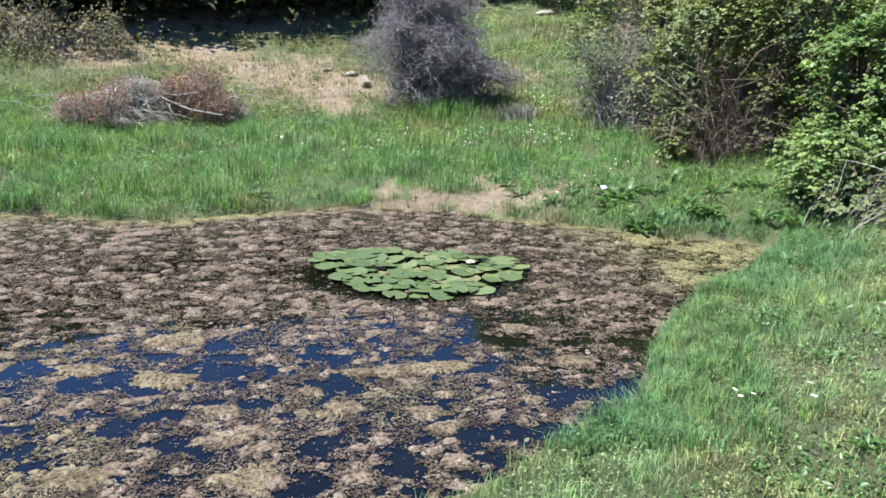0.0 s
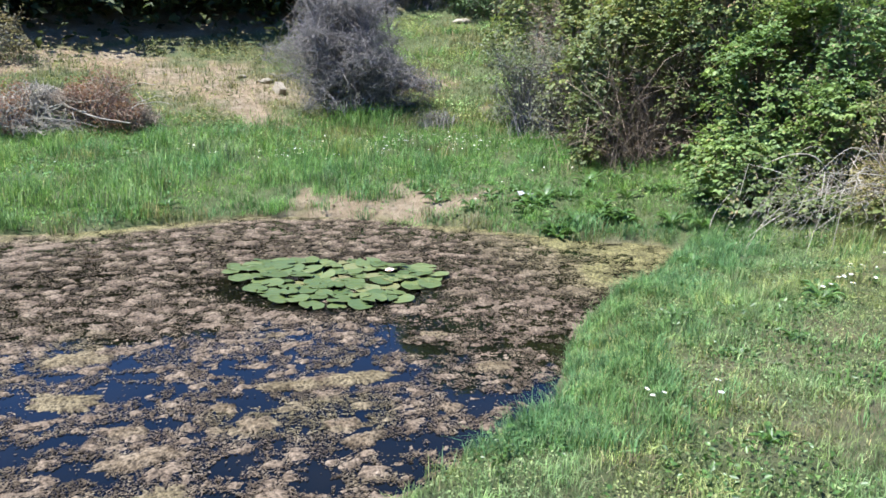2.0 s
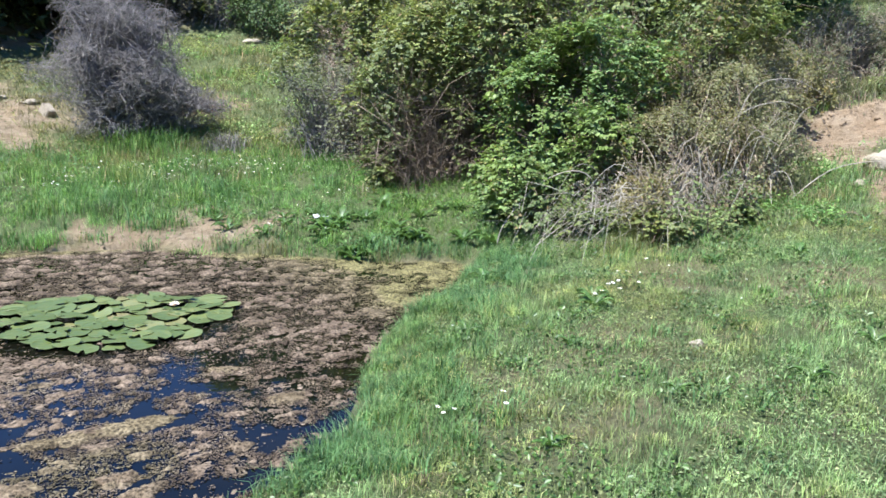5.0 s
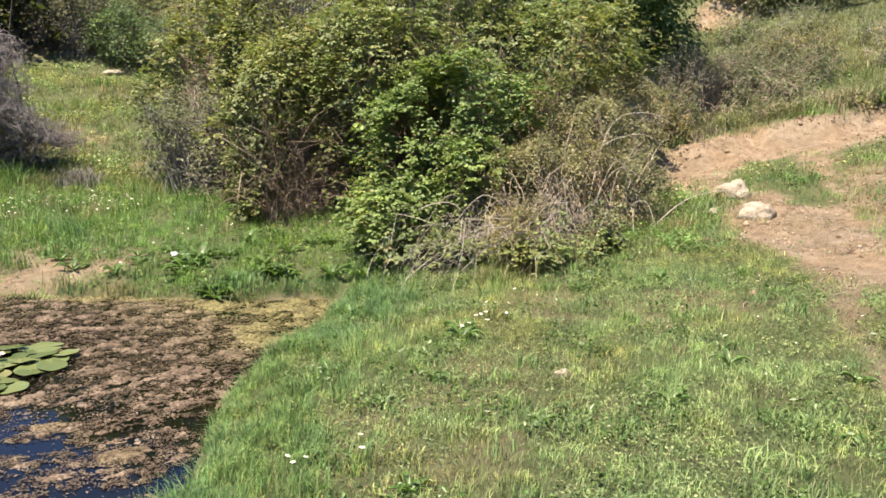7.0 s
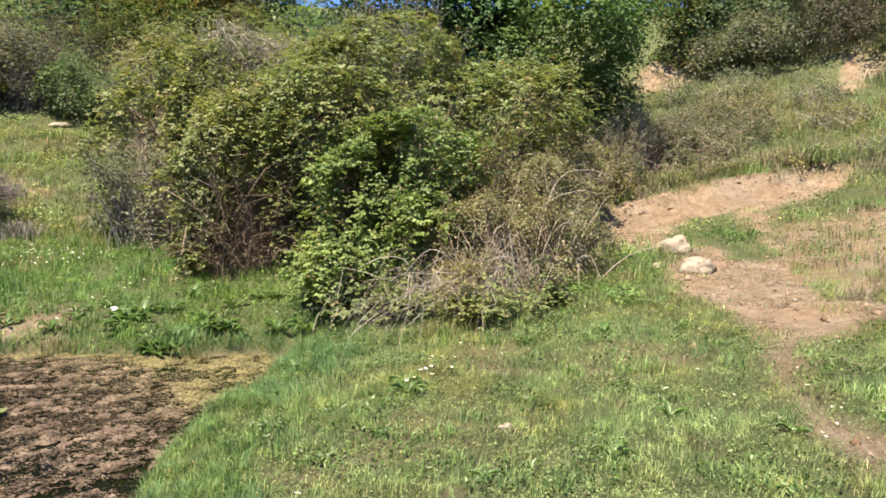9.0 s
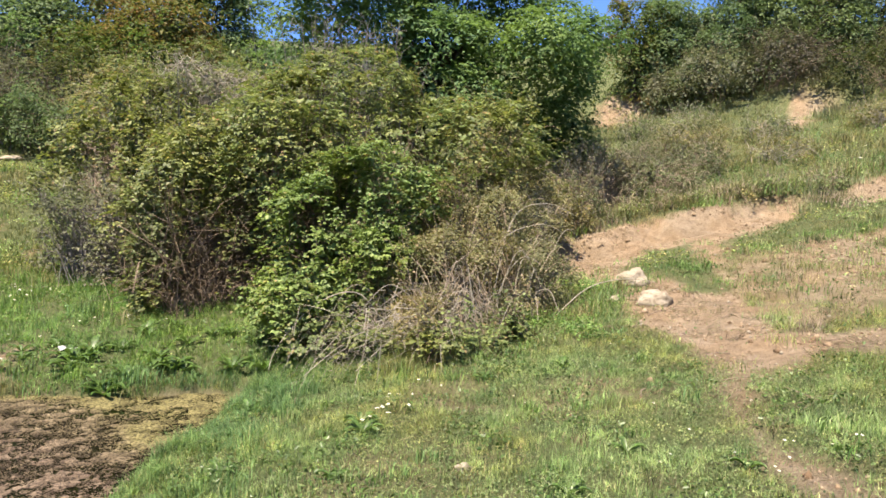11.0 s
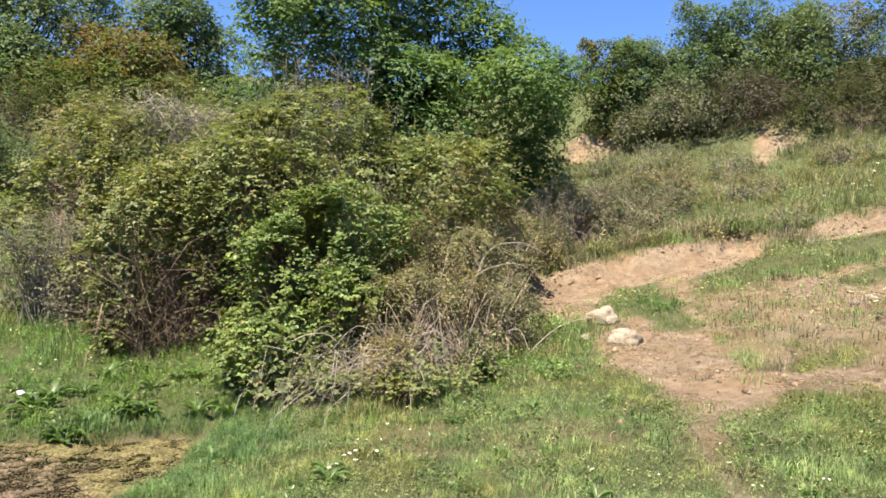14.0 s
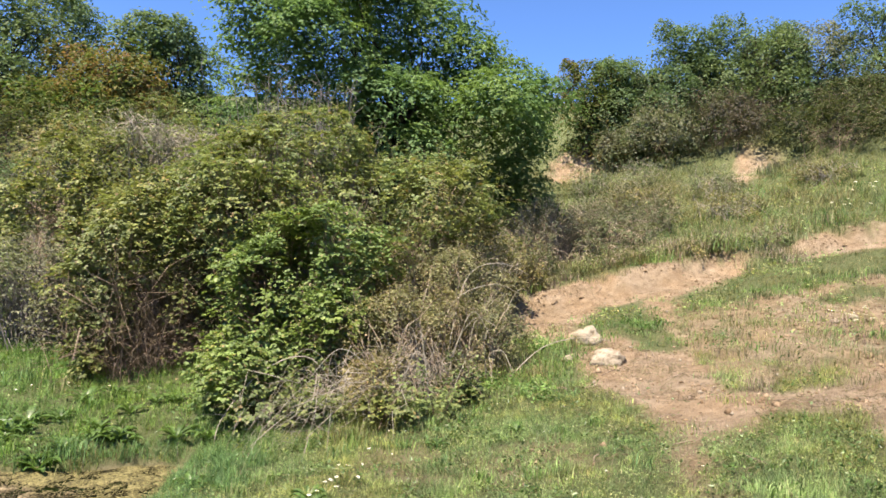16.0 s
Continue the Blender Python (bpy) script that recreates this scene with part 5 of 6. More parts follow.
def wood_edge(x, y):
    """How far in front of the dark wood's shade a place lies."""
    return np.where(x < -0.5, np.interp(x, [-16, -8.6, -5.0, -2.3, -0.5], [16.6, 17.7, 20.2, 21.6, 24.0]) - y, 1.0)


def meadow(name, mat, box, count, length, width, label, keep=None, lean=0.92, seed=1, tufts=0.5, thin=1.0, plain=False, gaps=0.3):
    rng = np.random.default_rng(seed)
    x, y = rng.uniform(box[0], box[1], count), rng.uniform(box[2], box[3], count)
    # pull a share of the blades together into tufts
    pull = rng.random(count) < tufts
    cxs, cys = rng.uniform(box[0], box[1], count // 24), rng.uniform(box[2], box[3], count // 24)
    k = rng.integers(0, len(cxs), count)
    x = np.where(pull, cxs[k] + rng.normal(size=count) * 0.035, x)
    y = np.where(pull, cys[k] + rng.normal(size=count) * 0.035, y)
    s = shore_dist(x, y)
    ok = (s > 0.03) & (rng.random(count) > thin * bare(x, y)) & ~in_thicket(x, y) & (wood_edge(x, y) > 0.6 * (rng.random(count) - 0.5))
    if keep is not None:
        ok &= keep(x, y, s, rng)
    clump = fbm(x * 6, y * 6, seed=70, octaves=2)
    ok &= rng.random(count) < gaps + (1 - gaps) * smooth(0.38, 0.5, clump)
    x, y = x[ok], y[ok]
    patch = (0.5 + fbm(x * 1.4, y * 1.4, seed=71 + seed, octaves=3)) * (0.35 + 1.35 * clump[ok])
    n = len(x)
    v, q, t = blades(np.column_stack([x, y]), rng.uniform(*length, n) * patch, rng.uniform(*width, n), np.clip(rng.uniform(0.2, lean + 0.08, n), 0, 0.98), rng=rng, plain=plain)
    me = raw_mesh(name, v, q, t, mat=mat)
    return tagged(new(name, me), label, "grass", kind="stuff")


meadow("near_grass", GRASS_NEAR, (-0.6, 5.2, 0.6, 5.2), 115000, (0.03, 0.088), (0.0026, 0.005), "short green bank grass with dry blades", seed=1, gaps=0.55, keep=lambda x, y, s, rng: np.hypot(x, y) < 4.9 + 0.5 * rng.random(len(x)))
meadow("bank_grass", GRASS_NEAR, (-0.6, 9.0, 0.6, 7.6), 430000, (0.03, 0.095), (0.003, 0.006), "short green bank grass with dry blades", seed=11, gaps=0.5, plain=True, keep=lambda x, y, s, rng: np.hypot(x, y) > 4.9 + 0.5 * rng.random(len(x)))
meadow("near_dry_grass", GRASS_DRY, (1.0, 9.5, 0.6, 7.0), 26000, (0.03, 0.08), (0.002, 0.005), "dry straw-coloured grass among the green", seed=2, plain=True,
       keep=lambda x, y, s, rng: fbm(x * 0.9, y * 0.9, seed=75) + 0.25 * (rng.random(len(x)) - 0.5) > 0.5)
meadow("dead_grass", GRASS_DEAD, (1.8, 6.2, 2.4, 5.6), 90000, (0.02, 0.06), (0.002, 0.004), "withered brownish grass in bare patches of the bank", seed=16, plain=True, thin=0.3, gaps=0.4,
       keep=lambda x, y, s, rng: np.minimum(stroke(x, y, [(4.2, 4.9), (5.3, 4.0)]), np.minimum(stroke(x, y, [(2.4, 3.9), (3.4, 4.0)]), stroke(x, y, [(2.4, 3.0), (3.1, 3.3)]))) < 0.25 + 0.4 * rng.random(len(x)))
meadow("shore_grass", GRASS_SHORE, (0.2, 4.2, 3.0, 7.8), 110000, (0.06, 0.15), (0.003, 0.006), "bluish-green grass along the water's edge", seed=3,
       keep=lambda x, y, s, rng: (s < 0.75 + 0.5 * (rng.random(len(x)) - 0.5)) & (s > 0.0))
meadow("far_bank_grass", GRASS_LUSH, (-9.5, 5.0, 7.6, 14.6), 190000, (0.05, 0.17), (0.005, 0.011), "lush green grass on the far bank", seed=4, gaps=0.12, plain=True, lean=0.85, keep=lambda x, y, s, rng: rng.random(len(x)) < smooth(15.2, 13.2, y) * (0.5 + 0.5 * smooth(0.0, 0.3, s)))
meadow("slope_grass", GRASS_DRY, (-14, 6.5, 12.5, 23), 100000, (0.05, 0.17), (0.008, 0.018), "pale dry grass on the far slope", seed=5, plain=True, thin=0.93)
meadow("slope_green_grass", GRASS_HILL, (-4, 6.5, 12.5, 22), 80000, (0.07, 0.22), (0.009, 0.02), "green grass on the far slope", seed=6, gaps=0.1, plain=True, keep=lambda x, y, s, rng: (x > -2 + 2 * rng.random(len(x))) & (fbm(x * 0.8, y * 0.8, seed=79) + 0.3 * (rng.random(len(x)) - 0.5) > 0.5))
meadow("hill_grass", GRASS_HILL, (8.0, 26, -3, 18), 90000, (0.08, 0.26), (0.008, 0.017), "tall green grass on the hillside", seed=7, gaps=0.1, plain=True, thin=1.0, keep=lambda x, y, s, rng: (y - 8.05 + 0.42 * (x - 10.5) + 1.8 * (fbm(x * 1.3, y * 1.3, seed=72) - 0.5) > 0.1) | (rng.random(len(x)) < 0.02))
meadow("worn_grass", GRASS_DRY, (6.0, 16, -1.5, 7), 80000, (0.03, 0.085), (0.004, 0.008), "short dry grass on worn earth", seed=9, plain=True, thin=1.01)
meadow("worn_green_grass", GRASS_HILL, (6.0, 17, -1.5, 7.5), 60000, (0.035, 0.09), (0.004, 0.008), "short green grass on worn earth", seed=10, plain=True, keep=lambda x, y, s, rng: fbm(x * 0.9, y * 0.9, seed=78) > 0.5)
meadow("hill_dry_grass", GRASS_DRY, (7.5, 26, -3, 18), 90000, (0.08, 0.26), (0.008, 0.017), "dry straw grass on the hillside", seed=8, plain=True, thin=1.02, keep=lambda x, y, s, rng: y > np.interp(x, [p[0] for p in BANK], [p[1] for p in BANK]) - 0.2)


def weeds(name, mat, box, count, size, label, seed, keep):
    """Low broad leaves among the grass."""
    rng = np.random.default_rng(seed)
    x, y = rng.uniform(box[0], box[1], count), rng.uniform(box[2], box[3], count)
    s = shore_dist(x, y)
    ok = (s > 0.04) & (rng.random(count) > 0.97 * bare(x, y)) & ~in_thicket(x, y) & keep(x, y, rng)
    x, y = x[ok], y[ok]
    c = np.column_stack([x, y, height(x, y) + rng.uniform(0.01, size[1] * 2.2, len(x))])
    v, f = leaves(c, rng.normal(size=c.shape) * 0.5 + [0, 0, 1], rng.uniform(*size, len(x)), rng=rng, fine=False)
    return tagged(new(name, raw_mesh(name, v, f, mat=mat)), label, "weeds", kind="stuff")


weeds("bank_weeds", GRASS_WEED, (0.0, 8.0, 0.8, 7.4), 110000, (0.009, 0.024), "low clover-like weeds among the bank grass", 301, lambda x, y, rng: fbm(x * 1.8, y * 1.8, seed=302) > 0.44)
weeds("far_bank_weeds", GRASS_SHORE, (-8.0, 5.0, 8.0, 14.5), 26000, (0.02, 0.05), "leafy weeds on the far bank", 303, lambda x, y, rng: fbm(x * 1.3, y * 1.3, seed=304) > 0.5)
weeds("hill_weeds", GRASS_NEAR, (8.0, 22.0, 0.0, 16.0), 60000, (0.02, 0.06), "leafy weeds on the hillside", 305, lambda x, y, rng: fbm(x * 0.8, y * 0.8, seed=306) > 0.52)


# ---- stones ----
def stone_material():
    m, nt, bsdf = material("pale_stone", 0.9, 0.2)
    n = place_noise(nt, 14, 6.0, 0.65)
    nt.links.new(ramp(nt, n, [(0.3, (0.17, 0.135, 0.097)), (0.5, (0.30, 0.255, 0.197)), (0.75, (0.38, 0.34, 0.278))]), bsdf.inputs["Base Color"])
    bumped(nt, bsdf, n, 1.0, 0.03)
    return m


STONE = stone_material()


def stone(x, y, sx, sy, sz, turn, label, seed, sink=0.25, name="stone", group=""):
    bm = bmesh.new()
    bmesh.ops.create_icosphere(bm, subdivisions=3 if sx > 0.08 else 1, radius=0.5)
    for v in bm.verts:
        c = v.co
        k = 1 + 0.4 * noise.noise(c * 2.2 + Vector((seed, 0, 0))) + 0.28 * noise.noise(c * 6 + Vector((0, seed, 0))) + 0.12 * noise.noise(c * 14 + Vector((0, 0, seed)))
        c *= k
        c.x, c.y, c.z = c.x * sx, c.y * sy, c.z * sz
    for f in bm.faces:
        f.smooth = True
    me = bpy.data.meshes.new(name)
    bm.to_mesh(me)
    bm.free()
    me.materials.append(STONE)
    ob = new(name, me)
    ob.matrix_world = pose(x, y, float(height(x, y)) + sz * (0.5 - sink), 0, 0, turn)
    return tagged(ob, label, "stone", group)


stone(8.95, 6.75, 0.50, 0.42, 0.34, 20, "pale limestone boulder on bare sandy earth", 1, 0.36)
stone(8.2, 5.85, 0.44, 0.34, 0.29, -15, "rounded pale stone on bare sandy earth", 2, 0.36)
stone(3.46, 3.68, 0.11, 0.09, 0.07, 0, "small pale stone lying in the grass", 3, 0.42)

stone(8.0, 6.3, 0.16, 0.12, 0.10, 50, "small pale stone beside the boulders", 5)
rng = np.random.default_rng(9)
for k in range(34):
    u = rng.random()
    x, y = (rng.normal(7.2, 0.8), rng.normal(4.2, 1.0)) if u < 0.7 else (rng.normal(11, 1.6), rng.normal(5, 1.2))
    if float(bare(x, y)) > 0.4:
        s = rng.uniform(0.02, 0.07)
        stone(x, y, s, s * 0.8, s * 0.7, rng.uniform(0, 360), "small pebble on bare earth", k + 10, 0.3, "pebble", "pebbles on the bare earth")


def block(x, y, size, turn, tilt):
    """A squared stone with chipped edges, lying aslant."""
    bm = bmesh.new()
    bmesh.ops.create_cube(bm, size=1.0)
    bmesh.ops.bevel(bm, geom=bm.edges[:], offset=0.06, segments=2, affect="EDGES")
    bmesh.ops.subdivide_edges(bm, edges=bm.edges[:], cuts=2, use_grid_fill=True)
    for v in bm.verts:
        v.co *= 1 + 0.08 * noise.noise(v.co * 3)
        v.co = Vector((v.co.x * size[0], v.co.y * size[1], v.co.z * size[2]))
    me = bpy.data.meshes.new("stone_block")
    bm.to_mesh(me)
    bm.free()
    me.materials.append(STONE)
    ob = new("stone_block", me)
    ob.matrix_world = pose(x, y, float(height(x, y)) + size[2] * 0.3, tilt, 8, turn)
    return tagged(ob, "squared pale stone lying aslant on the dry slope", "stone")


block(-1.55, 16.15, (0.17, 0.2, 0.3), 35, -58)


# crumbled clods on the worn earth
def clods():
    rng = np.random.default_rng(23)
    n = 27000
    x, y = rng.uniform(4.5, 18, n), rng.uniform(0.5, 9.5, n)
    x[21000:], y[21000:] = rng.uniform(-9, 2.5, n - 21000), rng.uniform(9, 19, n - 21000)
    ok = rng.random(n) < 0.8 * bare(x, y) * smooth(0.35, 0.6, fbm(x * 1.3, y * 1.3, seed=24))
    x, y = x[ok], y[ok]
    m = len(x)
    s = rng.uniform(0.008, 0.03, (m, 1, 1)) * np.where(y > 9.5, 0.9, 1.0)[:, None, None] * (1 + 1.2 * (rng.random((m, 1, 1)) > 0.95))
    octa = np.array([[1, 0, 0], [0, 1, 0], [-1, 0, 0], [0, -1, 0], [0, 0, 0.8], [0, 0, -0.6]], float)
    v = octa[None] * s * rng.uniform(0.6, 1.3, (m, 6, 3)) + np.column_stack([x, y, height(x, y)])[:, None]
    k = np.arange(m)[:, None] * 6
    f = np.concatenate([k + t for t in ([0, 1, 4], [1, 2, 4], [2, 3, 4], [3, 0, 4], [1, 0, 5], [2, 1, 5], [3, 2, 5], [0, 3, 5])])
    m_, nt, bsdf = material("clod", 0.95, 0.15)
    geo = nt.nodes.new("ShaderNodeNewGeometry")
    nt.links.new(ramp(nt, geo.outputs["Random Per Island"], [(0.0, (0.12, 0.078, 0.048)), (0.5, (0.23, 0.165, 0.11)), (1.0, (0.31, 0.235, 0.165))]), bsdf.inputs["Base Color"])
    tagged(new("clods", raw_mesh("clods", v, f, mat=m_)), "crumbled clods and grit on the worn earth", "clods", kind="stuff")


clods()


# ---- broad-leaved plants ----
def rosette(name, x, y, count, length, mat, label, category, seed, rise=0.7, slim=0.3, group=""):
    rng = np.random.default_rng(seed)
    ob = thing(name, (x, y, float(height(x, y))), label, category, group)
    for k in range(count):
        a = 2 * math.pi * (k + rng.uniform(-0.3, 0.3)) / count * 1.618
        L = length * rng.uniform(0.6, 1.15)
        up = rise * rng.uniform(0.5, 1.2)
        seg = 7
        t = np.linspace(0, 1, seg)
        out, z = L * (t - 0.15 * t * t), L * up * (t - 0.75 * t**2.2)
        w = L * slim * 0.5 * np.sin(np.pi * np.clip(t * 0.93 + 0.04, 0, 1)) ** 0.8 * (1 + 0.12 * np.sin(t * 18 + k))
        d, s = np.array([math.cos(a), math.sin(a), 0]), np.array([-math.sin(a), math.cos(a), 0])
        mid = out[:, None] * d + np.column_stack([0 * t, 0 * t, z])
        v = np.stack([mid + s * w[:, None] + [0, 0, 0.012], mid, mid - s * w[:, None] + [0, 0, 0.012]], 1).reshape(-1, 3)
        i = np.arange(seg - 1)[:, None] * 3
        part("leaf", raw_mesh("leaf", v, np.concatenate([i + [0, 3, 4, 1], i + [1, 4, 5, 2]]), mat=mat, shade=True), ob)
    return ob


for k, (x, y, n, L) in enumerate([(2.25, 7.95, 13, 0.30), (2.5, 8.1, 9, 0.28), (2.9, 8.35, 9, 0.28), (3.05, 7.95, 8, 0.26), (3.5, 7.75, 10, 0.30), (3.75, 7.5, 9, 0.28), (2.0, 8.5, 9, 0.26), (1.4, 8.9, 9, 0.24),
                                  (1.0, 9.15, 8, 0.22), (3.3, 8.6, 8, 0.25), (1.7, 9.3, 8, 0.22), (-2.3, 9.2, 8, 0.25), (0.9, 9.5, 8, 0.2)]):
    rosette("dock_plant", x, y, n, L * 0.95, DOCK_LEAF, "broad-leaved green dock plant on the wet bank", "plant", 200 + k, 1.15, 0.24, "dock plants on the bank")
# dark leafy plants and tall tufts that stand out of the near bank's grass
for k, (x, y, n, L) in enumerate([(3.35, 4.75, 9, 0.2), (3.45, 4.95, 8, 0.18), (4.35, 3.1, 8, 0.15), (3.6, 2.9, 8, 0.14), (2.9, 3.2, 7, 0.12), (2.75, 4.1, 8, 0.13), (2.3, 4.0, 7, 0.12), (4.9, 5.2, 8, 0.14), (3.0, 6.1, 9, 0.18), (5.6, 4.9, 8, 0.15), (4.6, 2.4, 8, 0.14), (1.9, 2.9, 8, 0.12)]):
    rosette("sorrel_plant", x, y, n, L, DOCK_LEAF, "small dark green leafy plant in the bank grass", "plant", 240 + k, 1.2, 0.26, "leafy plants in the bank grass")


def tuft(x, y, count, length, mat, label, seed, spread=0.06, group="grass tufts", width=(0.003, 0.006)):
    rng = np.random.default_rng(seed)
    base = np.array([x, y, float(height(x, y))])
    n = count
    xy = np.column_stack([rng.normal(size=n) * spread, rng.normal(size=n) * spread])
    v, q, t = blades(xy, rng.uniform(0.5, 1.1, n) * length, rng.uniform(*width, n), rng.uniform(0.15, 0.95, n), base=np.full(n, -0.01), rng=rng)
    ob = new("grass_tuft", raw_mesh("grass_tuft", v, q, t, mat=mat))
    ob.location = base
    return tagged(ob, label, "grass tuft", group, "stuff")


rng = np.random.default_rng(31)
for k in range(46):
    x, y = rng.uniform(0.6, 6.5), rng.uniform(1.6, 6.0)
    if float(shore_dist(x, y)) > 0.05 and float(bare(x, y)) < 0.4:
        tuft(x, y, 46, rng.uniform(0.08, 0.16), (GRASS_NEAR, GRASS_SHORE, GRASS_DEAD)[k % 3], ("pale green grass tuft", "bluish-green grass tuft", "dry straw-coloured grass tuft")[k % 3] + " on the bank", 400 + k)
for k in range(70):
    x, y = rng.uniform(-7.5, 4.0), rng.uniform(8.3, 14.0)
    if float(shore_dist(x, y)) > 0.02 and float(bare(x, y)) < 0.5 and not bool(in_thicket(np.array(x), np.array(y))):
        tuft(x, y, 60, rng.uniform(0.2, 0.42), (GRASS_LUSH, GRASS_SHORE, GRASS_HILL)[k % 3], ("tall bright green", "tall bluish-green", "tall olive")[k % 3] + " grass tuft on the far bank", 500 + k, 0.12, width=(0.006, 0.012))
for k in range(40):
    x, y = rng.uniform(6.0, 13.0), rng.uniform(1.5, 8.0)
    if float(bare(x, y)) > 0.3:
        tuft(x, y, 40, rng.uniform(0.08, 0.2), (GRASS_NEAR, GRASS_DRY)[k % 2], ("green", "dry straw-coloured")[k % 2] + " grass tuft on worn earth", 600 + k, 0.1, width=(0.004, 0.008))
for k in range(90):
    x, y = rng.uniform(9.5, 23.0), rng.uniform(0.0, 14.0)
    if float(bare(x, y)) < 0.5 and (y - 8.05 + 0.42 * (x - 10.5) > 0.2):
        tuft(x, y, 60, rng.uniform(0.22, 0.5), (GRASS_HILL, GRASS_DRY, BRAMBLE_OLIVE)[k % 3], ("green", "dry straw-coloured", "brownish")[k % 3] + " grass tuft on the hillside", 700 + k, 0.22, width=(0.008, 0.02))
for k in range(34):
    x, y = rng.normal(9.4, 0.42), rng.normal(6.85, 0.42)
    tuft(x + 0.35, y - 0.25, 40, rng.uniform(0.06, 0.13), GRASS_SHORE if k % 2 else GRASS_LUSH, "dark green grass tuft beside the boulders", 650 + k, 0.12, width=(0.005, 0.012))
for k, (x, y, size) in enumerate([(7.95, 3.7, 0.34), (7.9, 3.8, 0.26), (10.6, 4.0, 0.34), (10.3, 3.8, 0.3), (10.8, 4.2, 0.3), (9.9, 3.5, 0.26)]):
    tuft(x, y, 46, size, (TWIG_SCRUB, TWIG_BROWN)[k % 2], ("pale dry stalks standing on worn earth", "dark dry stalks standing on worn earth")[k % 2], 640 + k, 0.07, "dry stalks", (0.002, 0.004))
rosette("thistle", 2.25, 4.75, 12, 0.16, DOCK_LEAF, "small spiky green thistle rosette in the grass", "plant", 220, 0.9, 0.16)
rosette("mullein", 6.1, 6.15, 11, 0.26, WOOLLY_LEAF, "pale woolly mullein rosette beside the scrub", "plant", 221, 1.3, 0.34)
rosette("grass_tuft", -0.23, 8.8, 40, 0.26, GRASS_LUSH, "bright green grass tuft growing in the shallow water", "plant", 222, 1.4, 0.05)


# ---- daisies ----
def daisy(size, stem):
    ob = thing("daisy", (0, 0, 0), "white daisy on a thin green stem", "flower", "white daisies")
    n = 12
    a = np.arange(n) * 2 * np.pi / n
    d, s = np.column_stack([np.cos(a), np.sin(a), 0 * a]), np.column_stack([-np.sin(a), np.cos(a), 0 * a])
    v = np.stack([d * 0.12, d * 0.36 + s * 0.1 + [0, 0, 0.03], d * 0.5, d * 0.36 - s * 0.1 + [0, 0, 0.03]], 1) * size + [0, 0, stem]
    k = np.arange(n)[:, None] * 4
    part("petals", raw_mesh("petals", v, k + [0, 1, 2, 3], mat=PETAL), ob)
    a = np.arange(8) * np.pi / 4
    v = np.concatenate([np.column_stack([np.cos(a), np.sin(a), 0 * a]) * size * 0.17 + [0, 0, stem + 0.001], [[0, 0, stem + size * 0.09]]])
    part("heart", raw_mesh("heart", v, [[k, (k + 1) % 8, 8] for k in range(8)], mat=HEART), ob, "yellow flower heart")
    path = np.array([[[0, 0, -0.02], [0.01, 0, stem * 0.5], [0, 0, stem]]])
    v, q = tubes(path, np.full((1, 3), 0.0018), 4)
    part("stem", raw_mesh("stem", v, q, mat=GRASS_NEAR), ob)
    return ob


m, nt, bsdf = material("flower_heart", 0.8)
nt.links.new(ramp(nt, place_noise(nt, 200), [(0.3, (0.55, 0.36, 0.03)), (0.7, (0.72, 0.52, 0.06))]), bsdf.inputs["Base Color"])
HEART = m
rng = np.random.default_rng(15)
spots = [(1.87, 3.42, 0.034), (1.82, 3.27, 0.034), (1.48, 3.47, 0.03), (1.51, 3.37, 0.028), (1.56, 3.39, 0.028)]
spots += [(3.32, 4.72, 0.034), (3.4, 4.75, 0.034), (3.52, 4.8, 0.038), (3.75, 5.05, 0.034), (3.83, 5.07, 0.036), (3.6, 4.95, 0.034), (3.68, 4.9, 0.034), (3.82, 4.88, 0.03), (4.32, 5.36, 0.034), (4.36, 5.26, 0.032), (3.5, 4.65, 0.04), (3.9, 5.2, 0.03)]
for gx_, gy_, many in [(-0.75, 11.9, 22), (-0.1, 12.2, 16), (0.5, 12.1, 22), (1.0, 12.3, 20), (1.6, 12.0, 26), (2.1, 11.6, 16), (0.3, 11.5, 16), (-0.6, 11.2, 10), (1.3, 11.4, 12), (-1.2, 11.5, 10)]:
    spots += [(rng.normal(gx_, 0.24), rng.normal(gy_, 0.2), rng.uniform(0.02, 0.038)) for _ in range(int(many * 1.5))]
spots += [(rng.normal(-2.2, 0.3), rng.normal(11.4, 0.3), 0.05) for _ in range(6)]
spots += [(rng.normal(4.9, 0.25), rng.normal(2.2, 0.25), 0.02) for _ in range(10)] + [(rng.uniform(4, 7), rng.uniform(2, 6), 0.017) for _ in range(40)]
spots += [(rng.normal(10.6, 0.2), rng.normal(3.8, 0.2), 0.06) for _ in range(12)] + [(rng.normal(18.0, 1.0), rng.normal(6.6, 0.7), 0.07) for _ in range(25)]
spots += [(rng.normal(2.6, 0.6), rng.normal(9.6, 0.4), 0.03) for _ in range(14)] + [(rng.normal(3.4, 0.2), rng.normal(10.6, 0.3), 0.04) for _ in range(5)]
first = None
for x, y, size in spots:
    if float(shore_dist(x, y)) < 0.05:
        continue
    m = pose(x, y, float(height(x, y)), rng.normal() * 14, rng.normal() * 14, rng.uniform(0, 360)) @ Matrix.Diagonal((size / 0.034,) * 3 + (1,))
    if first is None:
        first = daisy(0.036, 0.13)
        first.matrix_world = m
    else:
        ob = copy_thing(first, m)
        ob.matrix_basis = m


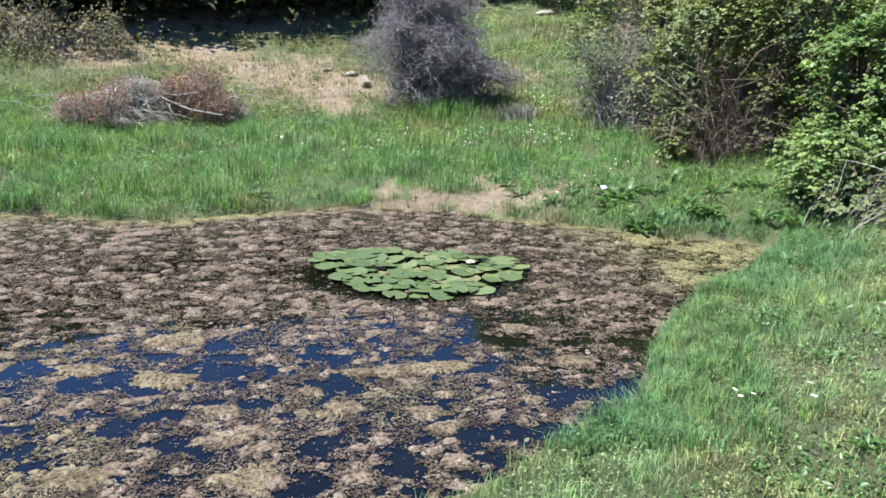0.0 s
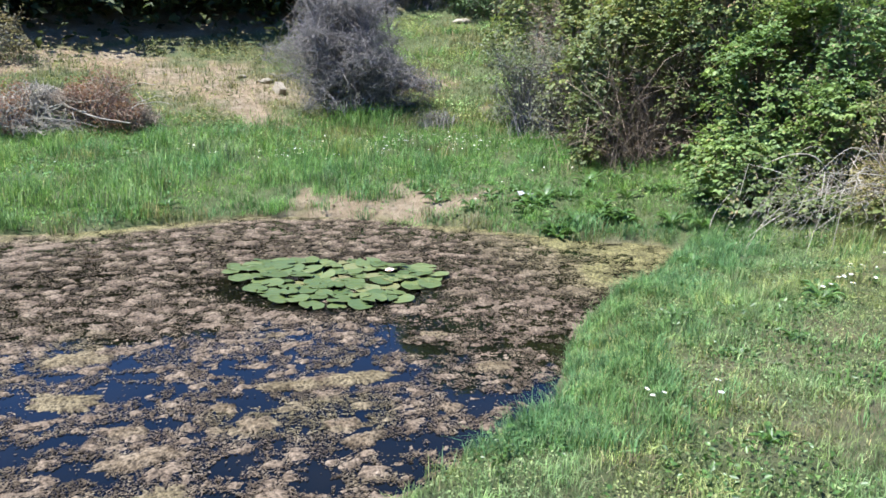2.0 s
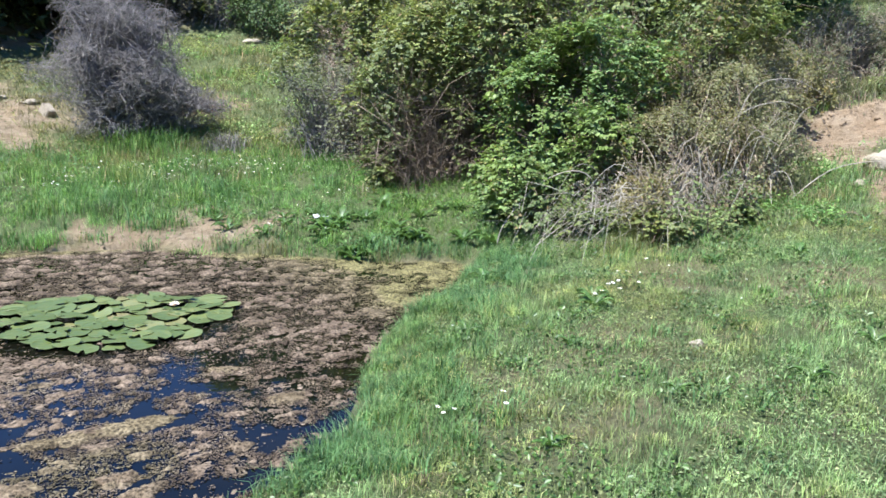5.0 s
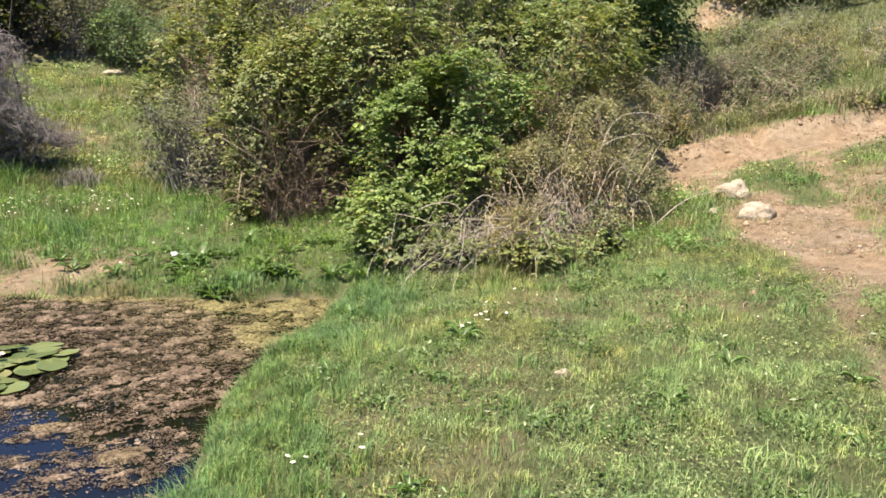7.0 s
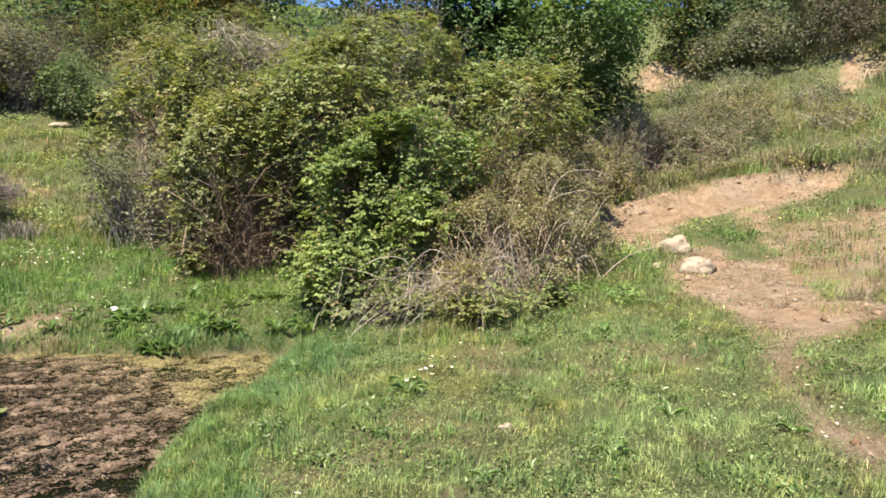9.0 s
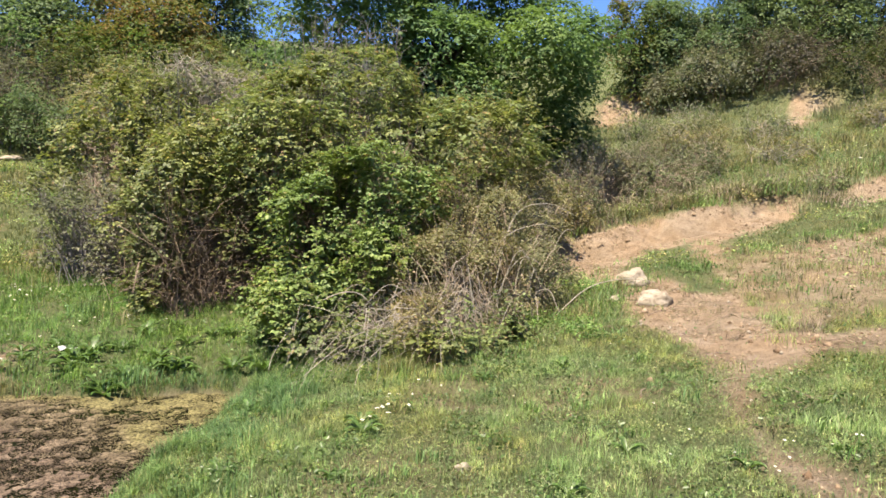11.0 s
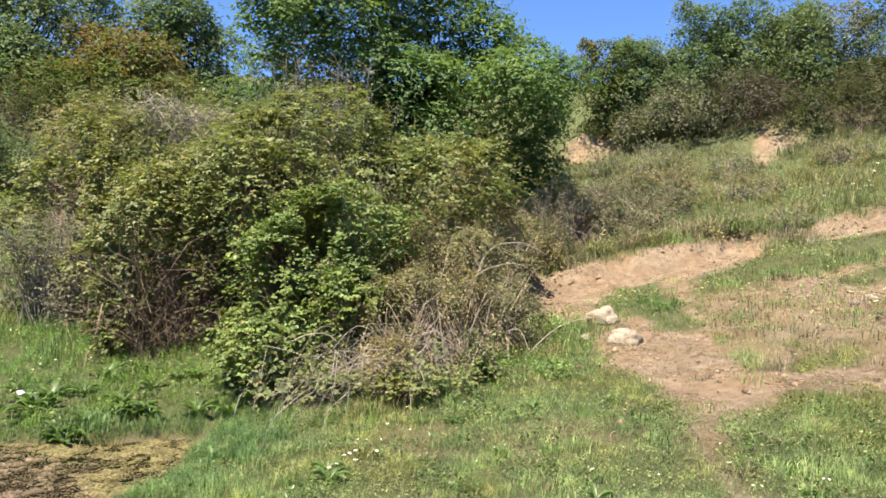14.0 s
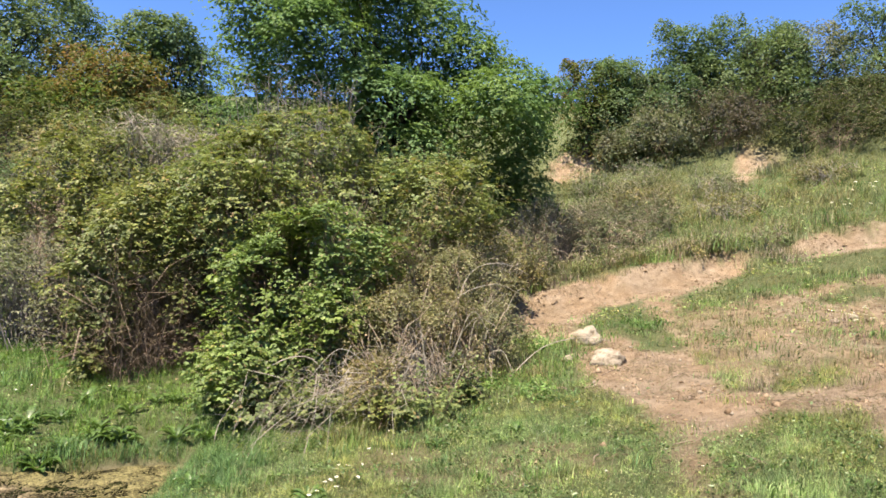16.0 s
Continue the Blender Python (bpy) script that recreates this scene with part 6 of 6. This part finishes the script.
# ---- bare arching canes and sticks ----
def cane(pts, r, label, name="cane", mat=None, category="branch"):
    p = [Vector(q) for q in pts]
    t = np.linspace(0, len(p) - 1, 5 * len(p))
    ctrl = np.array(pts, float)
    i = np.clip(t.astype(int), 0, len(p) - 2)
    f = (t - i)[:, None]
    p0, p1, p2, p3 = ctrl[np.maximum(i - 1, 0)], ctrl[i], ctrl[i + 1], ctrl[np.minimum(i + 2, len(p) - 1)]
    path = 0.5 * (2 * p1 + (p2 - p0) * f + (2 * p0 - 5 * p1 + 4 * p2 - p3) * f**2 + (3 * p1 - p0 - 3 * p2 + p3) * f**3)
    v, q = tubes(path[None], (r * np.linspace(1, 0.45, len(t)))[None], 5)
    base = np.array(pts[0], float)
    ob = new(name, raw_mesh(name, v - base, q, mat=mat or TWIG_PALE, shade=True))
    ob.location = base
    return tagged(ob, label, category)


def ground_z(x, y, up=0.0):
    return (x, y, float(height(x, y)) + up)


ARCH = "long pale bare bramble stem arching over the grass"
cane([ground_z(5.1, 7.0), ground_z(4.7, 7.1, 0.62), ground_z(4.2, 7.2, 0.62), ground_z(3.75, 7.2, 0.3), ground_z(3.62, 7.1, 0.0)], 0.009, ARCH)
cane([ground_z(5.6, 6.7), ground_z(5.0, 6.75, 0.4), ground_z(4.3, 6.75, 0.22), ground_z(3.7, 6.6, 0.02)], 0.008, ARCH)
cane([ground_z(5.4, 6.5), ground_z(4.9, 6.5, 0.25), ground_z(4.2, 6.35, 0.02)], 0.007, ARCH)
cane([ground_z(6.4, 6.9), ground_z(6.9, 7.1, 1.15), ground_z(7.6, 7.2, 1.3), ground_z(8.2, 7.2, 1.0)], 0.009, ARCH)
cane([ground_z(6.2, 7.0), ground_z(6.6, 7.0, 0.9), ground_z(7.3, 7.0, 1.05), ground_z(7.8, 7.0, 0.85)], 0.008, ARCH)
cane([ground_z(7.0, 6.4), ground_z(7.6, 6.4, 0.28), ground_z(8.2, 6.3, 0.26), ground_z(8.7, 6.2, 0.12)], 0.008, ARCH)
cane([ground_z(5.7, 6.3), ground_z(5.65, 6.3, 0.4), ground_z(5.6, 6.35, 0.85)], 0.010, "upright pale dead stem in the scrub")
cane([ground_z(5.35, 6.4), ground_z(5.2, 6.45, 0.35), ground_z(5.05, 6.5, 0.7)], 0.009, "upright pale dead stem in the scrub")
cane([ground_z(4.2, 13.2, 0.02), ground_z(3.9, 13.0, 0.5), ground_z(3.6, 12.8, 0.6)], 0.012, "grey dead branch in the shrub", mat=TWIG_GREY)
cane([ground_z(-5.0, 13.1, 0.5), ground_z(-4.6, 12.8, 0.38), ground_z(-4.1, 12.6, 0.3), ground_z(-3.6, 12.6, 0.25)], 0.022, "pale dead branch lying on the brush pile")
rng = np.random.default_rng(19)
for k in range(16):
    x, y, a, L = rng.normal(7.3, 1.0), rng.normal(4.2, 1.2), rng.uniform(0, 6.28), rng.uniform(0.12, 0.45)
    cane([ground_z(x, y, 0.012), ground_z(x + L * 0.5 * math.cos(a), y + L * 0.5 * math.sin(a), 0.03), ground_z(x + L * math.cos(a + 0.2), y + L * math.sin(a + 0.2), 0.012)], 0.006, "dry brown twig lying on the earth", "twig", TWIG_BROWN, "twig")


# ---- a crumpled white scrap on the bank ----
def scrap(x, y):
    rng = np.random.default_rng(3)
    n = 9
    u, w = np.meshgrid(np.linspace(-0.1, 0.1, n), np.linspace(-0.07, 0.07, n), indexing="ij")
    z = 0.0 + 0.06 * fbm(u * 18, w * 18, seed=81, octaves=2) + 0.03 * rng.random(u.shape)
    i = np.arange(n * n).reshape(n, n)
    q = np.stack([i[:-1, :-1], i[1:, :-1], i[1:, 1:], i[:-1, 1:]], -1).reshape(-1, 4)
    m, nt, bsdf = material("white_plastic", 0.5, 0.4)
    nt.links.new(ramp(nt, place_noise(nt, 30), [(0.3, (0.26, 0.27, 0.27)), (0.7, (0.42, 0.42, 0.41))]), bsdf.inputs["Base Color"])
    ob = new("plastic_scrap", raw_mesh("plastic_scrap", np.stack([u, w, z], -1), q, mat=m))
    md = ob.modifiers.new("thick", "SOLIDIFY")
    md.thickness = 0.003
    ob.location = ground_z(x, y, 0.02)
    tagged(ob, "crumpled white plastic scrap lying in the grass", "litter")


scrap(2.12, 9.0)


# ---- around the grey bush: tall grass at its foot, dead weeds, a stone on the slope ----
rng = np.random.default_rng(47)
for k in range(16):
    x, y = rng.normal(0.4, 0.45), rng.normal(13.7, 0.18)
    tuft(x, y, 90, rng.uniform(0.3, 0.5), GRASS_LUSH, "tall fresh green grass at the foot of the leafless bush", 800 + k, 0.16, width=(0.006, 0.012))
for k in range(12):
    x, y = rng.normal(1.2, 0.32), rng.normal(13.4, 0.2)
    tuft(x, y, 90, rng.uniform(0.22, 0.4), (TWIG_GREY, GRASS_DRY)[k % 2], ("grey dead weed stalks on the bank", "dry straw-coloured grass tuft on the bank")[k % 2], 830 + k, 0.14, width=(0.005, 0.01))
for k in range(5):
    x, y = rng.normal(1.25, 0.15), rng.normal(16.6, 0.2)
    tuft(x, y, 70, 0.3, DEAD_LEAF, "reddish-brown dead weeds on the slope", 850 + k, 0.16, width=(0.01, 0.02))
for k in range(44):
    x, y = rng.uniform(1.0, 5.0), rng.uniform(14.0, 21.5)
    tuft(x, y, 70, rng.uniform(0.2, 0.42), (GRASS_DRY, GRASS_HILL, GRASS_LUSH)[k % 3], ("dry straw-coloured", "olive green", "fresh green")[k % 3] + " grass tuft on the slope", 860 + k, 0.22, width=(0.008, 0.018))
for k in range(40):
    x, y = rng.uniform(-6.5, 4.0), rng.uniform(9.8, 13.2)
    if bare(x, y) < 0.3 and shore_dist(x, y) > 0.15:
        tuft(x, y, 80, rng.uniform(0.18, 0.36), (GRASS_LUSH, GRASS_SHORE, GRASS_LUSH, GRASS_DRY)[k % 4], ("fresh green", "bluish-green", "fresh green", "pale dry")[k % 4] + " grass tuft on the far bank", 920 + k, 0.15, width=(0.005, 0.011))
stone(3.2, 22.3, 0.55, 0.4, 0.16, 10, "flat pale stone on the grassy slope", 61, 0.3)
cane([ground_z(0.62, 15.1, -0.03), ground_z(0.75, 15.1, 1.0), ground_z(0.62, 15.05, 1.9), ground_z(0.72, 15.0, 2.9)], 0.022, "thin dark dead stem rising beside the leafless bush", "dead_sapling", BARK, "branch")


# ---- broad blades, dark weeds and flattened straw that break up the turf ----
rng = np.random.default_rng(53)
for k in range(90):
    x, y = rng.uniform(1.2, 7.2), rng.uniform(1.6, 6.2)
    if shore_dist(x, y) > 0.15 and bare(x, y) < 0.4:
        tuft(x, y, 26, rng.uniform(0.09, 0.17), (GRASS_LUSH, GRASS_SHORE, GRASS_NEAR)[k % 3], ("fresh green tuft of broad grass blades", "bluish-green tuft of broad grass blades", "pale green tuft of broad grass blades")[k % 3] + " on the bank", 1000 + k, 0.05, width=(0.006, 0.011))
weeds("low_weeds", DOCK_LEAF, (0.5, 8.5, 0.8, 7.0), 34000, (0.02, 0.045), "dark leafy weeds in patches on the bank", 311, lambda x, y, rng: fbm(x * 2.6, y * 2.6, seed=312, octaves=3) > 0.56)
weeds("low_weeds", DOCK_LEAF, (8.2, 14.0, 2.0, 8.5), 16000, (0.02, 0.05), "dark leafy weeds in patches on the worn ground", 313, lambda x, y, rng: (fbm(x * 1.5, y * 1.5, seed=314, octaves=3) > 0.6) | (np.hypot((x - 9.75) / 0.65, (y - 6.65) / 0.75) < 0.6 + 0.4 * rng.random(len(x))))
weeds("low_weeds", DOCK_LEAF, (-8.0, 4.5, 8.2, 14.2), 34000, (0.02, 0.05), "dark leafy weeds in patches on the far bank", 315, lambda x, y, rng: (fbm(x * 1.2, y * 1.2, seed=316, octaves=3) > 0.57) & ((y < 9.6) | (rng.random(len(x)) < 0.5)))


def straw(name, box, count, label, seed, keep):
    """Dead stalks lying flat on the ground."""
    rng = np.random.default_rng(seed)
    x, y = rng.uniform(box[0], box[1], count), rng.uniform(box[2], box[3], count)
    ok = keep(x, y, rng) & (shore_dist(x, y) > 0.05)
    x, y = x[ok], y[ok]
    a, L = rng.uniform(0, 6.28, len(x)), rng.uniform(0.03, 0.12, len(x))
    x1, y1 = x + np.cos(a) * L, y + np.sin(a) * L
    p0 = np.column_stack([x, y, height(x, y) + rng.uniform(0.002, 0.02, len(x))])
    p1 = np.column_stack([x1, y1, height(x1, y1) + rng.uniform(0.004, 0.05, len(x))])
    v, q = tubes(np.stack([p0, p1], 1), np.tile(rng.uniform(0.001, 0.0024, (len(x), 1)), (1, 2)))
    return tagged(new(name, raw_mesh(name, v, q, mat=GRASS_DEAD)), label, "dry grass", kind="stuff")


straw("fallen_straw", (1.0, 9.0, 0.8, 7.0), 15000, "dead straw lying in patches on the bank", 321, lambda x, y, rng: fbm(x * 1.6, y * 1.6, seed=322, octaves=3) > 0.55)
straw("fallen_straw", (6.0, 15.0, -1.0, 8.5), 5000, "dead straw scattered on the worn earth", 323, lambda x, y, rng: fbm(x * 1.6, y * 1.6, seed=324, octaves=3) > 0.48)
# tall thin grass and weeds at the foot of the scrub
rng = np.random.default_rng(59)
for k in range(44):
    u = rng.random()
    x, y = 4.6 + 2.5 * u + rng.normal() * 0.15, 6.2 - 0.5 * math.sin(u * 3.1) + rng.normal() * 0.2
    tuft(x, y, 60, rng.uniform(0.07, 0.18), (GRASS_DEAD, GRASS_NEAR, BRAMBLE_OLIVE, GRASS_SHORE)[k % 4], ("withered brownish grass tuft", "green grass tuft", "brownish weed tuft", "bluish-green grass tuft")[k % 4] + " at the scrub's foot", 1100 + k, 0.14, width=(0.003, 0.008))
weeds("bright_weeds", GRASS_LUSH, (-8.0, 4.5, 8.2, 14.2), 16000, (0.02, 0.05), "fresh green leafy weeds on the far bank", 331, lambda x, y, rng: fbm(x * 1.7, y * 1.7, seed=332, octaves=3) > 0.49)
weeds("slope_weeds", GRASS_NEAR, (0.5, 6.0, 13.5, 23.0), 30000, (0.03, 0.07), "olive green weeds on the far slope", 333, lambda x, y, rng: fbm(x * 1.2, y * 1.2, seed=334, octaves=3) > 0.5)
weeds("slope_weeds", GRASS_DRY, (-9.0, 0.5, 13.5, 20.0), 22000, (0.03, 0.08), "dry weeds on the sandy slope", 335, lambda x, y, rng: fbm(x * 1.2, y * 1.2, seed=336, octaves=3) > 0.54)
# a clump of weeds that breaks the earth bank
rng = np.random.default_rng(61)
for k in range(14):
    tuft(rng.normal(14.65, 0.22), rng.normal(6.9, 0.3), 60, rng.uniform(0.14, 0.32), (GRASS_HILL, TWIG_SCRUB, GRASS_DEAD)[k % 3], ("olive green weeds", "dry brown stalks", "withered brownish grass tuft")[k % 3] + " in a gap of the earth bank", 1180 + k, 0.16, width=(0.005, 0.011))
# mottled tufts over the worn ground and the sandy slope
rng = np.random.default_rng(67)
for k in range(70):
    x, y = rng.uniform(9.0, 13.5), rng.uniform(2.8, 6.4)
    tuft(x, y, 46, rng.uniform(0.08, 0.2), (GRASS_DRY, GRASS_HILL, GRASS_DRY, GRASS_LUSH)[k % 4], ("dry straw-coloured", "olive", "dry straw-coloured", "fresh green")[k % 4] + " grass tuft on the worn ground", 1200 + k, 0.13, width=(0.004, 0.009))
for k in range(26):
    u = rng.random()
    x, y = 11.2 + 2.6 * u + rng.normal() * 0.15, 6.4 - 1.9 * u + rng.normal() * 0.2
    tuft(x, y, 60, rng.uniform(0.08, 0.18), (GRASS_LUSH, GRASS_HILL)[k % 2], ("fresh green", "bluish-green")[k % 2] + " grass tuft beside the earth bank", 1300 + k, 0.14, width=(0.006, 0.012))
for k in range(60):
    x, y = rng.uniform(-8.0, -0.8), rng.uniform(14.2, 18.5)
    tuft(x, y, 50, rng.uniform(0.12, 0.28), (GRASS_DRY, GRASS_HILL)[k % 2], ("dry straw-coloured", "olive green")[k % 2] + " grass tuft on the sandy slope", 1350 + k, 0.2, width=(0.008, 0.016))
stone(10.95, 4.0, 0.16, 0.12, 0.10, 20, "small white stone on the worn ground", 71)
stone(10.75, 4.15, 0.12, 0.10, 0.08, 70, "small white stone on the worn ground", 72)
stone(-1.9, 17.0, 0.34, 0.24, 0.14, 15, "pale stone half sunk in the sandy slope", 73, 0.45)
stone(-2.5, 17.4, 0.24, 0.2, 0.12, 40, "pale stone half sunk in the sandy slope", 74, 0.45)
# more docks and leafy weeds where the far bank meets the brambles
rng = np.random.default_rng(71)
for k in range(16):
    x, y = rng.uniform(1.6, 3.9), rng.uniform(7.8, 9.4)
    if shore_dist(x, y) > 0.08 and not bool(in_thicket(np.array(x), np.array(y))):
        rosette("dock_plant", x, y, 9, rng.uniform(0.2, 0.3), DOCK_LEAF, "broad-leaved green dock plant on the wet bank", "plant", 340 + k, 1.1, 0.26, "dock plants on the bank")
# weeds that hang over the earth bank's edge
for k in range(46):
    u = rng.random()
    x = 9.4 + 7.0 * u
    y = float(np.interp(x, [p[0] for p in BANK], [p[1] for p in BANK])) + 0.3 + abs(rng.normal()) * 0.35
    tuft(x, y, 56, rng.uniform(0.15, 0.34), (GRASS_HILL, GRASS_DRY, GRASS_LUSH, TWIG_BROWN)[k % 4], ("olive green", "dry straw-coloured", "fresh green", "dead brown")[k % 4] + " weeds at the edge of the earth bank", 1450 + k, 0.2, width=(0.006, 0.014))
for k in range(40):
    x, y = rng.uniform(7.2, 13.0), rng.uniform(2.4, 8.6)
    if bare(x, y) > 0.5:
        tuft(x, y, 24, rng.uniform(0.05, 0.12), (TWIG_BROWN, GRASS_DRY)[k % 2], ("small brown dead weed", "small dry grass tuft")[k % 2] + " on bare earth", 1500 + k, 0.07, width=(0.003, 0.007))
for k in range(20):
    x, y = rng.uniform(7.4, 12.5), rng.uniform(2.6, 8.4)
    if bare(x, y) > 0.6:
        s = rng.uniform(0.02, 0.06)
        stone(x, y, s, s * 0.8, s * 0.6, rng.uniform(0, 360), "small pebble on bare earth", k + 80, 0.3, "pebble", "pebbles on the bare earth")
# big clumps of long grass on the far bank
rng = np.random.default_rng(79)
for k in range(38):
    x, y = rng.uniform(-6.5, 0.5), rng.uniform(8.7, 12.2)
    if shore_dist(x, y) > 0.05 and bare(x, y) < 0.3:
        tuft(x, y, 150, rng.uniform(0.26, 0.46), (GRASS_LUSH, GRASS_SHORE, GRASS_NEAR)[k % 3], ("fresh green clump of long grass", "bluish-green clump of long grass", "pale green clump of long grass")[k % 3] + " on the far bank", 1560 + k, 0.2, width=(0.005, 0.011))
# tufts and rushes along the far water's edge
rng = np.random.default_rng(83)
made = 0
while made < 60:
    x, y = rng.uniform(-6.5, 3.2), rng.uniform(7.0, 10.2)
    s = float(shore_dist(x, y))
    if 0.0 < s < 0.22 and bare(x, y) < 0.75:
        made += 1
        tuft(x, y, 50, rng.uniform(0.12, 0.3), (GRASS_LUSH, GRASS_SHORE, GRASS_DRY)[made % 3], ("fresh green", "bluish-green", "dry straw-coloured")[made % 3] + " grass tuft at the water's edge", 1600 + made, 0.09, width=(0.005, 0.01))
for k, (x, y) in enumerate([(0.55, 8.75), (0.68, 8.7), (0.45, 8.82), (-2.55, 8.9), (-2.75, 8.85)]):
    tuft(x, y, 60, 0.2, GRASS_LUSH, "fresh green grass tuft on the muddy shore", 1680 + k, 0.1, width=(0.006, 0.012))
meadow("hill_fresh_grass", GRASS_SHORE, (12.5, 22, 3, 10), 16000, (0.08, 0.24), (0.008, 0.017), "fresh green grass in a band on the hillside", seed=12, plain=True, gaps=0.1, keep=lambda x, y, s, rng: (y - 8.05 + 0.42 * (x - 10.5) > 0.5) & (fbm(x * 0.6, y * 0.6, seed=73) > 0.47))
# long bleached canes arching out of the scrub
rng = np.random.default_rng(89)
for k in range(22):
    x, y = rng.uniform(4.9, 7.3), rng.uniform(6.25, 6.9)
    dx, dy, up = rng.uniform(-1.1, 0.9), rng.uniform(-0.5, 0.2), rng.uniform(0.4, 1.15)
    tip = rng.uniform(0.0, 1.0)
    cane([ground_z(x, y, -0.02), ground_z(x + dx * 0.28, y + dy * 0.25 + rng.normal() * 0.05, up * 0.6), ground_z(x + dx * 0.62, y + dy * 0.6, up * (0.75 + 0.25 * tip)), ground_z(x + dx, y + dy, up * (0.25 + 0.7 * tip))], rng.uniform(0.003, 0.0065), "bleached bare bramble stem arching out of the scrub")
# green weeds and thin stalks between the scrub and the track
rng = np.random.default_rng(97)
for k in range(30):
    x, y = rng.uniform(6.9, 8.5), rng.uniform(5.9, 7.3)
    if (x - 6.84) * 2.23 - (y - 4.72) * 1.95 < 0.0:
        tuft(x, y, 60, rng.uniform(0.14, 0.34), (GRASS_NEAR, BRAMBLE_OLIVE, GRASS_LUSH, GRASS_DRY)[k % 4], ("pale green grass tuft", "olive weeds", "fresh green grass tuft", "dry straw-coloured grass tuft")[k % 4] + " between the scrub and the track", 1700 + k, 0.14, width=(0.004, 0.01))
weeds("bright_weeds", GRASS_LUSH, (6.4, 9.0, 5.2, 7.6), 9000, (0.02, 0.05), "green leafy weeds beside the scrub", 341, lambda x, y, rng: ((x - 6.84) * 2.23 - (y - 4.72) * 1.95 < 0.2) & (fbm(x * 2, y * 2, seed=342) > 0.45))
# tall mixed weeds on the slope between the scrub and the earth bank
rng = np.random.default_rng(101)
for k in range(90):
    u = rng.random()
    x = 9.4 + 5.0 * u + rng.normal() * 0.2
    y = float(np.interp(x, [p[0] for p in BANK], [p[1] for p in BANK])) + 0.75 + abs(rng.normal()) * 0.8
    tuft(x, y, 70, rng.uniform(0.14, 0.45), (GRASS_HILL, TWIG_SCRUB, GRASS_DRY, GRASS_HILL, BRAMBLE_OLIVE)[k % 5], ("olive green grass", "pale dead stalks", "dry straw-coloured grass", "olive green grass", "brownish weeds")[k % 5] + " standing tall on the slope", 1800 + k, 0.2, width=(0.005, 0.012))
meadow("back_grass", GRASS_NEAR, (-9.0, 10.0, -7.0, 1.0), 45000, (0.06, 0.14), (0.006, 0.012), "short green grass on the near side of the pond", seed=14, plain=True, keep=lambda x, y, s, rng: (y < 0.75) | (x < -0.4))
meadow("back_grass", GRASS_NEAR, (-11.0, -5.5, 1.0, 9.0), 14000, (0.06, 0.16), (0.006, 0.012), "short green grass beside the pond", seed=15, plain=True)
